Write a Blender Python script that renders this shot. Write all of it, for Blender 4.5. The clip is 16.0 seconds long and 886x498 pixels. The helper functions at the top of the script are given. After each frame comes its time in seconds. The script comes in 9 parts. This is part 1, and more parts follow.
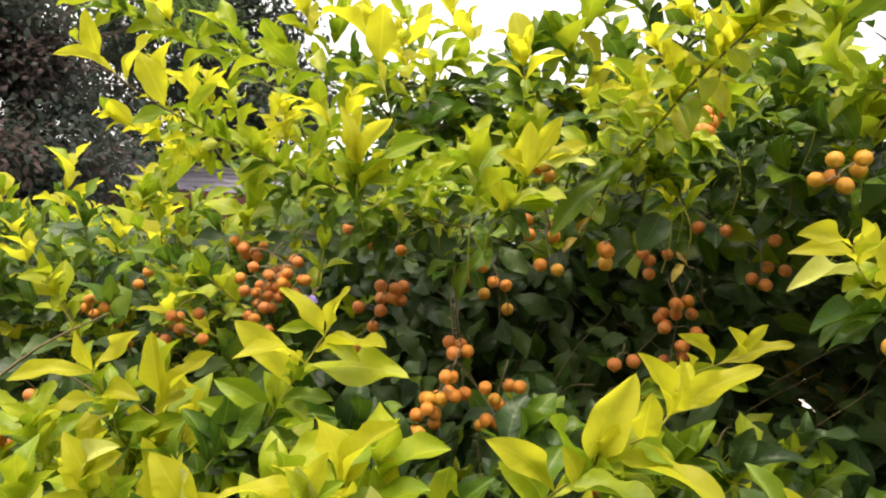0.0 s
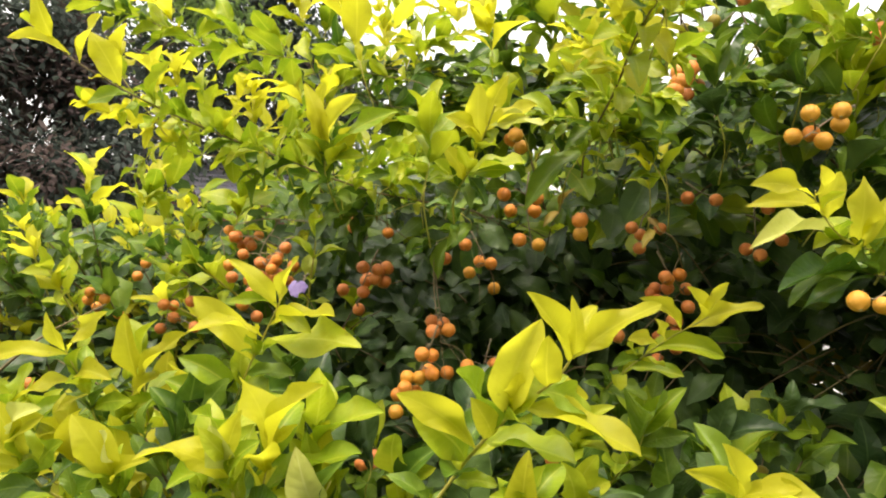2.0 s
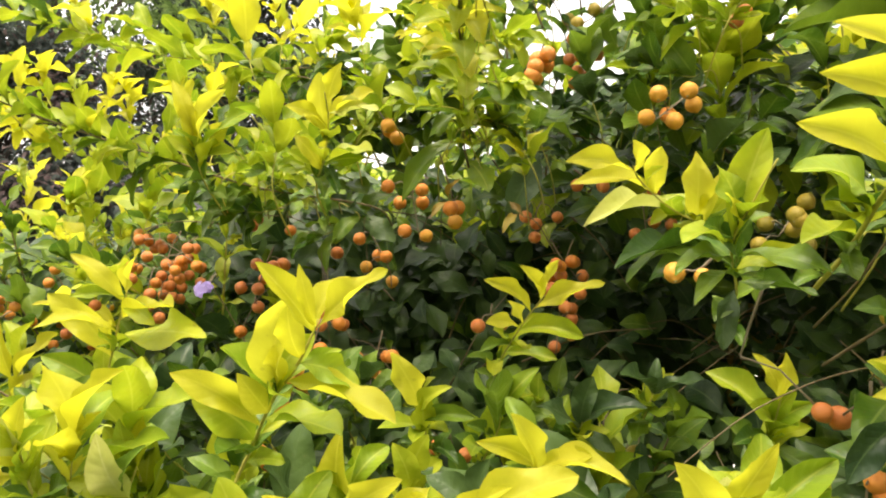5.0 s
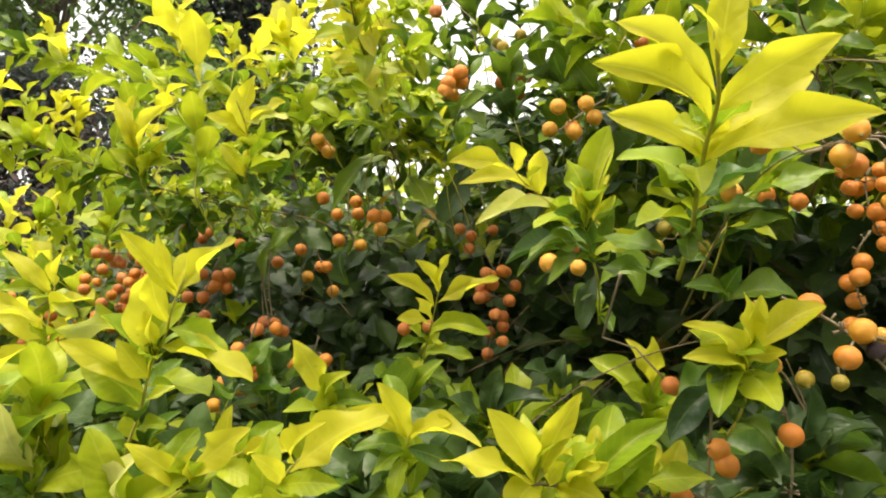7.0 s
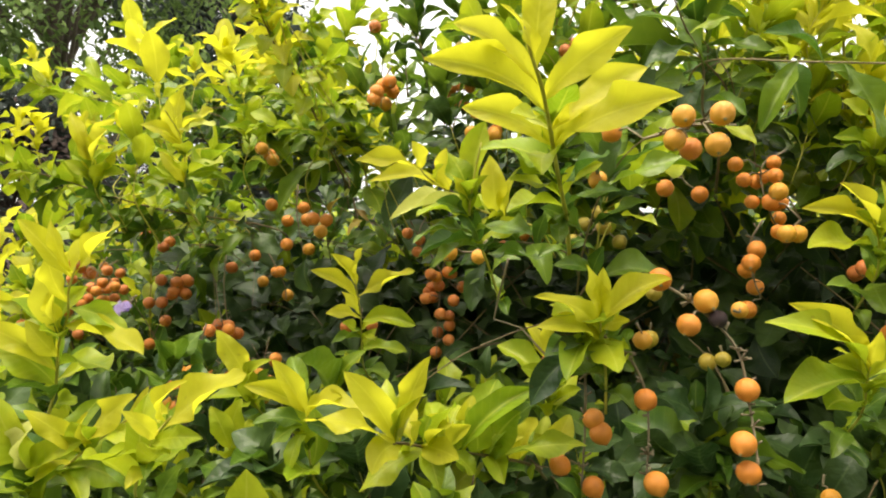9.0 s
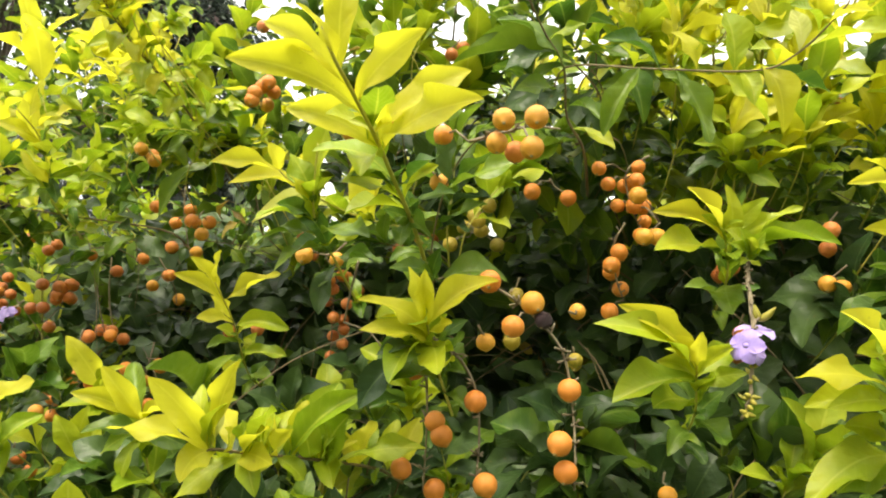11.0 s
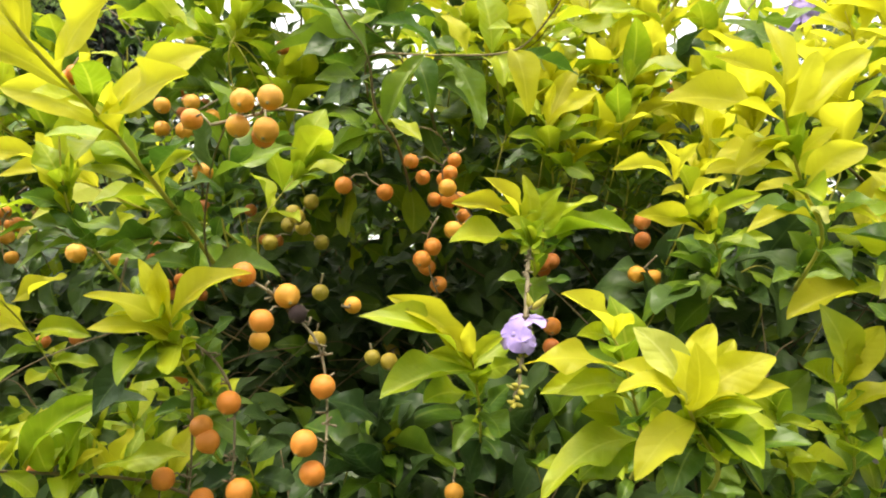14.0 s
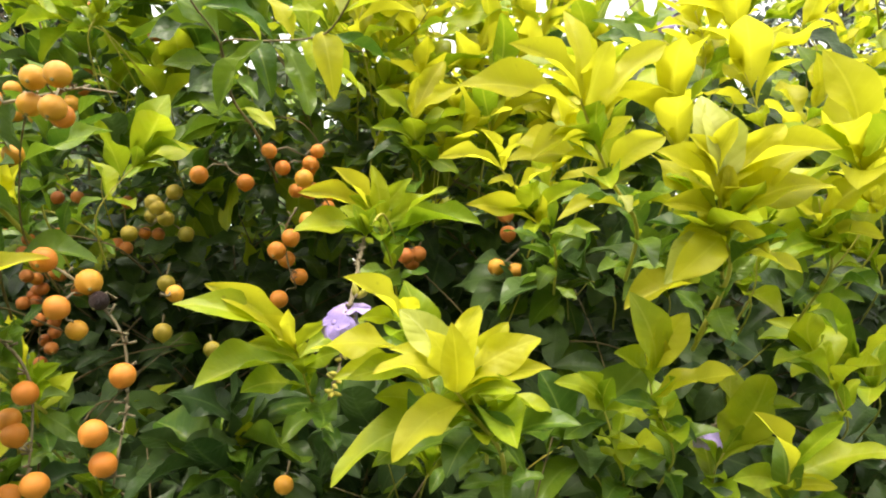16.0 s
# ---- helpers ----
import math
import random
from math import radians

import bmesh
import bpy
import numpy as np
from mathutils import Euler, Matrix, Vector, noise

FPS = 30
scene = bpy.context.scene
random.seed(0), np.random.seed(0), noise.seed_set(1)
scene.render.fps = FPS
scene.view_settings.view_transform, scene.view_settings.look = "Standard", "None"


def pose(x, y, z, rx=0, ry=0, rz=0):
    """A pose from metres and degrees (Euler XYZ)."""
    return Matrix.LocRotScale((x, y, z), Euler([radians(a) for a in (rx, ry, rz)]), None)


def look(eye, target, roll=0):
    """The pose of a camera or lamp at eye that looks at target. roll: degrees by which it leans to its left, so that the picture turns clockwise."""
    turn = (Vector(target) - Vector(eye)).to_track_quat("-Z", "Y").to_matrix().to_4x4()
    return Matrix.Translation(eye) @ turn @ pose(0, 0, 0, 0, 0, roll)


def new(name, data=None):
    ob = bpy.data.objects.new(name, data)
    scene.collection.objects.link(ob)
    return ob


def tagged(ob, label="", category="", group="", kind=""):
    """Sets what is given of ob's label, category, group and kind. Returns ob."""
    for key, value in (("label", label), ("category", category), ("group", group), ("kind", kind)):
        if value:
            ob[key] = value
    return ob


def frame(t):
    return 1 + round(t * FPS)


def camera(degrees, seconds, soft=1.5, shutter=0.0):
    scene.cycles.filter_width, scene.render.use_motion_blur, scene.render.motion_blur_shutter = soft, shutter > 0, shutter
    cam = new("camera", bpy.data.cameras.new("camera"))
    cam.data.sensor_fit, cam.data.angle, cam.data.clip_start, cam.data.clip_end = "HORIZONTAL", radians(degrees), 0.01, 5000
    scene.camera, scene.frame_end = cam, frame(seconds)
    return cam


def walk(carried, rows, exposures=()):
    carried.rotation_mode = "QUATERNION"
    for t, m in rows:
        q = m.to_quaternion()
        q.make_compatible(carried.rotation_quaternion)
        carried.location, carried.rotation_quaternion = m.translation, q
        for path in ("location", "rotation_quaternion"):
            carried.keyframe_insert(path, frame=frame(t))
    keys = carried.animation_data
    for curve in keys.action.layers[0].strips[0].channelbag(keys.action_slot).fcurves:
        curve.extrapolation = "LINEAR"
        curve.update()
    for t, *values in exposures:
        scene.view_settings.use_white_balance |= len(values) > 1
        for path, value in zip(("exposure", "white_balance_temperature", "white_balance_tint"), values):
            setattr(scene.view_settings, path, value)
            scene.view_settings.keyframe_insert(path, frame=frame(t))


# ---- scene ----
cam = camera(65.55, 16.0, 2.0)
# seconds, place in metres, turn in degrees
PATH = [
    (0.0, 0.0000, 0.0000, 1.5000, 89.45, -3.71, 6.91),
    (0.5, 0.0117, 0.0012, 1.4958, 89.58, -3.30, 7.90),
    (1.0, 0.0248, 0.0066, 1.4924, 89.51, -2.77, 9.11),
    (1.5, 0.0339, 0.0111, 1.4881, 89.39, -2.48, 9.51),
    (2.0, 0.0457, 0.0132, 1.4842, 89.47, -1.97, 10.36),
    (2.5, 0.0611, 0.0223, 1.4807, 89.33, -1.14, 10.46),
    (3.0, 0.0720, 0.0248, 1.4771, 89.59, -1.22, 10.33),
    (3.5, 0.0840, 0.0292, 1.4731, 89.49, -1.29, 9.94),
    (4.0, 0.0940, 0.0258, 1.4713, 89.37, -0.88, 10.21),
    (4.5, 0.1111, 0.0232, 1.4750, 89.48, -0.48, 9.67),
    (4.7, 0.1142, 0.0243, 1.4752, 89.66, -0.31, 9.55),
    (6.8, 0.1691, 0.0079, 1.4575, 92.80, -0.10, 9.32),
    (7.0, 0.1738, 0.0061, 1.4542, 93.02, -0.14, 9.40),
    (7.5, 0.1811, -0.0036, 1.4501, 93.94, 0.05, 10.12),
    (8.0, 0.1918, -0.0111, 1.4421, 94.43, 0.05, 10.52),
    (8.5, 0.2116, -0.0134, 1.4402, 94.93, 0.64, 10.93),
    (9.0, 0.2294, -0.0080, 1.4377, 94.72, 0.82, 10.25),
    (9.2, 0.2355, -0.0082, 1.4380, 94.91, 0.94, 9.98),
    (11.3, 0.2825, 0.0016, 1.4362, 95.06, 1.49, 5.83),
    (11.5, 0.2854, 0.0007, 1.4374, 95.64, 1.76, 5.51),
    (12.0, 0.2979, 0.0063, 1.4343, 95.53, 1.85, 4.31),
    (12.5, 0.3131, 0.0102, 1.4336, 95.36, 2.29, 3.22),
    (13.0, 0.3229, 0.0130, 1.4313, 95.15, 2.32, 2.25),
    (13.5, 0.3323, 0.0159, 1.4289, 95.28, 2.53, 1.46),
    (14.0, 0.3438, 0.0188, 1.4281, 95.47, 2.69, 0.55),
    (14.5, 0.3551, 0.0224, 1.4266, 95.48, 2.50, -0.42),
    (15.0, 0.3656, 0.0225, 1.4229, 95.51, 2.27, -1.33),
    (15.5, 0.3779, 0.0221, 1.4198, 95.53, 2.38, -2.62),
    (16.0, 0.3952, 0.0203, 1.4199, 95.49, 2.74, -3.57),
]
walk(cam, [(t, pose(*row)) for t, *row in PATH], [(0.0, 1.70, 6950, 11), (2.0, 1.87, 6950, 11), (4.0, 2.14, 6950, 13), (7.0, 1.91, 6950, 10), (9.0, 1.87, 6950, 8), (12.0, 2.15, 6950, 6), (16.0, 2.10, 6950, 5)])

# ---- light ----
SUN_HEIGHT, SUN_TURN = 74.0, 200.0
world = bpy.data.worlds.new("world")
scene.world = world
world.use_nodes = True
wn, wl = world.node_tree.nodes, world.node_tree.links
sky = wn.new("ShaderNodeTexSky")
sky.sky_type = "NISHITA"
sky.sun_disc = False
sky.sun_elevation, sky.sun_rotation = radians(SUN_HEIGHT), radians(SUN_TURN)
sky.dust_density, sky.air_density, sky.ozone_density = 9.0, 1.0, 0.0
# a closed layer of thin cloud over the whole sky
cloud_layer = wn.new("ShaderNodeMix")
cloud_layer.data_type = "RGBA"
cloud_layer.inputs["Factor"].default_value = 0.7
cloud_layer.inputs["B"].default_value = (4.3, 4.2, 4.1, 1)
wl.new(sky.outputs[0], cloud_layer.inputs["A"])
wl.new(cloud_layer.outputs["Result"], wn["Background"].inputs[0])
wn["Background"].inputs[1].default_value = 0.15
sun_data = bpy.data.lights.new("sun", "SUN")
sun_data.energy, sun_data.angle, sun_data.color = 0.85, radians(35), (1.0, 0.96, 0.9)
sun = new("sun", sun_data)
ca, sa, ce, se = math.cos(radians(SUN_TURN)), math.sin(radians(SUN_TURN)), math.cos(radians(SUN_HEIGHT)), math.sin(radians(SUN_HEIGHT))
sun.matrix_world = look((20 * sa * ce, 20 * ca * ce, 20 * se), (0, 0, 0))


# ---- materials ----
def node_material(name):
    m = bpy.data.materials.new(name)
    m.use_nodes = True
    return m, m.node_tree.nodes, m.node_tree.links


def leaf_material(name, deep, light, rib, rough, glow, blotch=0.35, spec=0.4):
    """A leaf: two tones that vary from leaf to leaf, paler ribs, fine relief, and light that passes through."""
    m, n, l = node_material(name)
    bsdf, out = n["Principled BSDF"], n["Material Output"]
    info, geo = n.new("ShaderNodeObjectInfo"), n.new("ShaderNodeNewGeometry")
    add = n.new("ShaderNodeMath")
    add.operation = "ADD"
    fract = n.new("ShaderNodeMath")
    fract.operation = "FRACT"
    l.new(info.outputs["Random"], add.inputs[0])
    l.new(geo.outputs["Random Per Island"], add.inputs[1])
    l.new(add.outputs[0], fract.inputs[0])
    tex = n.new("ShaderNodeTexCoord")
    cloud = n.new("ShaderNodeTexNoise")
    cloud.inputs["Scale"].default_value, cloud.inputs["Detail"].default_value = 55, 3
    geo_pos = n.new("ShaderNodeVectorMath")
    l.new(geo.outputs["Position"], geo_pos.inputs[0])
    l.new(geo_pos.outputs[0], cloud.inputs["Vector"])
    span = n.new("ShaderNodeMapRange")
    l.new(cloud.outputs["Fac"], span.inputs["Value"])
    span.inputs["From Min"].default_value, span.inputs["From Max"].default_value = 0.35, 0.7
    span.inputs["To Min"].default_value, span.inputs["To Max"].default_value = -blotch, blotch
    mixed = n.new("ShaderNodeMath")
    mixed.operation, mixed.use_clamp = "ADD", True
    l.new(fract.outputs[0], mixed.inputs[0])
    l.new(span.outputs[0], mixed.inputs[1])
    tone = n.new("ShaderNodeMix")
    tone.data_type = "RGBA"
    tone.inputs["A"].default_value, tone.inputs["B"].default_value = (*deep, 1), (*light, 1)
    l.new(mixed.outputs[0], tone.inputs["Factor"])
    # ribs, from the leaf's own length and width
    parts = n.new("ShaderNodeSeparateXYZ")
    l.new(tex.outputs["UV"], parts.inputs[0])
    off = n.new("ShaderNodeMath")
    off.operation = "SUBTRACT"
    off.inputs[1].default_value = 0.5
    l.new(parts.outputs[0], off.inputs[0])
    side = n.new("ShaderNodeMath")
    side.operation = "ABSOLUTE"
    l.new(off.outputs[0], side.inputs[0])
    mid = n.new("ShaderNodeMapRange")
    mid.inputs["From Min"].default_value, mid.inputs["From Max"].default_value = 0.012, 0.045
    mid.inputs["To Min"].default_value, mid.inputs["To Max"].default_value = 1, 0
    l.new(side.outputs[0], mid.inputs["Value"])
    slant = n.new("ShaderNodeMath")
    slant.operation = "MULTIPLY_ADD"
    slant.inputs[1].default_value = -0.35
    l.new(side.outputs[0], slant.inputs[0])
    l.new(parts.outputs[1], slant.inputs[2])
    wave = n.new("ShaderNodeMath")
    wave.operation = "MULTIPLY"
    wave.inputs[1].default_value = 56
    l.new(slant.outputs[0], wave.inputs[0])
    sine = n.new("ShaderNodeMath")
    sine.operation = "SINE"
    l.new(wave.outputs[0], sine.inputs[0])
    vein = n.new("ShaderNodeMapRange")
    vein.inputs["From Min"].default_value, vein.inputs["From Max"].default_value = 0.8, 1.0
    vein.inputs["To Max"].default_value = 0.14
    l.new(sine.outputs[0], vein.inputs["Value"])
    ribs = n.new("ShaderNodeMath")
    ribs.operation = "MAXIMUM"
    l.new(mid.outputs[0], ribs.inputs[0])
    l.new(vein.outputs[0], ribs.inputs[1])
    soft_ribs = n.new("ShaderNodeMath")
    soft_ribs.operation = "MULTIPLY"
    soft_ribs.inputs[1].default_value = 0.6
    l.new(ribs.outputs[0], soft_ribs.inputs[0])
    ribbed = n.new("ShaderNodeMix")
    ribbed.data_type = "RGBA"
    ribbed.inputs["B"].default_value = (*rib, 1)
    l.new(soft_ribs.outputs[0], ribbed.inputs["Factor"])
    l.new(tone.outputs["Result"], ribbed.inputs["A"])
    # small brown specks and scars
    speck = n.new("ShaderNodeTexNoise")
    speck.inputs["Scale"].default_value, speck.inputs["Detail"].default_value = 320, 1
    l.new(geo.outputs["Position"], speck.inputs["Vector"])
    scar = n.new("ShaderNodeMapRange")
    scar.inputs["From Min"].default_value, scar.inputs["From Max"].default_value = 0.72, 0.80
    scar.inputs["To Max"].default_value = 0.55
    l.new(speck.outputs["Fac"], scar.inputs["Value"])
    worn = n.new("ShaderNodeMix")
    worn.data_type = "RGBA"
    worn.inputs["B"].default_value = (0.16, 0.11, 0.03, 1)
    l.new(scar.outputs[0], worn.inputs["Factor"])
    l.new(ribbed.outputs["Result"], worn.inputs["A"])
    l.new(worn.outputs["Result"], bsdf.inputs["Base Color"])
    bsdf.inputs["Roughness"].default_value = rough
    bsdf.inputs["Specular IOR Level"].default_value = spec
    bump = n.new("ShaderNodeBump")
    bump.inputs["Strength"].default_value, bump.inputs["Distance"].default_value = 0.6, 0.001
    half_wave = n.new("ShaderNodeMath")
    half_wave.operation = "MULTIPLY"
    half_wave.inputs[1].default_value = 28
    l.new(slant.outputs[0], half_wave.inputs[0])
    swell = n.new("ShaderNodeMath")
    swell.operation = "COSINE"
    l.new(half_wave.outputs[0], swell.inputs[0])
    pillow = n.new("ShaderNodeMath")
    pillow.operation = "ABSOLUTE"
    l.new(swell.outputs[0], pillow.inputs[0])
    blister = n.new("ShaderNodeTexNoise")
    blister.inputs["Scale"].default_value, blister.inputs["Detail"].default_value = 190, 2
    l.new(geo.outputs["Position"], blister.inputs["Vector"])
    coarse = n.new("ShaderNodeMath")
    coarse.operation = "MULTIPLY_ADD"
    coarse.inputs[1].default_value = 1.2
    l.new(blister.outputs["Fac"], coarse.inputs[0])
    l.new(cloud.outputs["Fac"], coarse.inputs[2])
    height = n.new("ShaderNodeMath")
    height.operation = "MULTIPLY_ADD"
    height.inputs[1].default_value = 0.16
    l.new(coarse.outputs[0], height.inputs[2])
    l.new(pillow.outputs[0], height.inputs[0])
    l.new(height.outputs[0], bump.inputs["Height"])
    l.new(bump.outputs[0], bsdf.inputs["Normal"])
    through_light = n.new("ShaderNodeBsdfTranslucent")
    lit = n.new("ShaderNodeMix")
    lit.data_type, lit.blend_type = "RGBA", "MULTIPLY"
    lit.inputs["Factor"].default_value = 1.0
    lit.inputs["B"].default_value = (1.0, 1.03, 0.95, 1)
    l.new(ribbed.outputs["Result"], lit.inputs["A"])
    l.new(lit.outputs["Result"], through_light.inputs["Color"])
    both = n.new("ShaderNodeMixShader")
    both.inputs[0].default_value = glow
    l.new(bsdf.outputs[0], both.inputs[1])
    l.new(through_light.outputs[0], both.inputs[2])
    l.new(both.outputs[0], out.inputs["Surface"])
    return m


def plain_material(name, dark, light, scale, rough, relief=0.3, detail=6, spec=0.4, depth=0.002):
    """A surface whose colour drifts between two tones, with relief of the same grain."""
    m, n, l = node_material(name)
    bsdf = n["Principled BSDF"]
    tex, grain, broad = n.new("ShaderNodeTexCoord"), n.new("ShaderNodeTexNoise"), n.new("ShaderNodeTexNoise")
    grain.inputs["Scale"].default_value, grain.inputs["Detail"].default_value = scale, detail
    broad.inputs["Scale"].default_value = scale * 0.13
    info = n.new("ShaderNodeObjectInfo")
    for t in (grain, broad):
        l.new(tex.outputs["Object"], t.inputs["Vector"])
    total = n.new("ShaderNodeMath")
    total.operation = "ADD"
    l.new(grain.outputs["Fac"], total.inputs[0])
    l.new(broad.outputs["Fac"], total.inputs[1])
    vary = n.new("ShaderNodeMath")
    vary.operation = "MULTIPLY_ADD"
    vary.inputs[1].default_value = 0.5
    l.new(info.outputs["Random"], vary.inputs[0])
    l.new(total.outputs[0], vary.inputs[2])
    span = n.new("ShaderNodeMapRange")
    span.inputs["From Min"].default_value, span.inputs["From Max"].default_value = 0.75, 1.7
    l.new(vary.outputs[0], span.inputs["Value"])
    tone = n.new("ShaderNodeMix")
    tone.data_type = "RGBA"
    tone.inputs["A"].default_value, tone.inputs["B"].default_value = (*dark, 1), (*light, 1)
    l.new(span.outputs[0], tone.inputs["Factor"])
    l.new(tone.outputs["Result"], bsdf.inputs["Base Color"])
    bsdf.inputs["Roughness"].default_value = rough
    bsdf.inputs["Specular IOR Level"].default_value = spec
    bump = n.new("ShaderNodeBump")
    bump.inputs["Strength"].default_value, bump.inputs["Distance"].default_value = relief, depth
    l.new(grain.outputs["Fac"], bump.inputs["Height"])
    l.new(bump.outputs[0], bsdf.inputs["Normal"])
    return m


LEAF = {
    "gold": leaf_material("gold_leaf", (0.55, 0.535, 0.028), (0.70, 0.67, 0.050), (0.74, 0.71, 0.07), 0.48, 0.64, 0.25),
    "lime": leaf_material("lime_leaf", (0.240, 0.355, 0.017), (0.44, 0.49, 0.025), (0.52, 0.56, 0.07), 0.42, 0.46),
    "green": leaf_material("green_leaf", (0.060, 0.135, 0.014), (0.175, 0.265, 0.022), (0.24, 0.34, 0.06), 0.34, 0.38, 0.35, 0.35),
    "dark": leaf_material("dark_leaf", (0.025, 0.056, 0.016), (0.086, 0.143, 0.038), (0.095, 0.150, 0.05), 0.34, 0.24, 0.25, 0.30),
    "pale": leaf_material("pale_leaf", (0.48, 0.52, 0.10), (0.62, 0.63, 0.18), (0.66, 0.68, 0.25), 0.5, 0.35),
    "brown": leaf_material("withered_leaf", (0.20, 0.13, 0.025), (0.34, 0.26, 0.03), (0.3, 0.24, 0.08), 0.55, 0.25),
}
TONES = list(LEAF)
BERRY = {
    "orange": plain_material("orange_berry_skin", (0.52, 0.16, 0.02), (0.68, 0.265, 0.04), 190, 0.45, 0.25, spec=0.4),
    "yellow": plain_material("yellow_berry_skin", (0.52, 0.23, 0.022), (0.66, 0.33, 0.04), 190, 0.45, 0.25, spec=0.4),
    "green": plain_material("unripe_berry_skin", (0.22, 0.19, 0.02), (0.40, 0.28, 0.03), 190, 0.45, 0.25, spec=0.4),
    # orange skin darkened and reddened for berries in the hollow's shade
    "red": plain_material("shaded_red_berry_skin", (0.42, 0.115, 0.025), (0.60, 0.215, 0.048), 190, 0.45, 0.25, spec=0.4),
    "black": plain_material("withered_berry_skin", (0.02, 0.008, 0.012), (0.06, 0.03, 0.03), 300, 0.6, 0.8),
}
CALYX = plain_material("calyx", (0.14, 0.12, 0.05), (0.32, 0.27, 0.12), 300, 0.6)
CALYX_GREEN = plain_material("fresh_calyx", (0.22, 0.22, 0.03), (0.40, 0.35, 0.05), 260, 0.55)
YOUNG_STEM = plain_material("young_stem", (0.34, 0.33, 0.055), (0.52, 0.47, 0.10), 220, 0.5)
BROWN_STEM = plain_material("brown_stem", (0.09, 0.065, 0.03), (0.22, 0.17, 0.08), 180, 0.7, 0.6)
STALK = plain_material("fruit_stalk_skin", (0.11, 0.085, 0.05), (0.25, 0.21, 0.13), 200, 0.7, 0.6)
BARK = plain_material("bark", (0.045, 0.035, 0.025), (0.14, 0.11, 0.085), 60, 0.85, 0.9, depth=0.004)
PETAL = plain_material("lilac_petal", (0.28, 0.20, 0.56), (0.46, 0.37, 0.70), 160, 0.5, 0.1)


# ---- builders ----
def linked(name, mesh, parent=None, label="", smooth=True):
    ob = new(name, mesh)
    ob.parent = parent
    if parent is not None:
        ob.matrix_parent_inverse = parent.matrix_basis.inverted()
    if label:
        tagged(ob, label=label)
    if smooth:
        for p in mesh.polygons:
            p.use_smooth = True
    return ob


def mesh_of(name, verts, faces, materials, uvs=None, slots=None):
    me = bpy.data.meshes.new(name)
    me.from_pydata([tuple(v) for v in verts] if not isinstance(verts, np.ndarray) else verts.tolist(), [], faces)
    for m in materials:
        me.materials.append(m)
    if uvs is not None:
        layer = me.uv_layers.new(name="UVMap")
        loops = np.empty(len(me.loops), dtype=np.int32)
        me.loops.foreach_get("vertex_index", loops)
        layer.data.foreach_set("uv", np.asarray(uvs, dtype=np.float32)[loops].ravel())
    if slots is not None:
        me.polygons.foreach_set("material_index", np.asarray(slots, dtype=np.int32))
    me.polygons.foreach_set("use_smooth", np.ones(len(me.polygons), dtype=bool))
    me.update()
    return me


def leaf_shape(along, across, arch, fold, wave, sickle, twist, blunt, seed):
    """A leaf of length 1 from the origin along +x, face up, width 1 at its widest (scaled later). blunt: how full its tip is;
    sickle: how far it bends sideways; twist: degrees by which it turns about its midrib on the way to the tip."""
    rnd = random.Random(seed)
    phase, phase2 = rnd.uniform(0, 6), rnd.uniform(0, 6)
    peak = rnd.uniform(0.46, 0.60)
    uneven = rnd.uniform(-0.08, 0.08)
    verts, uvs, faces = [], [], []
    for i in range(along + 1):
        v = i / along
        if v > 0.5:
            v = 0.5 + 0.5 * (1 - (1 - (v - 0.5) * 2) ** 1.25)
        q = (peak - v) / peak if v < peak else (v - peak) / (1 - peak)
        w = max(math.cos(q * math.pi / 2), 0.0) ** (1.05 if v < peak else blunt + 0.06) * 0.5
        w = max(w, 0.022 if v < 0.5 else 0.006)
        turn = radians(twist) * (v - 0.2)
        bend = sickle * (3.6 * v * (1 - v) + 0.2 * v * v)
        for j in range(across + 1):
            u = j / across * 2 - 1
            edge = 1 + 0.055 * math.sin(13 * v + phase2 + 2.0 * (u > 0)) * abs(u) + uneven * u
            half = w * 0.36
            side = u * half * edge
            z = fold * abs(u) ** 1.6 * half
            z += wave * math.sin(9 * v + phase + (2.2 if u > 0 else 0)) * u * u * half
            z += 0.10 * math.sin(19 * v + phase2 + 3 * u) * abs(u) * half
            y, z = (side * math.cos(turn) - z * math.sin(turn)) / 0.36, side * math.sin(turn) + z * math.cos(turn)
            z += arch * (2.6 * v * (1 - v) - 0.25 * v * v)
            verts.append((v, y + bend, z))
            uvs.append((j / across, v))
    for i in range(along):
        for j in range(across):
            a = i * (across + 1) + j
            faces.append((a, a + across + 1, a + across + 2, a + 1))
    return np.array(verts), uvs, faces


# arch, fold, wave, sickle, twist, blunt
SHAPES = [leaf_shape(16, 8, *form, k) for k, form in enumerate(
    [(0.12, 0.35, 0.35, 0.06, 10, 0.62), (0.20, 0.60, 0.25, -0.12, -18, 0.68), (0.08, 0.20, 0.55, 0.14, 20, 0.58), (0.26, 0.40, 0.30, 0.00, 8, 0.74),
     (0.14, 0.80, 0.40, -0.08, 26, 0.58), (0.06, 0.60, 0.50, 0.12, -24, 0.64), (0.24, 0.30, 0.45, -0.20, 16, 0.60), (0.02, 0.45, 0.60, 0.20, -12, 0.56),
     (0.30, 0.70, 0.25, 0.08, -8, 0.64), (0.12, 0.15, 0.60, -0.10, 30, 0.62), (0.18, 0.90, 0.30, 0.12, 14, 0.58), (0.10, 0.50, 0.40, -0.22, -28, 0.70)])]
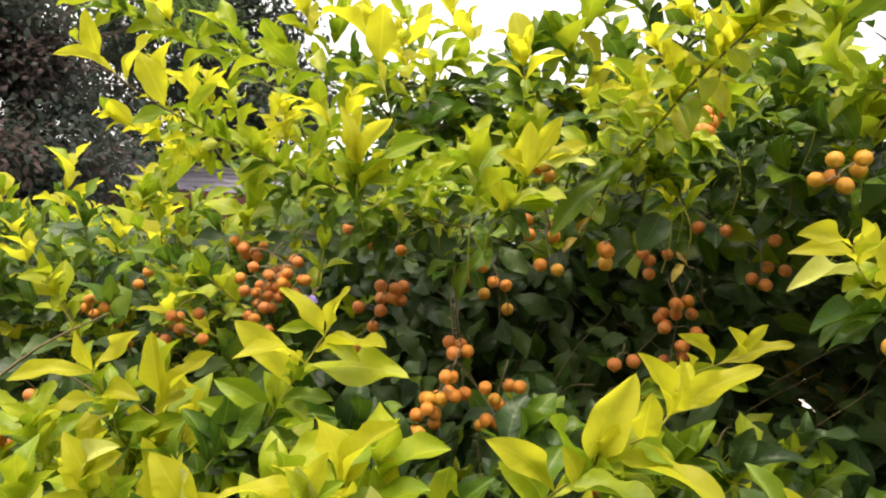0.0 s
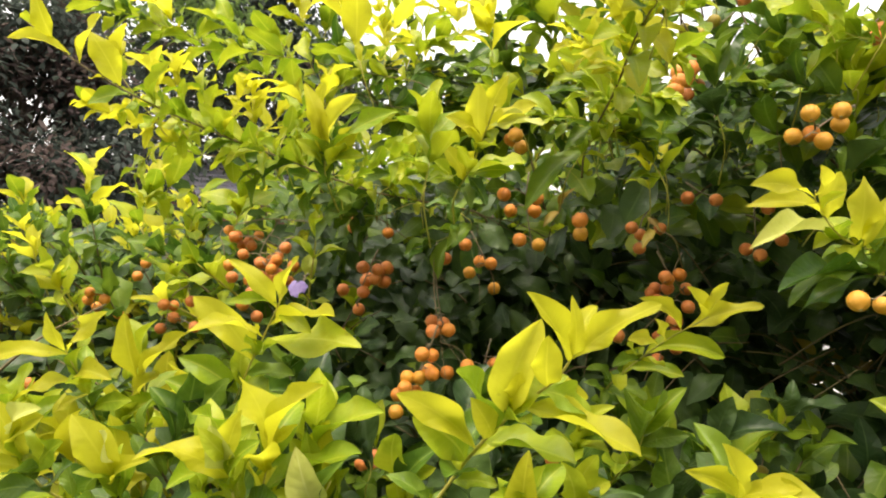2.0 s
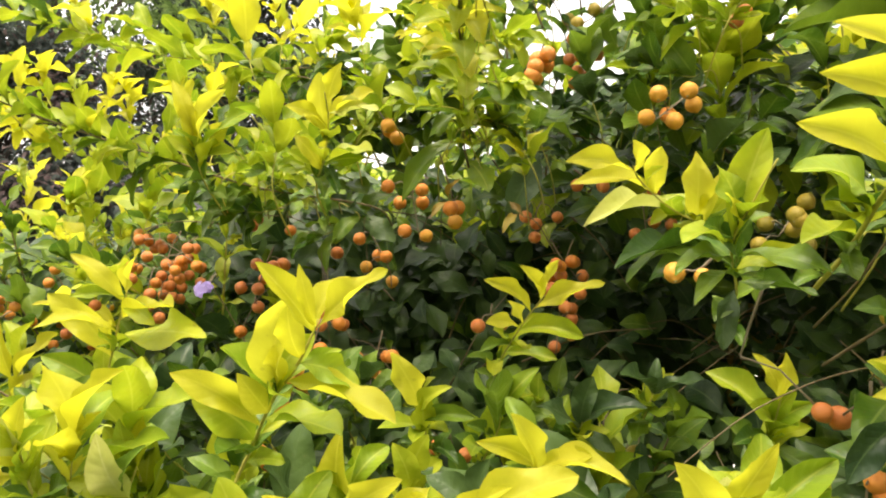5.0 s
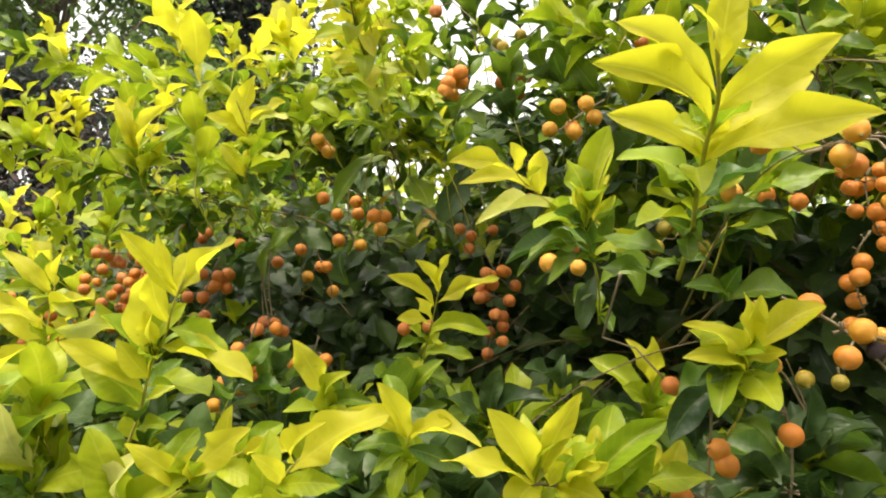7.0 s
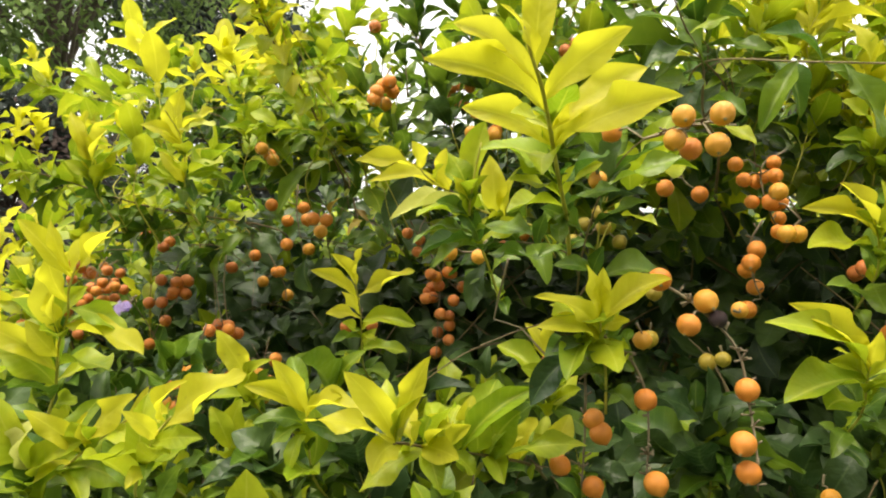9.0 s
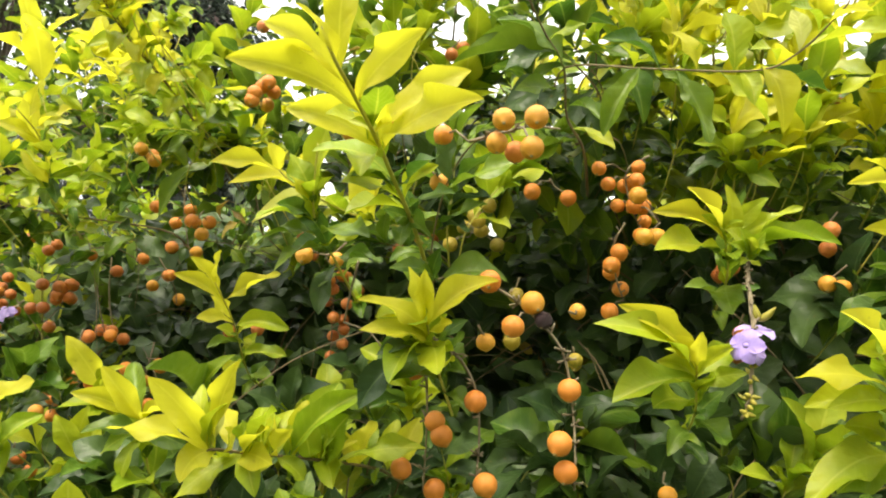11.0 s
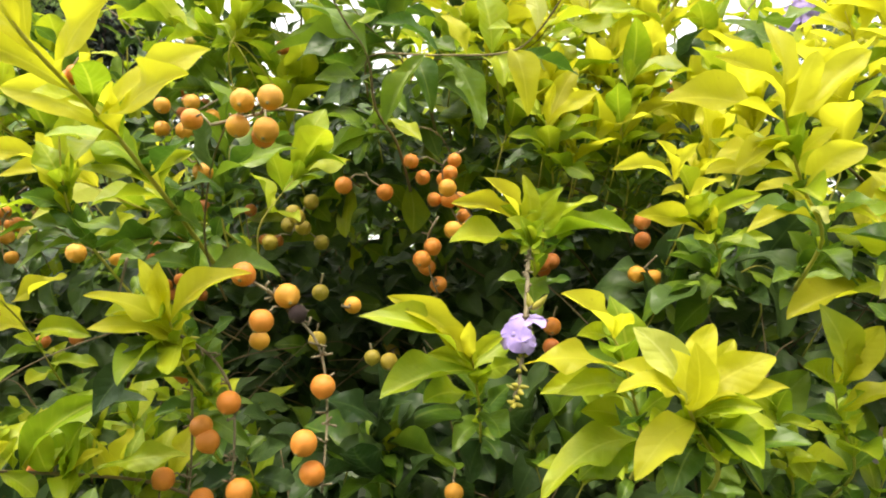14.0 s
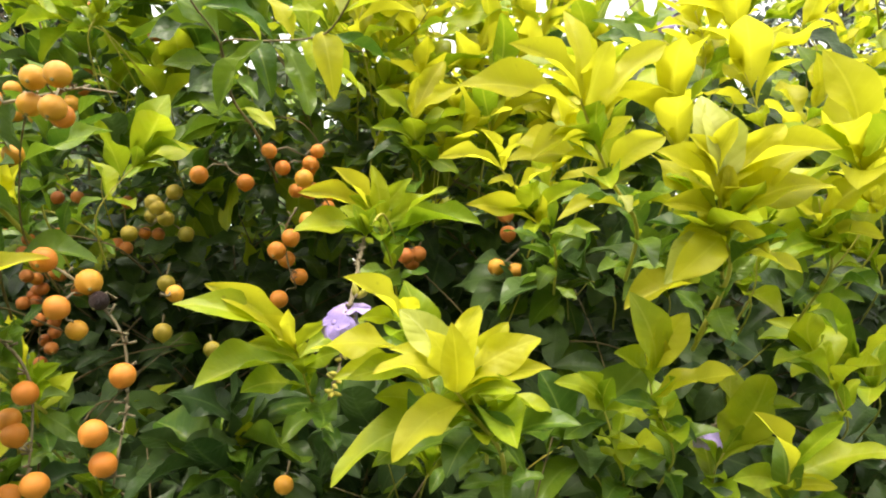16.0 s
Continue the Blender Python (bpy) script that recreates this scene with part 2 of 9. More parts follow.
FINE_SHAPES = [leaf_shape(8, 4, *form, k + 20) for k, form in enumerate(
    [(0.10, 0.35, 0.30, 0.06, 10, 0.66), (0.20, 0.55, 0.30, -0.12, -20, 0.74), (0.06, 0.25, 0.50, 0.14, 22, 0.62), (0.16, 0.75, 0.30, -0.06, 12, 0.76),
     (0.26, 0.25, 0.45, 0.12, -14, 0.60), (0.03, 0.50, 0.50, -0.14, 26, 0.66)])]
ROUGH_SHAPES = [leaf_shape(5, 2, *form, k + 9) for k, form in enumerate(
    [(0.10, 0.40, 0.2, 0.05, 8, 0.7), (0.18, 0.60, 0.2, -0.08, -14, 0.8), (0.05, 0.30, 0.2, 0.1, 20, 0.65)])]
# which of them bend to their left and to their right
BEND = {True: [1, 4, 6, 9, 11, 3], False: [0, 2, 5, 7, 8, 10]}
LEAF_MESH = {(tone, k): mesh_of("leaf", s[0], s[2], [LEAF[tone]], s[1]) for tone in TONES for k, s in enumerate(SHAPES)}


def leaf_turn(way, facing):
    """The turn that lays +x along way with +z as near to facing as it can be."""
    x = Vector(way).normalized()
    z = Vector(facing) - x * Vector(facing).dot(x)
    if z.length < 1e-4:
        z = Vector((0, -1, 0.3)) - x * Vector((0, -1, 0.3)).dot(x)
    z.normalize()
    y = z.cross(x)
    return Matrix((x, y, z)).transposed()


def tube(points, radii, sides=6):
    """Rings of a tapered tube along points: verts and faces."""
    pts = [Vector(p) for p in points]
    verts, faces = [], []
    side = None
    for i, p in enumerate(pts):
        way = (pts[min(i + 1, len(pts) - 1)] - pts[max(i - 1, 0)]).normalized()
        if side is None:
            side = way.orthogonal().normalized()
        side = (side - way * side.dot(way)).normalized()
        up = way.cross(side)
        for k in range(sides):
            a = 2 * math.pi * k / sides
            verts.append(p + (side * math.cos(a) + up * math.sin(a)) * radii[i])
    for i in range(len(pts) - 1):
        for k in range(sides):
            a, b = i * sides + k, i * sides + (k + 1) % sides
            faces.append((a, b, b + sides, a + sides))
    faces.append(tuple(range(sides))[::-1])
    faces.append(tuple(range((len(pts) - 1) * sides, len(pts) * sides)))
    return verts, faces


def curve_through(points, steps=5):
    """A smooth line through points (Catmull-Rom)."""
    p = [Vector(q) for q in points]
    if len(p) == 2:
        mid = (p[0] + p[1]) / 2 + Vector((0, 0, -0.04 * (p[1] - p[0]).length))
        p = [p[0], mid, p[1]]
    q = [p[0] * 2 - p[1], *p, p[-1] * 2 - p[-2]]
    line = []
    for i in range(1, len(q) - 2):
        for k in range(steps):
            t = k / steps
            line.append(0.5 * (2 * q[i] + (q[i + 1] - q[i - 1]) * t + (2 * q[i - 1] - 5 * q[i] + 4 * q[i + 1] - q[i + 2]) * t * t
                               + (3 * q[i] - q[i - 1] - 3 * q[i + 1] + q[i + 2]) * t ** 3))
    line.append(p[-1])
    return line


def joined(pieces):
    verts, faces = [], []
    for v, f in pieces:
        n = len(verts)
        verts += v
        faces += [tuple(i + n for i in face) for face in f]
    return verts, faces


def leaf(stem, base, tip, width=0.36, tone="gold", lift=35.0, lean=0.0, shape=None):
    """One leaf as a part of its shoot, from base to tip. lift: how far its face turns from the path (0) to the sky (90); lean: sideways."""
    global leaf_count
    leaf_count += 1
    b, t = Vector(base), Vector(tip)
    size = (t - b).length
    a, s = radians(lift), radians(lean)
    turn = leaf_turn(t - b, (math.sin(s), -math.cos(a) * math.cos(s), math.sin(a) * math.cos(s)))
    k = BEND[t.x < b.x][leaf_count % 6] if shape is None else shape
    ob = new("leaf", LEAF_MESH[tone, k])
    ob.parent = stem
    ob.matrix_basis = Matrix.Translation(b) @ turn.to_4x4() @ Matrix.Diagonal((size, size * width * 0.90, size, 1))
    return ob


leaf_count = 0
AROUND = {"gold": ("gold", "gold", "lime"), "lime": ("lime", "lime", "lime"), "green": ("green", "green", "dark"), "dark": ("dark", "dark", "green"), "under": ("lime", "green", "green")}


def shoot_line(points, thick=0.0016, taper=0.45):
    line = curve_through(points)
    return line, [thick * (1 - (1 - taper) * i / (len(line) - 1)) for i in range(len(line))]


def leaf_of(stalk, p, d, grown, wide, tone, facing, k):
    ob = new("leaf", LEAF_MESH[tone, BEND[d.x < 0][k % 6]])
    ob.parent = stalk
    ob.matrix_basis = Matrix.Translation(p) @ leaf_turn(d, facing).to_4x4() @ Matrix.Diagonal((grown, grown * wide, grown, 1))
    return ob


def stem(plant, points, thick=0.0016, woody=False, name="shoot", lush=None):
    """The stem of a shoot, as a part of the plant. Leaves become its parts."""
    lush = not woody if lush is None else lush
    foot, after = Vector(points[0]), Vector(points[1])
    root = foot + (foot - after).normalized() * 0.012 + Vector((0, 0.03, -0.013))
    line, radii = shoot_line([root, *points], thick * (0.45 if woody else 0.48))
    v, f = tube(line, radii, 7)
    ob = linked(name, mesh_of(name, v, f, [BROWN_STEM if woody else YOUNG_STEM]), plant)
    if lush:
        # smaller, greener leaves low on the stem
        seed = int(abs(foot.x * 7919 + foot.z * 104729)) + 5
        cut = line[:max(3, int(len(line) * 0.62))]
        for k, (p, d, grown, wide, t, facing) in enumerate(leafy_pairs(cut[::max(1, len(cut) // 4)], 5, 0.027, "under", seed, 0.1)):
            leaf_of(ob, p, d, grown, wide, t, facing, k + seed)
    return ob


def leafy_pairs(points, pairs, size, tone, seed, first=0.2, droop=0.0):
    """Places for the leaves of a shoot: opposite pairs, each turned by a right angle to the last, smaller and steeper to the tip."""
    rnd = random.Random(seed)
    line = curve_through(points)
    n = len(line) - 1
    spin = rnd.uniform(0, 6.28)
    made = []
    for k in range(pairs):
        f = min(first + (1 - first) * k / max(pairs - 1, 1), 1.0)
        i = min(int(f * n), n - 1)
        p = line[i].lerp(line[i + 1], f * n - i)
        way = (line[i + 1] - line[i]).normalized()
        side = way.orthogonal().normalized()
        up = way.cross(side)
        for h in (0, math.pi):
            a = spin + k * math.pi / 2 + h + rnd.uniform(-0.3, 0.3)
            out = side * math.cos(a) + up * math.sin(a)
            open_ = radians(70 - 42 * f + rnd.uniform(-10, 10))
            d = (way * math.cos(open_) + out * math.sin(open_) + Vector((0, 0, -droop - 0.1))).normalized()
            grown = size * (0.48 + 0.62 * math.sin(math.pi * min(1, 0.25 + 0.75 * (1 - f) ** 0.8))) * rnd.uniform(0.75, 1.15)
            facing = way * 0.8 + Vector((rnd.uniform(-0.3, 0.3), -0.25, 0.75))
            c = AROUND[tone]
            t = c[0] if f > 0.72 else (c[1] if f > 0.35 else c[2])
            if rnd.random() < 0.12:
                t = c[2]
            made.append((p, d, grown, rnd.uniform(0.38, 0.54), t, facing))
            # the tiny leaves of the bud in the axil
            for _ in range(rnd.randint(0, 2) if f < 0.95 else 1):
                tiny = (way * rnd.uniform(0.5, 1.3) + out * rnd.uniform(0.2, 0.9) + Vector((rnd.uniform(-0.3, 0.3), rnd.uniform(-0.4, 0.1), rnd.uniform(-0.1, 0.4)))).normalized()
                made.append((p, tiny, size * rnd.uniform(0.26, 0.5), rnd.uniform(0.34, 0.5), c[1] if rnd.random() < 0.6 else c[0], facing))
    return made


def shoot(plant, points, pairs=5, size=0.035, tone="gold", seed=1, thick=0.0015, first=0.2, woody=False):
    """A leafy shoot: its stem and its pairs of leaves."""
    s = stem(plant, points, thick * 0.75, woody, lush=False)
    for k, (p, d, grown, wide, t, facing) in enumerate(leafy_pairs(points, pairs, size, tone, seed, first)):
        leaf_of(s, p, d, grown, wide, t, facing, k * 7 + seed)
    return s


class Foliage:
    """The uncounted leaves and twigs of a plant, gathered into one mesh."""

    def __init__(self):
        self.v, self.f, self.uv, self.slot, self.n = [], [], [], [], 0

    def leaf(self, p, way, size, width, tone, facing, k=0, shapes=FINE_SHAPES):
        v, uv, f = shapes[k % len(shapes)]
        m = np.array(leaf_turn(way, facing))
        self.v.append((v * (size, size * width, size)) @ m.T + np.array(p))
        self.uv += uv
        self.f += [tuple(i + self.n for i in face) for face in f]
        self.slot += [TONES.index(tone)] * len(f)
        self.n += len(v)

    def twig(self, points, thick=0.0014, woody=True):
        line, radii = shoot_line(points, thick)
        v, f = tube(line, radii, 4)
        self.v.append(np.array([tuple(q) for q in v]))
        self.uv += [(0.25, 0.5)] * len(v)
        self.f += [tuple(i + self.n for i in face) for face in f]
        self.slot += [len(TONES) + (0 if woody else 1)] * len(f)
        self.n += len(v)

    def shoot(self, points, pairs, size, tone, seed, first=0.15, thick=0.0013, droop=0.0):
        self.twig(points, thick, tone in ("dark", "green"))
        for k, (p, d, grown, wide, t, facing) in enumerate(leafy_pairs(points, pairs, size, tone, seed, first, droop)):
            self.leaf(p, d, grown, wide, t, facing, k + seed)

    def build(self, name, parent, label):
        me = mesh_of(name, np.concatenate(self.v), self.f, [*LEAF.values(), BROWN_STEM, YOUNG_STEM], self.uv, self.slot)
        ob = linked(name, me, parent, label, smooth=False)
        return tagged(ob, kind="stuff")


def berry_shape(rings=12, sides=14):
    """A berry of radius 1, its beak along -z, slightly flattened."""
    verts, faces = [], []
    for i in range(rings + 1):
        a = math.pi * i / rings
        r, z = math.sin(a), math.cos(a)
        if i >= rings - 1:
            z -= 0.12 * (i - rings + 2)
            r *= 0.6
        for k in range(sides):
            b = 2 * math.pi * k / sides
            verts.append((r * math.cos(b) * 1.02, r * math.sin(b) * 1.02, z * 0.97))
    for i in range(rings):
        for k in range(sides):
            p, q = i * sides + k, i * sides + (k + 1) % sides
            faces.append((p, p + sides, q + sides, q))
    return verts, faces


BV, BF = berry_shape()
BSLOT = [1 if min(face) >= 14 * 11 else 0 for face in BF]
BERRY_MESH = {tone: mesh_of("berry", BV, BF, [m, CALYX], None, BSLOT) for tone, m in BERRY.items()}


def welded(stalk, at, branches):
    """One mesh of a stalk's tube and the thin stalks that grow from it, each joined to it at a corner of the ring it grows from."""
    verts, faces = list(stalk[0]), list(stalk[1])
    for ring, (v, f) in zip(at, branches):
        n = len(verts) - 1
        verts += v[1:]
        faces += [tuple(ring * 5 if k == 0 else k + n for k in face) for face in f]
    return verts, faces


def fruit_strand(plant, line, berries, radius=0.005, tone="orange", seed=3, nubs=0):
    """A hanging fruit stalk, with berries on short stalks of their own, and the bare nubs of fallen ones."""
    rnd = random.Random(seed)
    path = curve_through(line)
    n = len(path)
    at, branches, spots = [], [], []
    for spec in berries:
        c = Vector(spec[:3])
        r = spec[3] if len(spec) > 3 else radius
        i = min(range(n), key=lambda k: (path[k] - c).length + 0.4 * max(0.0, c.z - path[k].z))
        near = path[i]
        at.append(i)
        branches.append(tube([near, near.lerp(c, 0.5) + Vector((0, 0, 0.0012 + 0.12 * (c - near).length)), c], [0.0005, 0.0004, 0.0006], 5))
        spots.append((c, r, (c - near).normalized()))
    for k in range(nubs):
        i = rnd.randrange(n // 6, n - 1)
        p = path[i]
        d = Vector((rnd.uniform(-1, 1), rnd.uniform(-1, 0.3), rnd.uniform(-0.2, 0.8))).normalized()
        at.append(i)
        branches.append(tube([p, p + d * 0.002, p + d * rnd.uniform(0.003, 0.0045)], [0.0005, 0.0004, 0.0005], 5))
    v, f = welded(tube(path, [0.00072 - 0.00032 * i / n for i in range(n)], 5), at, branches)
    stalk = linked("fruit_stalk", mesh_of("fruit_stalk", v, f, [STALK]), plant)
    for c, r, way in spots:
        t = tone
        if rnd.random() < 0.15:
            t = {"orange": "yellow", "yellow": "orange", "red": "orange"}.get(tone, tone)
        ob = new("berry", BERRY_MESH[t])
        ob.parent = stalk
        beak = (Vector((0, -0.25, -1)) + way * 0.7 + Vector((rnd.uniform(-0.4, 0.4), rnd.uniform(-0.4, 0.3), 0))).normalized()
        q = (-beak).to_track_quat("Z", "Y")
        ob.matrix_basis = Matrix.Translation(c) @ q.to_matrix().to_4x4() @ Matrix.Diagonal((r, r, r * rnd.uniform(0.97, 1.06), 1))
    return stalk


def flower(parent, centre, radius, facing):
    """One open flower: five rounded petals round a short tube."""
    pieces_v, pieces_f = [], []
    for k in range(5):
        a = 2 * math.pi * k / 5 + 0.12 * math.sin(7 * k)
        n = len(pieces_v)
        for i in range(7):
            u = i / 6
            for j in (-1, -0.5, 0, 0.5, 1):
                w = 0.46 * math.sin(math.pi * (0.10 + 0.76 * u)) ** 0.8 * j
                r = 0.10 + (0.92 - 0.10 * abs(j)) * u
                z = 0.30 * u - 0.55 * u * u + 0.14 * abs(j) * u + 0.06 * math.sin(5 * j + 2 * k) * u
                pieces_v.append((r * math.cos(a) - w * math.sin(a), r * math.sin(a) + w * math.cos(a), z))
        for i in range(6):
            for j in range(4):
                p = n + i * 5 + j
                pieces_f.append((p, p + 5, p + 6, p + 1))
    # the short tube behind the petals
    n = len(pieces_v)
    v, f = tube([(0, 0, 0.02), (0, 0, -0.3), (0.04, 0, -0.7), (0.12, 0, -1.0)], [0.17, 0.13, 0.12, 0.15], 8)
    pieces_v += [tuple(q) for q in v]
    pieces_f += [tuple(q + n for q in face) for face in f]
    me = mesh_of("flower", pieces_v, pieces_f, [PETAL])
    ob = linked("flower", me, parent, "small open lilac flower with five petals")
    turn = Vector(facing).to_track_quat("Z", "Y").to_matrix().to_4x4()
    ob.matrix_basis = Matrix.Translation(centre) @ turn @ Matrix.Scale(radius, 4)
    return ob


# ---- the ground and the distance ----
def ground_sheet():
    m = plain_material("grass_ground", (0.035, 0.06, 0.018), (0.10, 0.13, 0.04), 3.0, 0.95, 0.8, depth=0.03)
    bm = bmesh.new()
    rings = [0, 2, 5, 10, 20, 40, 80, 160, 320, 640, 1280, 2500]
    last = None
    for i, r in enumerate(rings):
        ring = [bm.verts.new((r * math.cos(2 * math.pi * k / 48), r * math.sin(2 * math.pi * k / 48) + 2,
                              0.04 * math.sin(k * 2.3 + i) if 5 < r < 100 else 0.0)) for k in range(48)] if r else [bm.verts.new((0, 2, 0))]
        if last:
            for k in range(48):
                if len(last) == 1:
                    bm.faces.new((last[0], ring[k], ring[(k + 1) % 48]))
                else:
                    bm.faces.new((last[k], ring[k], ring[(k + 1) % 48], last[(k + 1) % 48]))
        last = ring
    me = bpy.data.meshes.new("ground")
    bm.to_mesh(me)
    bm.free()
    me.materials.append(m)
    return tagged(linked("ground", me), "dry green lawn under and behind the hedge", "ground", kind="structure")


ground_sheet()


def yard():
    """A pale concrete yard behind the hedge, cast in bays with open joints between them."""
    m = plain_material("pale_concrete", (0.42, 0.41, 0.39), (0.60, 0.59, 0.57), 2.0, 0.85, 0.4, depth=0.004)
    top = new("pavement")
    tagged(top, "pale concrete yard behind the hedge", "pavement", kind="structure")
    me = mesh_of("slab", [(x, y, z) for z in (0.0, 0.10) for x, y in ((0, 0), (2.97, 0), (2.97, 2.97), (0, 2.97))],
                 [(0, 3, 2, 1), (4, 5, 6, 7), (0, 1, 5, 4), (1, 2, 6, 5), (2, 3, 7, 6), (3, 0, 4, 7)], [m])
    me.polygons.foreach_set("use_smooth", np.zeros(len(me.polygons), dtype=bool))
    for i in range(6):
        for j in range(4):
            ob = new("slab", me)
            ob.parent = top
            ob.matrix_basis = Matrix.Translation((-2.0 + 3 * i, 4.0 + 3 * j, -0.04))


yard()


def shading_wall():
    """A plain wall added unseen behind the camera, to cut sky light on the hedge's face."""
    m = plain_material("shading_wall_grey", (0.24, 0.22, 0.20), (0.38, 0.35, 0.32), 5.0, 0.9, 0.5, depth=0.004)
    a, b, c, d = -7.0, 7.0, -2.6, -2.4
    me = mesh_of("wall_south", [(x, y, z) for z in (-0.1, 2.9) for x, y in ((a, c), (b, c), (b, d), (a, d))],
                 [(0, 3, 2, 1), (4, 5, 6, 7), (0, 1, 5, 4), (1, 2, 6, 5), (2, 3, 7, 6), (3, 0, 4, 7)], [m])
    me.polygons.foreach_set("use_smooth", np.zeros(len(me.polygons), dtype=bool))
    tagged(linked("wall_south", me, smooth=False), "plain grey wall added out of view to hold back light from the front", "wall", kind="structure")


shading_wall()

TREE_LEAF = {
    "shade": leaf_material("tree_leaf_shade", (0.054, 0.068, 0.060), (0.084, 0.100, 0.088), (0.07, 0.085, 0.065), 0.9, 0.45, 0.2, 0.05),
    "rust": leaf_material("tree_leaf_rust", (0.095, 0.072, 0.068), (0.13, 0.10, 0.095), (0.12, 0.09, 0.08), 0.9, 0.45, 0.2, 0.05),
    "fresh": leaf_material("tree_leaf_fresh", (0.09, 0.15, 0.045), (0.20, 0.28, 0.08), (0.20, 0.28, 0.09), 0.6, 0.4, 0.3, 0.2),
    "grey": leaf_material("tree_leaf_grey", (0.06, 0.09, 0.06), (0.14, 0.18, 0.13), (0.16, 0.2, 0.14), 0.5, 0.25),
}


TREE_SHAPES = [leaf_shape(3, 2, 0.1, 0.3, 0.0, 0.0, 0, 0.7, 41), leaf_shape(3, 2, 0.2, 0.1, 0.1, 0.0, 0, 0.8, 42)]


def tree(base, height, spread, low, tones, clumps, per, size, seed, label):
    """A tree: a tapered trunk with limbs, and a crown of many leaves in uneven clumps round the ends of its limbs."""
    rnd = random.Random(seed)
    top = new("tree")
    top.matrix_basis = Matrix.Translation(base)
    tagged(top, label, "tree")
    bx, by, bz = base
    trunk = curve_through([(bx, by, bz - 0.1), (bx + rnd.uniform(-0.1, 0.1), by, bz + height * 0.3), (bx + rnd.uniform(-0.3, 0.3), by + 0.1, bz + height * 0.62),
                           (bx + rnd.uniform(-0.3, 0.3), by, bz + height * 0.95)])
    n = len(trunk)
    v, f = tube(trunk, [height * 0.028 * (1 - 0.85 * i / n) for i in range(n)], 10)
    linked("trunk", mesh_of("trunk", v, f, [BARK]), top)
    verts, faces, uvs, slots, count = [], [], [], [], 0
    for c in range(clumps):
        f = rnd.uniform(low, 1.0)
        z = bz + height * f
        wide = spread * (1.05 - ((f - low) / (1 - low)) ** 1.6 * 0.75) * math.sqrt(rnd.uniform(0.12, 1))
        a = rnd.uniform(0, 6.283)
        end = Vector((bx + wide * math.cos(a), by + wide * math.sin(a), z))
        if c % 3 == 0:
            start = trunk[min(int(f * 0.8 * n), n - 1)]
            lv, lf = tube(curve_through([start, start.lerp(end, 0.5) + Vector((0, 0, 0.15)), end], 3), [height * 0.006 * (1 - 0.12 * i) for i in range(7)], 5)
            linked("limb", mesh_of("limb", lv, lf, [BARK]), top)
        reach = rnd.uniform(0.25, 0.6) * spread * 0.45
        slot = rnd.choices(range(len(tones)), [w for _, w in tones])[0]
        for _ in range(per):
            d = Vector((rnd.gauss(0, 1), rnd.gauss(0, 1), rnd.gauss(0, 0.7)))
            p = end + d * reach * 0.55
            way = (d.normalized() + Vector((rnd.uniform(-1, 1), rnd.uniform(-1, 1), rnd.uniform(-1.2, 0.4)))).normalized()
            s = size * rnd.uniform(0.6, 1.3)
            sv, suv, sf = TREE_SHAPES[rnd.randrange(2)]
            verts.append((sv * (s, s * 0.5, s)) @ np.array(leaf_turn(way, (rnd.uniform(-0.5, 0.5), -0.3, 1))).T + np.array(p))
            uvs += suv
            faces += [tuple(i + count for i in face) for face in sf]
            slots += [slot] * len(sf)
            count += len(sv)
    me = mesh_of("crown", np.concatenate(verts), faces, [TREE_LEAF[t] for t, _ in tones], uvs, slots)
    tagged(linked("crown", me, top, "many small leaves", smooth=False), kind="stuff")
    return top


tree((-5.4, 5.8, 0), 3.55, 1.9, 0.10, (("shade", 6), ("rust", 4)), 215, 215, 0.095, 5, "dark tree with rusty dead foliage behind the hedge")
tree((-6.6, 13.0, 0), 9.0, 2.5, 0.28, (("shade", 6), ("grey", 1), ("rust", 1)), 210, 160, 0.17, 6, "dark broad-leaved tree against the white sky")
tree((-6.4, 8.0, 0), 9.0, 2.3, 0.45, (("fresh", 7), ("shade", 1)), 190, 150, 0.13, 7, "fresh green tree standing behind the dark one")
tree((6.4, 8.6, 0), 6.0, 2.2, 0.2, (("shade", 3), ("grey", 4)), 110, 55, 0.15, 8, "grey-green tree beyond the hedge")
tree((4.4, 12.5, 0), 5.2, 1.8, 0.2, (("grey", 3), ("fresh", 3)), 90, 50, 0.17, 9, "low grey-green tree in the distance")


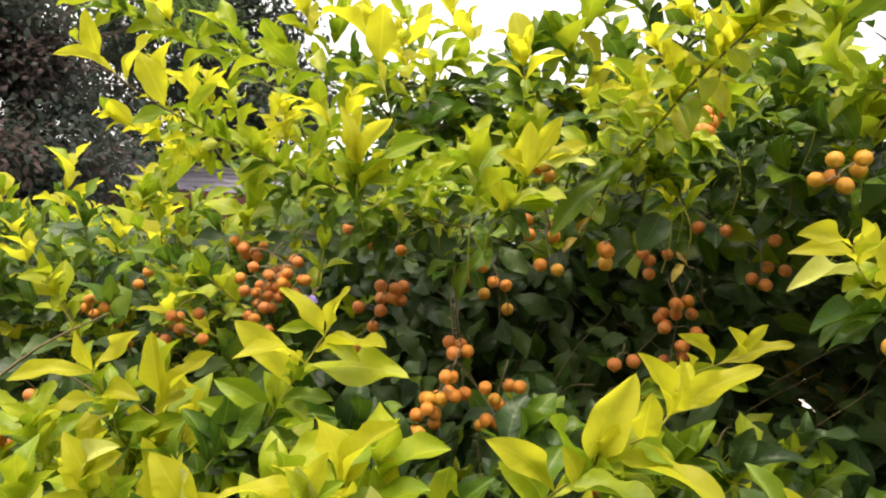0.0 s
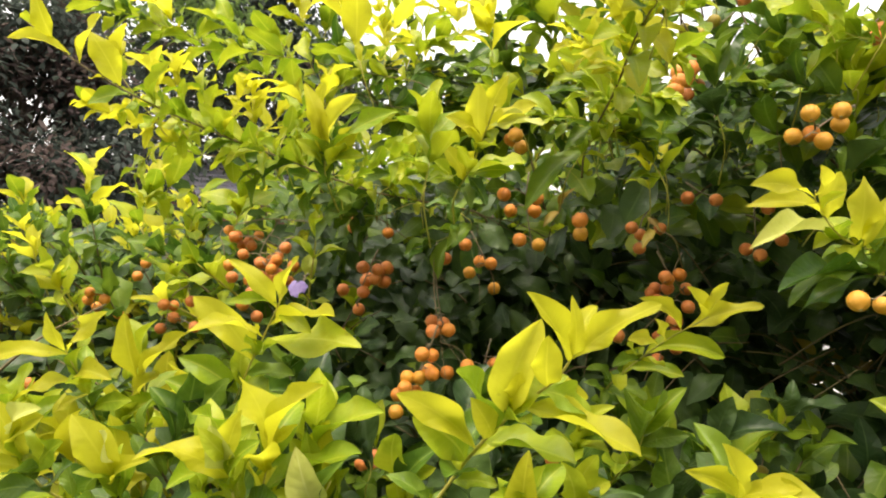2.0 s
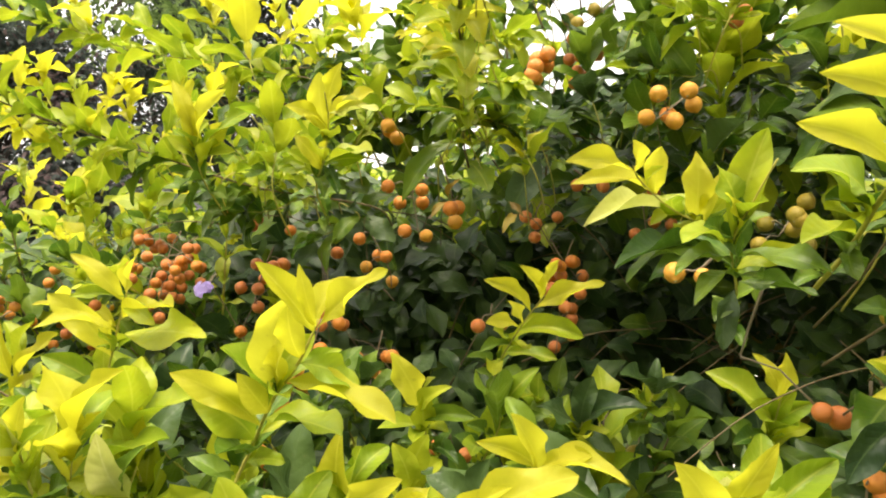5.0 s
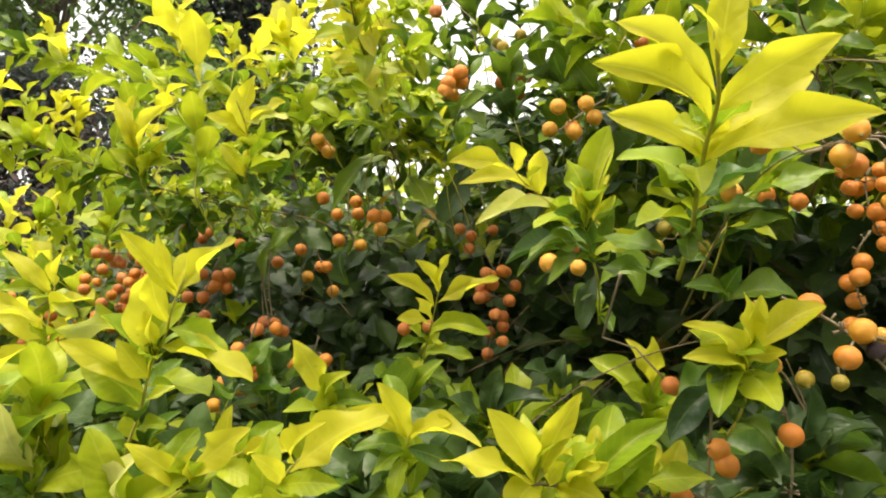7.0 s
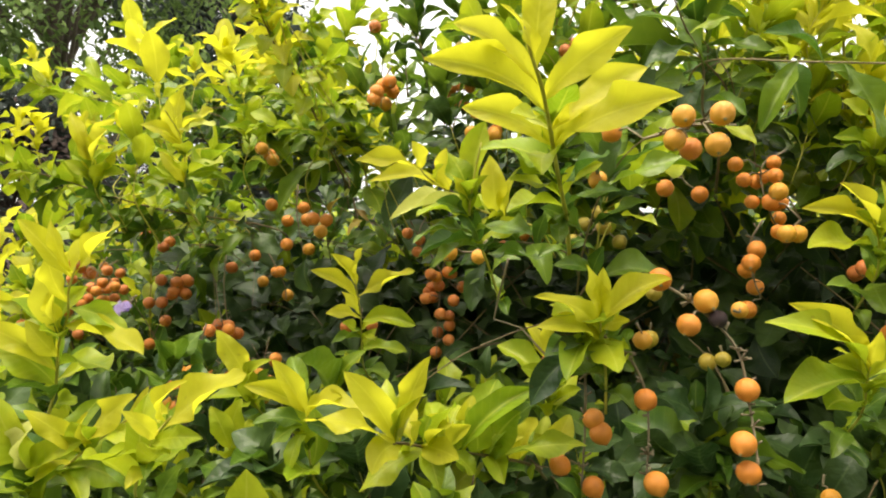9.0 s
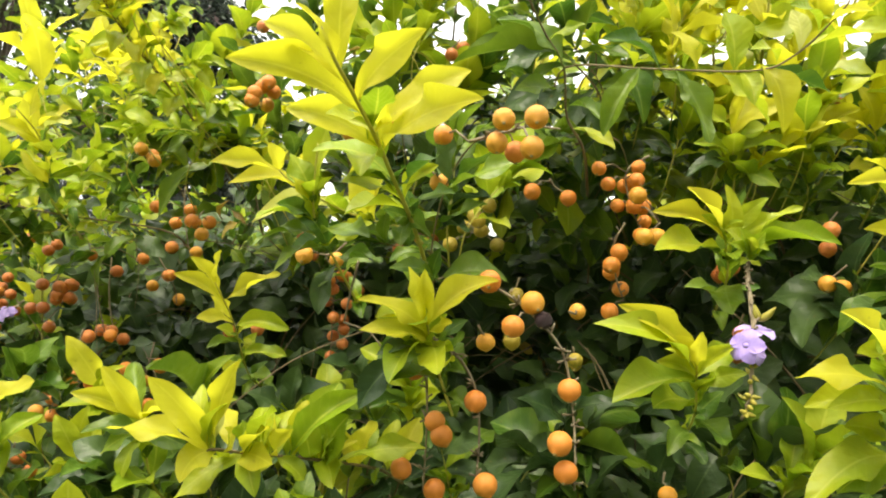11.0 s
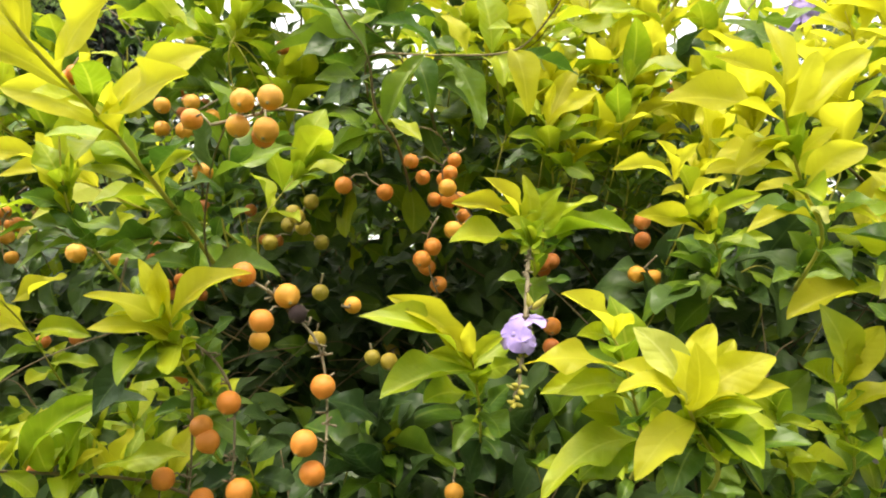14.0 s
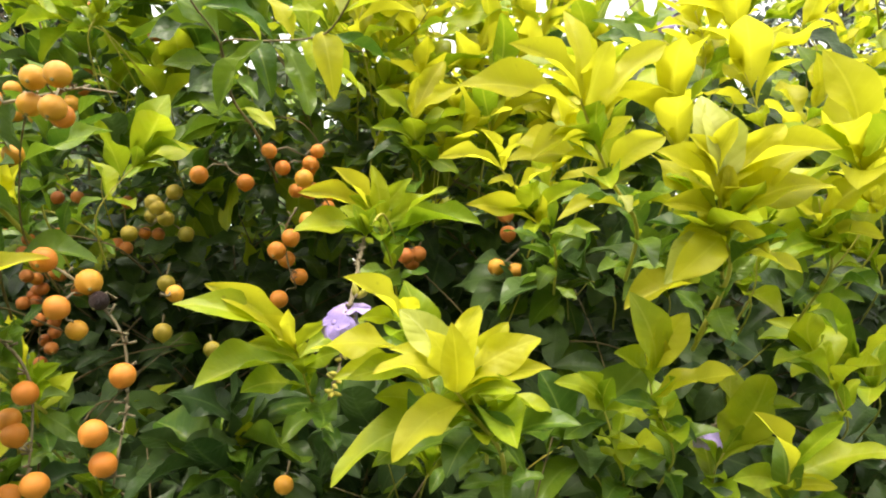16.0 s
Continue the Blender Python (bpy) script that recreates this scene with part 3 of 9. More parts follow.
def house(corner, long_, deep, eave, ridge, turn):
    """A low house with a pitched roof of overlapping courses."""
    top = new("house")
    top.matrix_basis = pose(*corner, 0, 0, turn)
    tagged(top, "low house with a mauve-grey pitched roof behind trees", "house")
    wall_m = plain_material("house_wall", (0.16, 0.07, 0.06), (0.30, 0.14, 0.11), 4, 0.9)
    roof_m = plain_material("roof_sheet", (0.24, 0.22, 0.28), (0.42, 0.40, 0.46), 6, 0.6)
    fascia_m = plain_material("fascia", (0.10, 0.03, 0.03), (0.18, 0.06, 0.06), 8, 0.7)

    def piece(name, verts, faces, m):
        me = mesh_of(name, verts, faces, [m])
        for q in me.polygons:
            q.use_smooth = False
        ob = new(name, me)
        ob.parent = top
        return ob

    def block(name, lo, hi, m):
        (a, b, c), (d, e, f) = lo, hi
        v = [(a, b, c), (d, b, c), (d, e, c), (a, e, c), (a, b, f), (d, b, f), (d, e, f), (a, e, f)]
        return piece(name, v, [(0, 3, 2, 1), (4, 5, 6, 7), (0, 1, 5, 4), (1, 2, 6, 5), (2, 3, 7, 6), (3, 0, 4, 7)], m)

    block("wall", (0, 0, 0), (long_, 0.2, eave), wall_m)
    block("wall", (0, deep - 0.2, 0), (long_, deep, eave), wall_m)
    block("wall", (0, 0.2, 0), (0.2, deep - 0.2, eave), wall_m)
    block("wall", (long_ - 0.2, 0.2, 0), (long_, deep - 0.2, eave), wall_m)
    block("fascia", (-0.3, -0.34, eave - 0.16), (long_ + 0.3, -0.3, eave + 0.02), fascia_m)
    rows, mid = 9, deep / 2
    for side in (0, 1):
        for r in range(rows):
            v = []
            for q in (r, r + 1):
                u = q / rows
                y = -0.3 + u * (mid + 0.3)
                z = eave + u * (ridge - eave) + (0.035 if q == r else 0.0)
                v += [(-0.3, y if side == 0 else deep - y, z), (long_ + 0.3, y if side == 0 else deep - y, z)]
            v += [(x, y, z - 0.03) for x, y, z in v]
            piece("roof_sheet", v, [(0, 1, 3, 2), (4, 6, 7, 5), (0, 4, 5, 1), (2, 3, 7, 6), (0, 2, 6, 4), (1, 5, 7, 3)], roof_m)


house((-8.6, 10.2, 0), 5.2, 4.0, 2.05, 2.95, 10)


# ---- the hedge: three shrubs grown together ----
def shrub(x, y, seed, high=1.6):
    """The stout stems of one shrub, from the ground up into its crown."""
    rnd = random.Random(seed)
    top = new("golden_dewdrop_shrub")
    top.matrix_basis = Matrix.Translation((x, y, 0))
    for k in range(7):
        a = rnd.uniform(0, 6.28)
        r = rnd.uniform(0.1, 0.35)
        foot = (x + 0.05 * math.cos(a), y + 0.05 * math.sin(a), -0.05)
        knee = (x + r * 0.5 * math.cos(a), y + r * 0.4 * math.sin(a) + 0.03, rnd.uniform(0.5, 0.8))
        tip = (x + r * math.cos(a), y + 0.12 + r * 0.5 * abs(math.sin(a)), rnd.uniform(1.2, high))
        line = curve_through([foot, knee, tip], 6)
        v, f = tube(line, [0.014 * (1 - 0.75 * i / len(line)) for i in range(len(line))], 8)
        linked("branch", mesh_of("branch", v, f, [BARK]), top)
    return top


left_shrub = tagged(shrub(-0.42, 0.95, 1, 1.40), "leafy shrub with golden shoot tips and hanging orange berries", "shrub", "shrubs of the hedge")
middle_shrub = tagged(shrub(0.10, 0.90, 2), "dense shrub with yellow-green shoots and many orange berries", "shrub", "shrubs of the hedge")
right_shrub = tagged(shrub(0.62, 0.85, 3), "golden-leaved shrub with orange berries and a lilac flower", "shrub", "shrubs of the hedge")

# ---- the shoots of the hedge, one by one ----
s = stem(middle_shrub, [(-0.004, 0.272, 1.379), (0.012, 0.257, 1.406), (0.025, 0.242, 1.424), (0.036, 0.233, 1.436), (0.044, 0.223, 1.445), (0.049, 0.220, 1.454)], 0.0017)
leaf(s, (0.047, 0.221, 1.450), (0.035, 0.207, 1.471), 0.32, "gold")
leaf(s, (0.048, 0.220, 1.452), (0.047, 0.208, 1.470), 0.24, "gold")
leaf(s, (0.048, 0.221, 1.451), (0.072, 0.213, 1.469), 0.31, "gold")
leaf(s, (0.047, 0.221, 1.450), (0.055, 0.231, 1.467), 0.36, "gold")
leaf(s, (0.028, 0.240, 1.427), (0.038, 0.229, 1.461), 0.42, "gold")
leaf(s, (0.041, 0.227, 1.441), (0.041, 0.215, 1.458), 0.50, "gold")
leaf(s, (0.031, 0.238, 1.430), (0.033, 0.226, 1.445), 0.44, "gold")
leaf(s, (0.032, 0.236, 1.432), (0.070, 0.231, 1.421), 0.37, "gold", 60)
leaf(s, (0.039, 0.230, 1.439), (0.055, 0.243, 1.429), 0.50, "lime")
leaf(s, (0.016, 0.253, 1.412), (-0.009, 0.236, 1.433), 0.33, "gold")
leaf(s, (0.022, 0.246, 1.419), (0.017, 0.233, 1.434), 0.50, "gold")
leaf(s, (0.012, 0.257, 1.406), (-0.004, 0.242, 1.424), 0.60, "lime")
leaf(s, (0.032, 0.236, 1.432), (0.047, 0.249, 1.441), 0.30, "lime")
leaf(s, (0.015, 0.255, 1.409), (0.031, 0.268, 1.415), 0.40, "lime")
leaf(s, (0.006, 0.263, 1.396), (0.024, 0.255, 1.399), 0.40, "lime")

s = stem(middle_shrub, [(0.035, 0.307, 1.354), (0.032, 0.301, 1.372), (0.032, 0.301, 1.379)], 0.0015)
leaf(s, (0.032, 0.301, 1.372), (0.033, 0.290, 1.401), 0.46, "gold")
leaf(s, (0.032, 0.302, 1.371), (0.047, 0.315, 1.390), 0.50, "lime")
leaf(s, (0.033, 0.302, 1.369), (0.023, 0.288, 1.387), 0.40, "lime")

s = stem(middle_shrub, [(0.055, 0.346, 1.339), (0.051, 0.340, 1.359), (0.051, 0.335, 1.369)], 0.0015)
leaf(s, (0.051, 0.339, 1.363), (0.062, 0.329, 1.391), 0.45, "lime")
leaf(s, (0.051, 0.338, 1.364), (0.046, 0.325, 1.387), 0.50, "lime")
leaf(s, (0.051, 0.340, 1.359), (0.068, 0.331, 1.379), 0.50, "lime")

s = stem(middle_shrub, [(0.213, 0.416, 1.484), (0.190, 0.397, 1.490), (0.174, 0.379, 1.496), (0.157, 0.354, 1.507), (0.153, 0.345, 1.513)], 0.0015)
leaf(s, (0.155, 0.350, 1.510), (0.123, 0.332, 1.514), 0.30, "gold")
leaf(s, (0.165, 0.366, 1.502), (0.126, 0.347, 1.507), 0.30, "gold")
leaf(s, (0.188, 0.395, 1.490), (0.132, 0.365, 1.489), 0.20, "pale", 70)
leaf(s, (0.154, 0.348, 1.511), (0.152, 0.336, 1.523), 0.55, "gold")
leaf(s, (0.166, 0.367, 1.502), (0.167, 0.355, 1.523), 0.50, "gold")
leaf(s, (0.188, 0.395, 1.490), (0.187, 0.383, 1.524), 0.46, "gold")
leaf(s, (0.194, 0.400, 1.489), (0.202, 0.390, 1.515), 0.30, "gold")
leaf(s, (0.161, 0.359, 1.505), (0.166, 0.348, 1.513), 0.40, "lime")
leaf(s, (0.197, 0.403, 1.488), (0.206, 0.393, 1.504), 0.40, "lime")

s = stem(middle_shrub, [(0.229, 0.429, 1.470), (0.203, 0.404, 1.475), (0.193, 0.398, 1.476)], 0.0015, True)
leaf(s, (0.198, 0.401, 1.475), (0.147, 0.371, 1.467), 0.27, "green", 60)
leaf(s, (0.200, 0.402, 1.475), (0.153, 0.373, 1.461), 0.30, "green", 60)
leaf(s, (0.202, 0.403, 1.475), (0.161, 0.386, 1.456), 0.28, "green", 60)
leaf(s, (0.208, 0.409, 1.474), (0.218, 0.390, 1.450), 0.50, "green", 30)
leaf(s, (0.200, 0.402, 1.475), (0.203, 0.391, 1.492), 0.50, "green")
leaf(s, (0.212, 0.413, 1.473), (0.218, 0.402, 1.491), 0.50, "green")
leaf(s, (0.203, 0.404, 1.475), (0.179, 0.388, 1.484), 0.40, "green")

s = stem(left_shrub, [(-0.160, 0.406, 1.358), (-0.134, 0.380, 1.403), (-0.110, 0.355, 1.435), (-0.097, 0.343, 1.453)], 0.0017)
leaf(s, (-0.101, 0.347, 1.447), (-0.121, 0.332, 1.472), 0.30, "gold")
leaf(s, (-0.100, 0.346, 1.449), (-0.086, 0.336, 1.475), 0.26, "gold")
leaf(s, (-0.126, 0.373, 1.414), (-0.154, 0.356, 1.450), 0.40, "gold")
leaf(s, (-0.114, 0.359, 1.430), (-0.144, 0.334, 1.436), 0.32, "gold", 60)
leaf(s, (-0.101, 0.347, 1.447), (-0.079, 0.338, 1.437), 0.42, "lime")
leaf(s, (-0.119, 0.364, 1.424), (-0.055, 0.344, 1.431), 0.34, "lime", 60)
leaf(s, (-0.109, 0.354, 1.437), (-0.065, 0.331, 1.447), 0.34, "gold", 65)
leaf(s, (-0.121, 0.367, 1.421), (-0.115, 0.356, 1.437), 0.50, "gold")
leaf(s, (-0.100, 0.345, 1.450), (-0.120, 0.330, 1.451), 0.25, "lime")
leaf(s, (-0.147, 0.394, 1.381), (-0.099, 0.381, 1.397), 0.32, "green", 60)
leaf(s, (-0.141, 0.388, 1.391), (-0.170, 0.371, 1.414), 0.42, "lime")
leaf(s, (-0.150, 0.397, 1.375), (-0.184, 0.380, 1.398), 0.42, "lime")
leaf(s, (-0.133, 0.379, 1.405), (-0.101, 0.372, 1.408), 0.36, "green")
leaf(s, (-0.154, 0.401, 1.367), (-0.174, 0.386, 1.381), 0.40, "green")
leaf(s, (-0.152, 0.399, 1.371), (-0.120, 0.392, 1.376), 0.40, "green")

s = stem(left_shrub, [(-0.241, 0.399, 1.364), (-0.244, 0.393, 1.385), (-0.247, 0.383, 1.402), (-0.252, 0.379, 1.416)], 0.0015)
leaf(s, (-0.249, 0.381, 1.409), (-0.292, 0.362, 1.406), 0.30, "gold")
leaf(s, (-0.250, 0.380, 1.411), (-0.255, 0.368, 1.435), 0.36, "gold")
leaf(s, (-0.250, 0.381, 1.410), (-0.219, 0.374, 1.437), 0.30, "gold")
leaf(s, (-0.245, 0.390, 1.390), (-0.278, 0.365, 1.378), 0.30, "gold", 60)
leaf(s, (-0.244, 0.394, 1.383), (-0.257, 0.379, 1.373), 0.32, "gold")
leaf(s, (-0.246, 0.386, 1.396), (-0.219, 0.378, 1.397), 0.55, "gold")
leaf(s, (-0.245, 0.389, 1.392), (-0.246, 0.377, 1.395), 0.40, "lime")
leaf(s, (-0.242, 0.396, 1.374), (-0.212, 0.389, 1.382), 0.45, "lime")

s = stem(left_shrub, [(-0.247, 0.418, 1.335), (-0.233, 0.415, 1.368), (-0.222, 0.412, 1.393)], 0.0015)
leaf(s, (-0.223, 0.412, 1.390), (-0.227, 0.400, 1.433), 0.36, "gold")
leaf(s, (-0.223, 0.412, 1.390), (-0.187, 0.406, 1.422), 0.32, "gold")
leaf(s, (-0.230, 0.414, 1.375), (-0.204, 0.406, 1.396), 0.42, "gold")
leaf(s, (-0.233, 0.415, 1.368), (-0.242, 0.402, 1.390), 0.40, "gold")
leaf(s, (-0.237, 0.416, 1.358), (-0.202, 0.409, 1.381), 0.36, "lime")
leaf(s, (-0.240, 0.416, 1.350), (-0.212, 0.409, 1.359), 0.40, "lime")
leaf(s, (-0.242, 0.417, 1.347), (-0.259, 0.402, 1.360), 0.40, "lime")

s = stem(left_shrub, [(-0.154, 0.251, 1.382), (-0.158, 0.245, 1.398), (-0.158, 0.240, 1.409)], 0.0015)
leaf(s, (-0.157, 0.246, 1.396), (-0.164, 0.233, 1.421), 0.42, "gold")
leaf(s, (-0.158, 0.245, 1.398), (-0.164, 0.232, 1.408), 0.60, "gold")
leaf(s, (-0.158, 0.241, 1.406), (-0.142, 0.232, 1.419), 0.50, "pale")
leaf(s, (-0.158, 0.243, 1.403), (-0.141, 0.233, 1.416), 0.60, "gold")
leaf(s, (-0.155, 0.248, 1.389), (-0.172, 0.234, 1.396), 0.40, "gold")
leaf(s, (-0.155, 0.248, 1.389), (-0.137, 0.239, 1.405), 0.45, "lime")

s = stem(left_shrub, [(-0.120, 0.256, 1.372), (-0.122, 0.251, 1.387), (-0.122, 0.246, 1.395)], 0.0015)
leaf(s, (-0.122, 0.249, 1.390), (-0.131, 0.235, 1.416), 0.52, "gold")
leaf(s, (-0.122, 0.248, 1.392), (-0.117, 0.236, 1.412), 0.45, "pale")
leaf(s, (-0.122, 0.251, 1.387), (-0.104, 0.241, 1.401), 0.40, "gold")
leaf(s, (-0.122, 0.249, 1.390), (-0.129, 0.236, 1.396), 0.40, "lime")

s = stem(middle_shrub, [(-0.071, 0.254, 1.377), (-0.074, 0.248, 1.395), (-0.073, 0.243, 1.405)], 0.0015)
leaf(s, (-0.074, 0.247, 1.398), (-0.065, 0.237, 1.423), 0.34, "gold")
leaf(s, (-0.074, 0.247, 1.398), (-0.076, 0.235, 1.417), 0.50, "pale")
leaf(s, (-0.074, 0.247, 1.398), (-0.103, 0.232, 1.405), 0.34, "gold", 65)
leaf(s, (-0.074, 0.248, 1.395), (-0.088, 0.234, 1.408), 0.40, "gold")
leaf(s, (-0.073, 0.249, 1.393), (-0.060, 0.239, 1.412), 0.50, "lime")
leaf(s, (-0.073, 0.245, 1.403), (-0.078, 0.232, 1.417), 0.40, "lime")

s = stem(middle_shrub, [(-0.051, 0.297, 1.355), (-0.056, 0.292, 1.377), (-0.056, 0.287, 1.388)], 0.0015)
leaf(s, (-0.056, 0.291, 1.378), (-0.048, 0.280, 1.410), 0.46, "gold")
leaf(s, (-0.056, 0.290, 1.380), (-0.063, 0.277, 1.402), 0.50, "lime")
leaf(s, (-0.056, 0.289, 1.383), (-0.057, 0.277, 1.405), 0.40, "lime")

s = stem(middle_shrub, [(-0.021, 0.332, 1.344), (-0.027, 0.326, 1.367), (-0.029, 0.321, 1.379)], 0.0015)
leaf(s, (-0.028, 0.324, 1.373), (-0.027, 0.312, 1.398), 0.60, "lime")
leaf(s, (-0.027, 0.326, 1.367), (-0.008, 0.318, 1.393), 0.40, "green")
leaf(s, (-0.027, 0.325, 1.370), (-0.010, 0.316, 1.383), 0.50, "lime")

s = stem(left_shrub, [(-0.030, 0.565, 1.510), (-0.094, 0.494, 1.519), (-0.139, 0.447, 1.535), (-0.166, 0.412, 1.545), (-0.188, 0.369, 1.556), (-0.216, 0.344, 1.573), (-0.239, 0.330, 1.593)], 0.0019, True)
leaf(s, (-0.221, 0.341, 1.578), (-0.246, 0.325, 1.584), 0.26, "gold")
leaf(s, (-0.228, 0.337, 1.584), (-0.230, 0.324, 1.606), 0.42, "gold")
leaf(s, (-0.217, 0.343, 1.574), (-0.198, 0.334, 1.597), 0.42, "gold")
leaf(s, (-0.202, 0.357, 1.565), (-0.212, 0.343, 1.591), 0.50, "gold")
leaf(s, (-0.195, 0.363, 1.561), (-0.215, 0.347, 1.553), 0.38, "lime")
leaf(s, (-0.188, 0.369, 1.556), (-0.174, 0.359, 1.579), 0.40, "lime")
leaf(s, (-0.237, 0.331, 1.592), (-0.232, 0.319, 1.594), 0.40, "lime")
leaf(s, (-0.208, 0.351, 1.568), (-0.208, 0.339, 1.565), 0.50, "gold")
leaf(s, (-0.184, 0.378, 1.554), (-0.183, 0.366, 1.565), 0.40, "green")
leaf(s, (-0.178, 0.390, 1.551), (-0.177, 0.378, 1.566), 0.45, "lime")
leaf(s, (-0.168, 0.408, 1.546), (-0.177, 0.395, 1.563), 0.45, "lime")
leaf(s, (-0.159, 0.422, 1.542), (-0.178, 0.407, 1.535), 0.35, "green")
leaf(s, (-0.151, 0.432, 1.540), (-0.146, 0.420, 1.523), 0.35, "lime")
leaf(s, (-0.135, 0.452, 1.534), (-0.150, 0.429, 1.522), 0.36, "green", 60)
leaf(s, (-0.168, 0.409, 1.546), (-0.150, 0.399, 1.562), 0.40, "gold")
leaf(s, (-0.183, 0.380, 1.553), (-0.193, 0.366, 1.552), 0.40, "lime")
leaf(s, (-0.091, 0.498, 1.518), (-0.121, 0.463, 1.495), 0.30, "green", 60)
leaf(s, (-0.116, 0.472, 1.527), (-0.136, 0.456, 1.519), 0.40, "green")
leaf(s, (-0.107, 0.482, 1.523), (-0.078, 0.474, 1.531), 0.40, "green")
leaf(s, (-0.069, 0.523, 1.516), (-0.093, 0.508, 1.533), 0.40, "green")
leaf(s, (-0.146, 0.439, 1.538), (-0.134, 0.429, 1.554), 0.45, "lime")
leaf(s, (-0.156, 0.426, 1.541), (-0.138, 0.416, 1.548), 0.45, "lime")

s = stem(left_shrub, [(-0.113, 0.446, 1.523), (-0.113, 0.441, 1.541), (-0.115, 0.436, 1.561)], 0.0015)
leaf(s, (-0.113, 0.442, 1.538), (-0.118, 0.429, 1.562), 0.42, "gold")
leaf(s, (-0.113, 0.441, 1.539), (-0.091, 0.433, 1.577), 0.36, "gold")
leaf(s, (-0.113, 0.442, 1.538), (-0.062, 0.431, 1.566), 0.28, "lime", 45)
leaf(s, (-0.113, 0.443, 1.534), (-0.085, 0.435, 1.556), 0.40, "gold")
leaf(s, (-0.113, 0.440, 1.545), (-0.123, 0.426, 1.582), 0.30, "gold")
leaf(s, (-0.114, 0.439, 1.548), (-0.110, 0.428, 1.583), 0.40, "gold")
leaf(s, (-0.113, 0.444, 1.530), (-0.128, 0.429, 1.547), 0.40, "lime")
leaf(s, (-0.113, 0.444, 1.530), (-0.085, 0.436, 1.538), 0.45, "lime")

s = stem(middle_shrub, [(-0.022, 0.414, 1.510), (-0.009, 0.391, 1.526), (0.001, 0.368, 1.542), (0.009, 0.339, 1.550)], 0.0015)
leaf(s, (-0.002, 0.374, 1.538), (-0.002, 0.362, 1.566), 0.48, "gold")
leaf(s, (0.003, 0.360, 1.544), (0.014, 0.350, 1.567), 0.40, "gold")
leaf(s, (0.001, 0.366, 1.542), (0.028, 0.358, 1.554), 0.42, "gold")
leaf(s, (0.003, 0.360, 1.544), (0.032, 0.353, 1.544), 0.36, "pale")
leaf(s, (-0.001, 0.371, 1.540), (-0.018, 0.356, 1.548), 0.38, "gold")
leaf(s, (-0.015, 0.401, 1.520), (-0.025, 0.387, 1.539), 0.45, "gold")
leaf(s, (-0.012, 0.397, 1.522), (0.014, 0.389, 1.525), 0.50, "lime")
leaf(s, (-0.018, 0.408, 1.515), (-0.032, 0.393, 1.531), 0.40, "lime")
leaf(s, (-0.014, 0.400, 1.520), (-0.007, 0.390, 1.535), 0.50, "gold")
leaf(s, (-0.012, 0.396, 1.523), (0.001, 0.385, 1.505), 0.30, "green")
leaf(s, (-0.017, 0.405, 1.517), (-0.039, 0.389, 1.521), 0.45, "lime")
leaf(s, (-0.004, 0.379, 1.534), (-0.013, 0.365, 1.547), 0.35, "gold")

s = stem(middle_shrub, [(0.055, 0.493, 1.552), (0.068, 0.403, 1.572), (0.073, 0.344, 1.583), (0.083, 0.290, 1.593), (0.086, 0.276, 1.598)], 0.0018, True)
leaf(s, (0.065, 0.428, 1.568), (0.033, 0.411, 1.597), 0.28, "lime")
leaf(s, (0.068, 0.399, 1.573), (0.036, 0.382, 1.607), 0.25, "lime")
leaf(s, (0.066, 0.425, 1.569), (0.034, 0.408, 1.579), 0.45, "lime")
leaf(s, (0.070, 0.383, 1.577), (0.044, 0.367, 1.582), 0.40, "gold")
leaf(s, (0.072, 0.366, 1.580), (0.060, 0.352, 1.609), 0.36, "gold")
leaf(s, (0.075, 0.337, 1.585), (0.067, 0.324, 1.596), 0.62, "green")
leaf(s, (0.071, 0.379, 1.577), (0.092, 0.370, 1.571), 0.50, "lime")
leaf(s, (0.067, 0.417, 1.570), (0.107, 0.403, 1.552), 0.34, "green", 55)
leaf(s, (0.063, 0.442, 1.565), (0.112, 0.430, 1.568), 0.24, "green", 70)
leaf(s, (0.068, 0.401, 1.573), (0.053, 0.386, 1.588), 0.50, "lime")
leaf(s, (0.076, 0.332, 1.586), (0.095, 0.323, 1.597), 0.40, "gold")
leaf(s, (0.079, 0.315, 1.590), (0.070, 0.302, 1.606), 0.40, "gold")
leaf(s, (0.080, 0.308, 1.591), (0.094, 0.298, 1.598), 0.40, "gold")
leaf(s, (0.059, 0.470, 1.559), (0.029, 0.453, 1.565), 0.30, "green")
leaf(s, (0.059, 0.470, 1.559), (0.094, 0.466, 1.550), 0.30, "dark", 60)
leaf(s, (0.062, 0.451, 1.563), (0.040, 0.435, 1.541), 0.30, "green")
leaf(s, (0.073, 0.355, 1.582), (0.089, 0.346, 1.583), 0.40, "lime")
leaf(s, (0.055, 0.493, 1.552), (0.015, 0.474, 1.509), 0.30, "green")

shoot(left_shrub, [(-0.715, 1.002, 1.474), (-0.728, 1.011, 1.519), (-0.737, 1.020, 1.570)], 4, 0.068, "gold", 21, 0.0015, 0.20)
shoot(left_shrub, [(-0.682, 0.855, 1.458), (-0.703, 0.862, 1.488), (-0.712, 0.861, 1.523)], 4, 0.052, "gold", 22, 0.0015, 0.20)
shoot(left_shrub, [(-0.422, 0.745, 1.471), (-0.429, 0.755, 1.503), (-0.424, 0.766, 1.565)], 5, 0.052, "lime", 23, 0.0015, 0.20)
shoot(left_shrub, [(-0.449, 0.842, 1.484), (-0.446, 0.863, 1.511), (-0.442, 0.884, 1.531)], 4, 0.040, "lime", 24, 0.0015, 0.20)
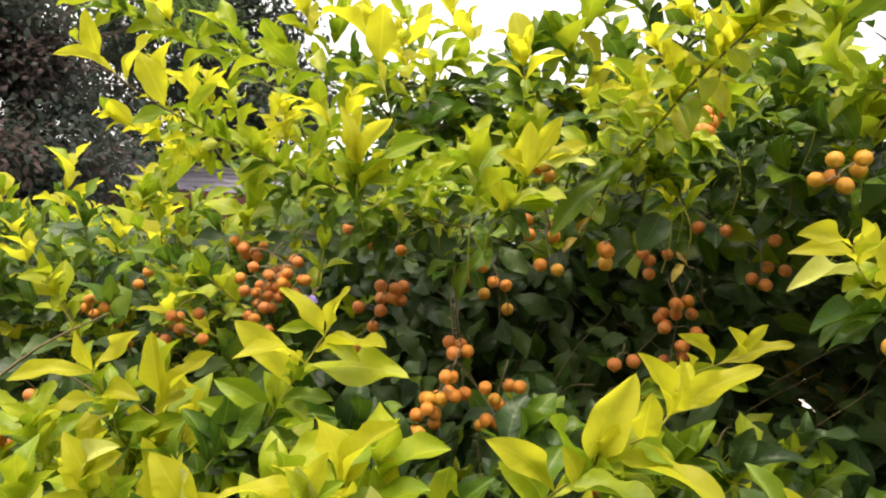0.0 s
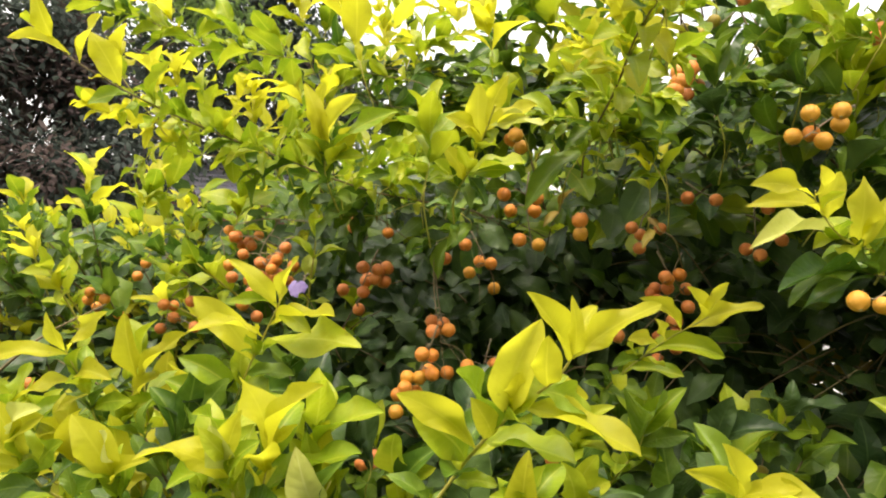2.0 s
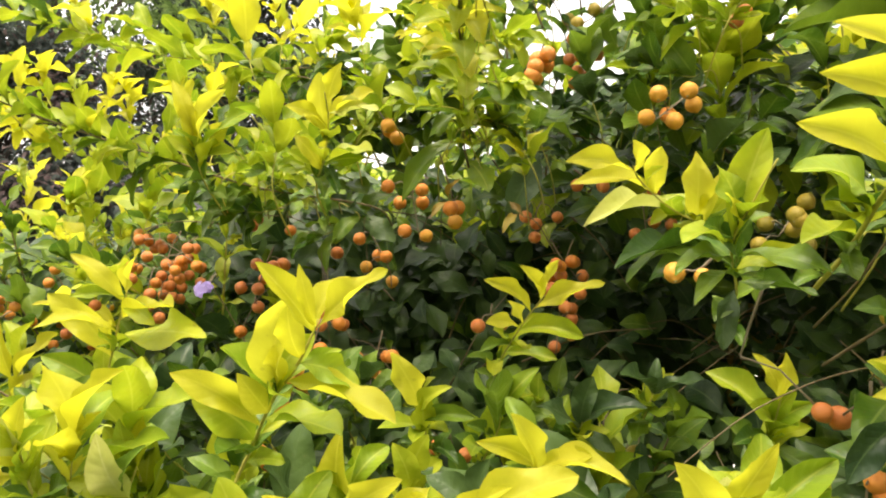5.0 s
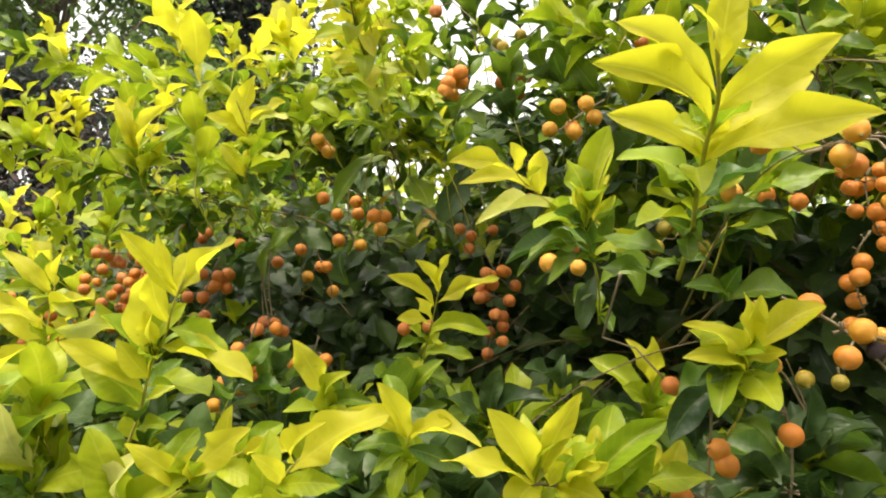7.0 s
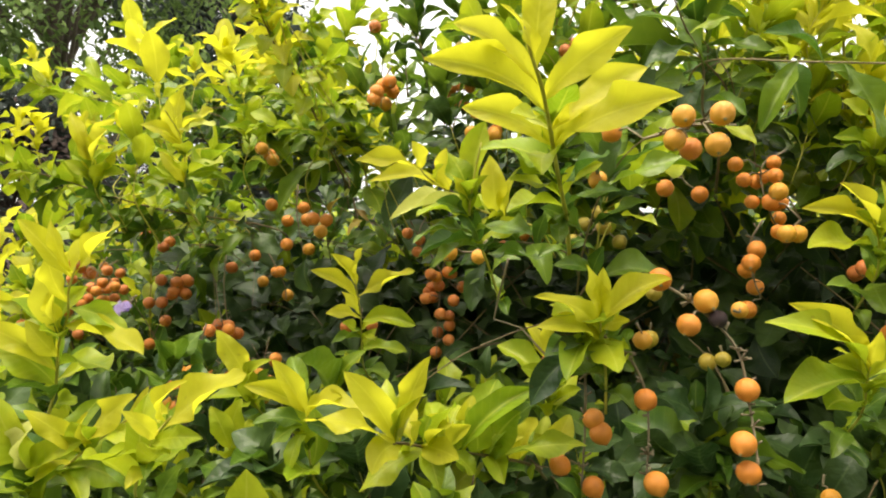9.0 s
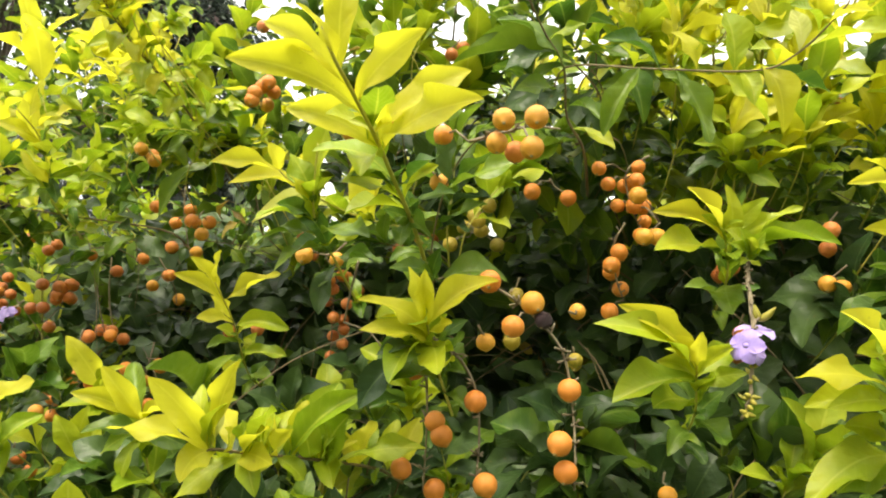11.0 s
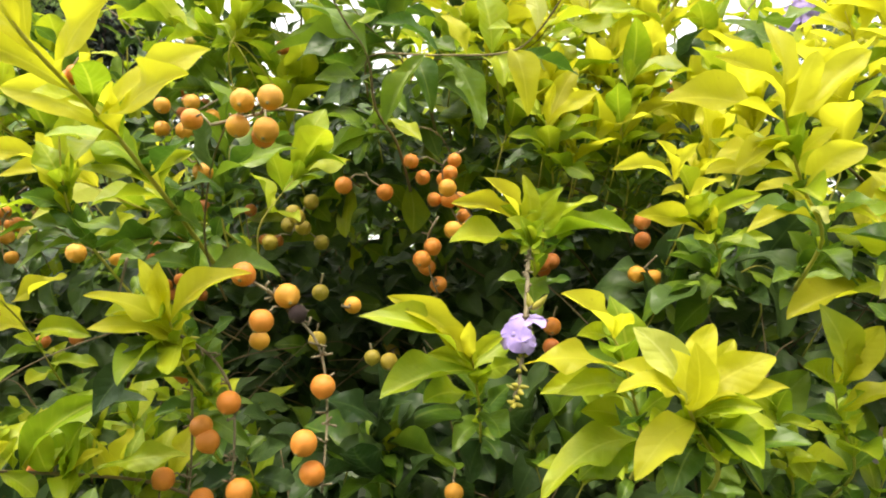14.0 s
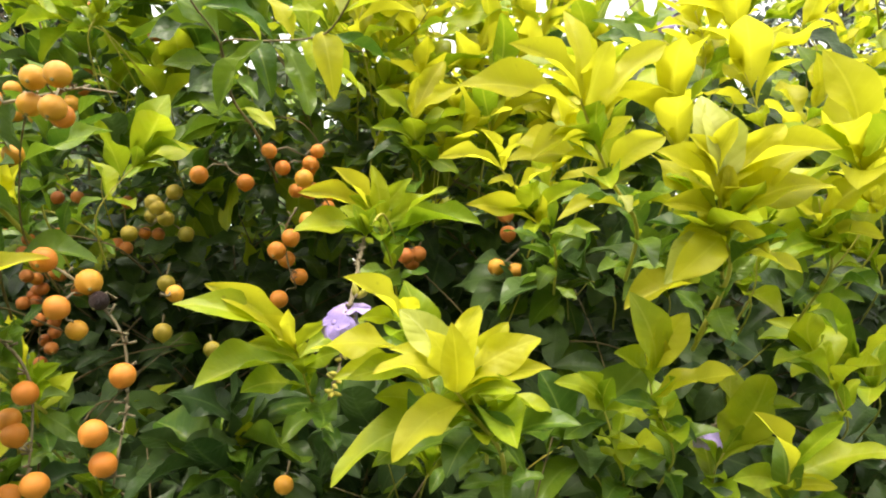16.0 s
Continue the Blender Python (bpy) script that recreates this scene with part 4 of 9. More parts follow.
shoot(left_shrub, [(-0.326, 0.761, 1.502), (-0.314, 0.763, 1.528), (-0.309, 0.764, 1.555)], 4, 0.042, "gold", 25, 0.0015, 0.20)
shoot(left_shrub, [(-0.233, 0.695, 1.515), (-0.231, 0.695, 1.533), (-0.226, 0.696, 1.545)], 3, 0.042, "lime", 26, 0.0015, 0.20)
s = stem(left_shrub, [(-0.297, 0.807, 1.663), (-0.361, 0.818, 1.693), (-0.451, 0.824, 1.733), (-0.588, 0.823, 1.788), (-0.633, 0.816, 1.808)], 0.0020, True)
leaf(s, (-0.452, 0.824, 1.734), (-0.512, 0.802, 1.737), 0.40, "lime")
leaf(s, (-0.475, 0.824, 1.743), (-0.492, 0.809, 1.790), 0.50, "lime")
leaf(s, (-0.442, 0.823, 1.729), (-0.464, 0.808, 1.721), 0.40, "green")
leaf(s, (-0.393, 0.820, 1.707), (-0.417, 0.804, 1.738), 0.40, "lime")
leaf(s, (-0.426, 0.822, 1.722), (-0.387, 0.817, 1.763), 0.30, "green")
leaf(s, (-0.369, 0.818, 1.696), (-0.352, 0.809, 1.732), 0.45, "green")
leaf(s, (-0.337, 0.814, 1.681), (-0.379, 0.795, 1.666), 0.40, "green")
leaf(s, (-0.546, 0.823, 1.771), (-0.569, 0.807, 1.797), 0.50, "lime")
leaf(s, (-0.531, 0.823, 1.765), (-0.504, 0.816, 1.799), 0.40, "green")
leaf(s, (-0.506, 0.824, 1.755), (-0.543, 0.806, 1.774), 0.40, "lime")

shoot(middle_shrub, [(-0.138, 0.630, 1.642), (-0.084, 0.628, 1.640), (-0.022, 0.628, 1.637), (0.033, 0.617, 1.631)], 7, 0.040, "green", 34, 0.0015, 0.20, True)
shoot(middle_shrub, [(0.030, 0.576, 1.668), (0.038, 0.578, 1.686), (0.046, 0.579, 1.714)], 5, 0.037, "lime", 41, 0.0015, 0.20)
s = stem(middle_shrub, [(0.230, 0.310, 1.476), (0.227, 0.280, 1.491), (0.225, 0.255, 1.502), (0.223, 0.226, 1.511), (0.220, 0.212, 1.519), (0.218, 0.206, 1.526)], 0.0024)
leaf(s, (0.224, 0.240, 1.506), (0.186, 0.209, 1.520), 0.31, "gold", 18, 0, 1)
leaf(s, (0.223, 0.232, 1.509), (0.251, 0.206, 1.523), 0.36, "gold", 10, 0, 0)
leaf(s, (0.222, 0.224, 1.512), (0.193, 0.222, 1.537), 0.26, "gold", 20, 0, 1)
leaf(s, (0.221, 0.218, 1.515), (0.226, 0.212, 1.551), 0.34, "gold", 10, 0, 0)
leaf(s, (0.220, 0.216, 1.516), (0.212, 0.201, 1.532), 0.24, "gold")
leaf(s, (0.226, 0.264, 1.499), (0.267, 0.220, 1.505), 0.30, "gold", 20, 0, 0)
leaf(s, (0.225, 0.254, 1.504), (0.262, 0.258, 1.528), 0.34, "gold", 20, 0, 0)
leaf(s, (0.226, 0.262, 1.499), (0.192, 0.248, 1.514), 0.38, "gold", 15, 0, 1)
leaf(s, (0.226, 0.258, 1.501), (0.216, 0.249, 1.508), 0.40, "pale")
leaf(s, (0.226, 0.262, 1.500), (0.232, 0.247, 1.513), 0.36, "gold", 20)
leaf(s, (0.227, 0.284, 1.489), (0.197, 0.267, 1.502), 0.50, "lime", 40)
leaf(s, (0.228, 0.290, 1.486), (0.206, 0.272, 1.503), 0.50, "lime")
leaf(s, (0.228, 0.294, 1.484), (0.208, 0.271, 1.489), 0.50, "lime", 50)
leaf(s, (0.229, 0.296, 1.484), (0.245, 0.285, 1.497), 0.46, "lime")
leaf(s, (0.229, 0.302, 1.481), (0.252, 0.285, 1.485), 0.42, "green", 55)
leaf(s, (0.229, 0.302, 1.481), (0.205, 0.285, 1.478), 0.46, "lime", 55)

s = stem(middle_shrub, [(0.192, 0.324, 1.457), (0.186, 0.306, 1.477), (0.190, 0.291, 1.493), (0.195, 0.280, 1.507)], 0.0015)
leaf(s, (0.186, 0.304, 1.479), (0.196, 0.293, 1.520), 0.36, "lime", 25)
leaf(s, (0.187, 0.302, 1.482), (0.180, 0.287, 1.496), 0.30, "gold")
leaf(s, (0.186, 0.307, 1.477), (0.173, 0.291, 1.484), 0.45, "green")
leaf(s, (0.189, 0.315, 1.467), (0.177, 0.299, 1.487), 0.45, "green")
leaf(s, (0.187, 0.311, 1.472), (0.215, 0.286, 1.468), 0.42, "green", 60)
leaf(s, (0.189, 0.316, 1.467), (0.212, 0.307, 1.476), 0.40, "lime")
leaf(s, (0.188, 0.313, 1.469), (0.163, 0.289, 1.467), 0.36, "green", 60)
leaf(s, (0.190, 0.320, 1.462), (0.217, 0.305, 1.458), 0.35, "green", 55)
leaf(s, (0.191, 0.322, 1.459), (0.185, 0.313, 1.435), 0.42, "dark", 20)
leaf(s, (0.190, 0.318, 1.464), (0.170, 0.294, 1.456), 0.30, "green", 70)

s = stem(middle_shrub, [(0.237, 0.322, 1.462), (0.246, 0.301, 1.488), (0.258, 0.282, 1.502), (0.270, 0.262, 1.504), (0.283, 0.256, 1.506)], 0.0012, True)
leaf(s, (0.240, 0.315, 1.471), (0.265, 0.298, 1.482), 0.30, "green", 60)
leaf(s, (0.246, 0.301, 1.488), (0.284, 0.297, 1.500), 0.30, "green", 65)
leaf(s, (0.249, 0.296, 1.492), (0.252, 0.283, 1.510), 0.50, "dark")
leaf(s, (0.242, 0.311, 1.476), (0.257, 0.294, 1.469), 0.36, "dark", 60)
leaf(s, (0.239, 0.318, 1.467), (0.219, 0.301, 1.481), 0.40, "green")
leaf(s, (0.247, 0.299, 1.489), (0.233, 0.296, 1.502), 0.30, "dark", 60)

s = stem(middle_shrub, [(0.078, 0.492, 1.394), (0.098, 0.421, 1.430), (0.113, 0.361, 1.453)], 0.0015)
leaf(s, (0.105, 0.391, 1.442), (0.083, 0.373, 1.460), 0.30, "gold")
leaf(s, (0.111, 0.370, 1.450), (0.102, 0.354, 1.467), 0.34, "gold")
leaf(s, (0.112, 0.365, 1.452), (0.120, 0.353, 1.470), 0.30, "gold")
leaf(s, (0.107, 0.387, 1.444), (0.143, 0.380, 1.458), 0.30, "gold")
leaf(s, (0.098, 0.421, 1.430), (0.080, 0.406, 1.434), 0.42, "gold")
leaf(s, (0.097, 0.426, 1.428), (0.134, 0.420, 1.426), 0.40, "lime")
leaf(s, (0.093, 0.439, 1.422), (0.116, 0.430, 1.437), 0.40, "lime")
leaf(s, (0.091, 0.448, 1.417), (0.074, 0.433, 1.414), 0.40, "green")
leaf(s, (0.085, 0.465, 1.409), (0.119, 0.459, 1.406), 0.35, "lime")
leaf(s, (0.100, 0.413, 1.433), (0.093, 0.398, 1.447), 0.40, "gold")

s = stem(middle_shrub, [(-0.051, 0.283, 1.345), (-0.050, 0.274, 1.373), (-0.042, 0.268, 1.390)], 0.0015)
leaf(s, (-0.047, 0.272, 1.379), (-0.036, 0.262, 1.400), 0.34, "green")
leaf(s, (-0.048, 0.273, 1.376), (-0.053, 0.258, 1.404), 0.50, "pale")
leaf(s, (-0.049, 0.274, 1.374), (-0.064, 0.258, 1.386), 0.50, "lime")
leaf(s, (-0.050, 0.277, 1.365), (-0.011, 0.271, 1.378), 0.40, "lime")
leaf(s, (-0.050, 0.278, 1.362), (-0.059, 0.264, 1.363), 0.40, "green")

s = stem(middle_shrub, [(0.025, 0.240, 1.355), (0.025, 0.230, 1.375), (0.024, 0.227, 1.386)], 0.0015)
leaf(s, (0.024, 0.230, 1.376), (0.019, 0.215, 1.406), 0.52, "lime")
leaf(s, (0.024, 0.230, 1.377), (0.038, 0.218, 1.399), 0.40, "pale")
leaf(s, (0.025, 0.232, 1.372), (0.051, 0.223, 1.390), 0.40, "lime")
leaf(s, (0.025, 0.233, 1.370), (0.016, 0.218, 1.379), 0.40, "green")

s = stem(middle_shrub, [(0.013, 0.240, 1.361), (0.036, 0.232, 1.377), (0.057, 0.228, 1.391), (0.074, 0.225, 1.401)], 0.0015)
leaf(s, (0.047, 0.230, 1.385), (0.074, 0.221, 1.407), 0.34, "gold")
leaf(s, (0.069, 0.226, 1.398), (0.089, 0.218, 1.401), 0.40, "gold")
leaf(s, (0.047, 0.230, 1.384), (0.034, 0.214, 1.402), 0.34, "gold")
leaf(s, (0.053, 0.229, 1.388), (0.057, 0.217, 1.401), 0.30, "gold")
leaf(s, (0.041, 0.232, 1.380), (0.035, 0.219, 1.376), 0.45, "gold")
leaf(s, (0.059, 0.228, 1.393), (0.079, 0.219, 1.390), 0.45, "lime")
leaf(s, (0.039, 0.232, 1.379), (0.068, 0.225, 1.374), 0.40, "lime")
leaf(s, (0.074, 0.225, 1.401), (0.087, 0.216, 1.398), 0.40, "gold")

s = stem(middle_shrub, [(0.074, 0.223, 1.369), (0.088, 0.210, 1.392), (0.097, 0.207, 1.402)], 0.0015)
leaf(s, (0.093, 0.209, 1.397), (0.125, 0.205, 1.416), 0.42, "gold", 40)
leaf(s, (0.095, 0.208, 1.400), (0.107, 0.197, 1.415), 0.36, "gold")
leaf(s, (0.090, 0.210, 1.394), (0.087, 0.196, 1.405), 0.40, "gold")
leaf(s, (0.088, 0.210, 1.392), (0.111, 0.202, 1.396), 0.36, "lime")
leaf(s, (0.085, 0.213, 1.388), (0.078, 0.199, 1.389), 0.40, "lime")
leaf(s, (0.084, 0.214, 1.385), (0.084, 0.202, 1.379), 0.50, "gold")

s = stem(middle_shrub, [(0.054, 0.361, 1.384), (0.053, 0.354, 1.399)], 0.0015)
leaf(s, (0.053, 0.355, 1.397), (0.042, 0.338, 1.426), 0.42, "gold")
leaf(s, (0.053, 0.356, 1.394), (0.069, 0.346, 1.410), 0.40, "lime")
leaf(s, (0.053, 0.358, 1.390), (0.080, 0.350, 1.395), 0.36, "green")

s = stem(middle_shrub, [(0.110, 0.307, 1.357), (0.111, 0.295, 1.380), (0.113, 0.289, 1.392)], 0.0015)
leaf(s, (0.112, 0.291, 1.390), (0.091, 0.273, 1.405), 0.32, "gold")
leaf(s, (0.112, 0.290, 1.391), (0.103, 0.274, 1.415), 0.36, "gold")
leaf(s, (0.112, 0.290, 1.391), (0.132, 0.281, 1.399), 0.42, "gold")
leaf(s, (0.111, 0.292, 1.386), (0.100, 0.279, 1.378), 0.42, "lime")
leaf(s, (0.112, 0.291, 1.388), (0.144, 0.276, 1.393), 0.34, "gold", 60)
leaf(s, (0.111, 0.294, 1.383), (0.107, 0.282, 1.366), 0.40, "lime")
leaf(s, (0.111, 0.292, 1.386), (0.136, 0.285, 1.380), 0.40, "green")
leaf(s, (0.112, 0.291, 1.390), (0.098, 0.306, 1.415), 0.34, "green")
leaf(s, (0.111, 0.293, 1.384), (0.093, 0.277, 1.388), 0.40, "green")

s = stem(middle_shrub, [(0.210, 0.315, 1.365), (0.188, 0.279, 1.377), (0.176, 0.258, 1.383), (0.166, 0.241, 1.388)], 0.0019, True)
leaf(s, (0.166, 0.241, 1.388), (0.137, 0.225, 1.399), 0.30, "gold", 55)
leaf(s, (0.166, 0.241, 1.388), (0.152, 0.224, 1.415), 0.34, "gold")
leaf(s, (0.166, 0.241, 1.388), (0.162, 0.243, 1.411), 0.40, "lime", 25)
leaf(s, (0.167, 0.244, 1.388), (0.181, 0.231, 1.420), 0.26, "gold")
leaf(s, (0.166, 0.242, 1.388), (0.170, 0.241, 1.407), 0.50, "pale", 20)
leaf(s, (0.168, 0.245, 1.387), (0.160, 0.232, 1.379), 0.80, "gold")
leaf(s, (0.175, 0.257, 1.384), (0.152, 0.241, 1.370), 0.40, "lime")
leaf(s, (0.174, 0.255, 1.384), (0.181, 0.245, 1.371), 0.60, "lime")
leaf(s, (0.185, 0.274, 1.379), (0.214, 0.277, 1.404), 0.34, "lime")
leaf(s, (0.190, 0.281, 1.377), (0.197, 0.305, 1.405), 0.44, "lime", 25)
leaf(s, (0.186, 0.275, 1.378), (0.189, 0.284, 1.400), 0.40, "gold")
leaf(s, (0.193, 0.287, 1.375), (0.208, 0.277, 1.385), 0.50, "lime")
leaf(s, (0.174, 0.255, 1.384), (0.179, 0.243, 1.397), 0.50, "lime")
leaf(s, (0.178, 0.261, 1.382), (0.182, 0.249, 1.393), 0.50, "lime")
leaf(s, (0.182, 0.268, 1.380), (0.191, 0.257, 1.392), 0.50, "gold")
leaf(s, (0.171, 0.250, 1.386), (0.176, 0.238, 1.396), 0.50, "gold")
leaf(s, (0.198, 0.295, 1.372), (0.236, 0.301, 1.377), 0.28, "lime", 60)

s = stem(middle_shrub, [(0.244, 0.287, 1.409), (0.242, 0.275, 1.423), (0.242, 0.267, 1.435)], 0.0015)
leaf(s, (0.242, 0.274, 1.424), (0.218, 0.256, 1.441), 0.30, "gold")
leaf(s, (0.242, 0.270, 1.430), (0.237, 0.255, 1.452), 0.30, "gold")
leaf(s, (0.242, 0.270, 1.430), (0.270, 0.274, 1.448), 0.36, "gold", 30)
leaf(s, (0.242, 0.275, 1.423), (0.218, 0.258, 1.430), 0.36, "gold")
leaf(s, (0.242, 0.270, 1.430), (0.243, 0.257, 1.451), 0.34, "gold")
leaf(s, (0.242, 0.273, 1.427), (0.252, 0.262, 1.431), 0.45, "gold")
leaf(s, (0.242, 0.277, 1.421), (0.252, 0.267, 1.420), 0.40, "lime")
leaf(s, (0.243, 0.279, 1.419), (0.227, 0.264, 1.418), 0.40, "green")

s = stem(middle_shrub, [(0.238, 0.303, 1.446), (0.247, 0.305, 1.451), (0.257, 0.306, 1.453)], 0.0015, True)
leaf(s, (0.242, 0.304, 1.448), (0.273, 0.309, 1.449), 0.50, "green", 40)
leaf(s, (0.243, 0.304, 1.448), (0.224, 0.288, 1.455), 0.40, "green")
leaf(s, (0.240, 0.304, 1.447), (0.245, 0.291, 1.462), 0.40, "green")

s = stem(middle_shrub, [(0.215, 0.381, 1.370), (0.219, 0.367, 1.393), (0.220, 0.356, 1.412)], 0.0015)
leaf(s, (0.219, 0.365, 1.396), (0.190, 0.374, 1.416), 0.42, "lime", 30)
leaf(s, (0.219, 0.359, 1.406), (0.207, 0.355, 1.428), 0.36, "gold", 25)
leaf(s, (0.219, 0.358, 1.407), (0.218, 0.346, 1.430), 0.36, "gold", 20)
leaf(s, (0.219, 0.367, 1.393), (0.205, 0.352, 1.405), 0.50, "lime")
leaf(s, (0.218, 0.369, 1.390), (0.234, 0.359, 1.406), 0.45, "lime")
leaf(s, (0.217, 0.373, 1.383), (0.242, 0.367, 1.368), 0.40, "green")
leaf(s, (0.217, 0.371, 1.387), (0.199, 0.356, 1.386), 0.40, "green")
leaf(s, (0.217, 0.373, 1.383), (0.235, 0.364, 1.393), 0.40, "lime")
leaf(s, (0.219, 0.367, 1.393), (0.225, 0.355, 1.412), 0.40, "lime")

s = stem(middle_shrub, [(0.238, 0.279, 1.425), (0.235, 0.276, 1.419)], 0.0015)
leaf(s, (0.235, 0.276, 1.419), (0.214, 0.269, 1.398), 0.42, "dark", 40)
leaf(s, (0.236, 0.277, 1.421), (0.223, 0.263, 1.420), 0.40, "dark")

stem(middle_shrub, [(0.236, 0.301, 1.432), (0.213, 0.292, 1.428), (0.189, 0.282, 1.419), (0.173, 0.276, 1.409), (0.157, 0.272, 1.396)], 0.0009, True, "twig")
s = stem(right_shrub, [(0.392, 0.397, 1.449), (0.388, 0.380, 1.463), (0.384, 0.371, 1.474)], 0.0015)
leaf(s, (0.386, 0.375, 1.469), (0.348, 0.362, 1.485), 0.30, "gold")
leaf(s, (0.385, 0.374, 1.470), (0.365, 0.360, 1.496), 0.32, "gold")
leaf(s, (0.386, 0.376, 1.469), (0.384, 0.361, 1.496), 0.36, "lime")
leaf(s, (0.387, 0.378, 1.466), (0.422, 0.364, 1.484), 0.26, "lime")
leaf(s, (0.388, 0.382, 1.462), (0.346, 0.352, 1.464), 0.34, "lime", 60)
leaf(s, (0.388, 0.383, 1.460), (0.438, 0.362, 1.466), 0.32, "lime", 60)
leaf(s, (0.387, 0.378, 1.466), (0.373, 0.364, 1.482), 0.40, "lime")
leaf(s, (0.386, 0.376, 1.469), (0.404, 0.361, 1.489), 0.34, "lime")
leaf(s, (0.388, 0.380, 1.463), (0.409, 0.368, 1.458), 0.40, "green")
leaf(s, (0.385, 0.373, 1.471), (0.378, 0.361, 1.478), 0.40, "lime")
leaf(s, (0.385, 0.373, 1.471), (0.390, 0.361, 1.478), 0.40, "lime")

s = stem(right_shrub, [(0.355, 0.328, 1.387), (0.353, 0.314, 1.403), (0.352, 0.305, 1.413)], 0.0015)
leaf(s, (0.353, 0.312, 1.405), (0.310, 0.290, 1.431), 0.32, "lime", 45)
leaf(s, (0.352, 0.310, 1.408), (0.320, 0.295, 1.437), 0.27, "gold")
leaf(s, (0.353, 0.313, 1.404), (0.315, 0.294, 1.397), 0.44, "lime", 40)
leaf(s, (0.352, 0.307, 1.410), (0.352, 0.294, 1.425), 0.36, "gold")
leaf(s, (0.353, 0.312, 1.405), (0.380, 0.320, 1.419), 0.42, "lime", 45)
leaf(s, (0.352, 0.309, 1.408), (0.338, 0.296, 1.422), 0.45, "gold")
leaf(s, (0.353, 0.312, 1.405), (0.365, 0.298, 1.419), 0.36, "lime")
leaf(s, (0.353, 0.314, 1.403), (0.335, 0.301, 1.413), 0.40, "lime")
leaf(s, (0.353, 0.316, 1.400), (0.371, 0.303, 1.407), 0.40, "lime")

s = stem(right_shrub, [(0.425, 0.239, 1.376), (0.415, 0.226, 1.391), (0.409, 0.215, 1.400)], 0.0020)
leaf(s, (0.409, 0.216, 1.400), (0.388, 0.205, 1.406), 0.42, "gold", 50)
leaf(s, (0.409, 0.216, 1.399), (0.418, 0.214, 1.422), 0.42, "gold", 30)
leaf(s, (0.409, 0.215, 1.400), (0.395, 0.213, 1.422), 0.46, "pale")
leaf(s, (0.410, 0.217, 1.398), (0.409, 0.203, 1.417), 0.46, "gold")
leaf(s, (0.411, 0.219, 1.397), (0.437, 0.213, 1.404), 0.30, "gold", 60)
leaf(s, (0.410, 0.216, 1.399), (0.435, 0.215, 1.412), 0.46, "gold", 45)
leaf(s, (0.413, 0.222, 1.394), (0.392, 0.208, 1.382), 0.44, "gold", 30)
leaf(s, (0.409, 0.215, 1.400), (0.402, 0.202, 1.416), 0.50, "gold")
leaf(s, (0.415, 0.225, 1.392), (0.428, 0.214, 1.376), 0.30, "green")
leaf(s, (0.413, 0.222, 1.395), (0.427, 0.209, 1.399), 0.40, "lime")
leaf(s, (0.417, 0.228, 1.389), (0.401, 0.216, 1.393), 0.40, "lime")

s = stem(right_shrub, [(0.409, 0.267, 1.379), (0.404, 0.255, 1.400), (0.399, 0.246, 1.413), (0.396, 0.244, 1.419)], 0.0015)
leaf(s, (0.397, 0.245, 1.417), (0.379, 0.231, 1.433), 0.34, "gold")
leaf(s, (0.397, 0.244, 1.418), (0.397, 0.231, 1.426), 0.50, "gold")
leaf(s, (0.401, 0.250, 1.407), (0.367, 0.240, 1.412), 0.36, "gold", 50)
leaf(s, (0.397, 0.245, 1.417), (0.383, 0.232, 1.420), 0.30, "lime")
leaf(s, (0.404, 0.255, 1.400), (0.378, 0.243, 1.402), 0.40, "lime")
leaf(s, (0.406, 0.259, 1.394), (0.373, 0.249, 1.402), 0.40, "lime", 60)
leaf(s, (0.407, 0.261, 1.389), (0.417, 0.248, 1.400), 0.40, "lime")
leaf(s, (0.409, 0.266, 1.381), (0.371, 0.248, 1.368), 0.36, "lime", 50)
leaf(s, (0.409, 0.266, 1.381), (0.384, 0.255, 1.371), 0.50, "lime")
leaf(s, (0.408, 0.264, 1.385), (0.386, 0.251, 1.394), 0.40, "lime")

s = stem(right_shrub, [(0.509, 0.314, 1.356), (0.498, 0.302, 1.379), (0.493, 0.293, 1.396)], 0.0015)
leaf(s, (0.495, 0.295, 1.391), (0.485, 0.280, 1.425), 0.52, "lime")
leaf(s, (0.494, 0.294, 1.394), (0.506, 0.280, 1.416), 0.56, "gold")
leaf(s, (0.496, 0.298, 1.387), (0.478, 0.285, 1.402), 0.50, "lime")
leaf(s, (0.497, 0.300, 1.382), (0.522, 0.279, 1.392), 0.48, "gold", 50)
leaf(s, (0.495, 0.295, 1.391), (0.493, 0.281, 1.412), 0.40, "gold")
leaf(s, (0.502, 0.306, 1.372), (0.511, 0.294, 1.365), 0.40, "green")
leaf(s, (0.500, 0.304, 1.375), (0.479, 0.291, 1.384), 0.40, "green")
leaf(s, (0.498, 0.302, 1.378), (0.497, 0.290, 1.376), 0.60, "lime")

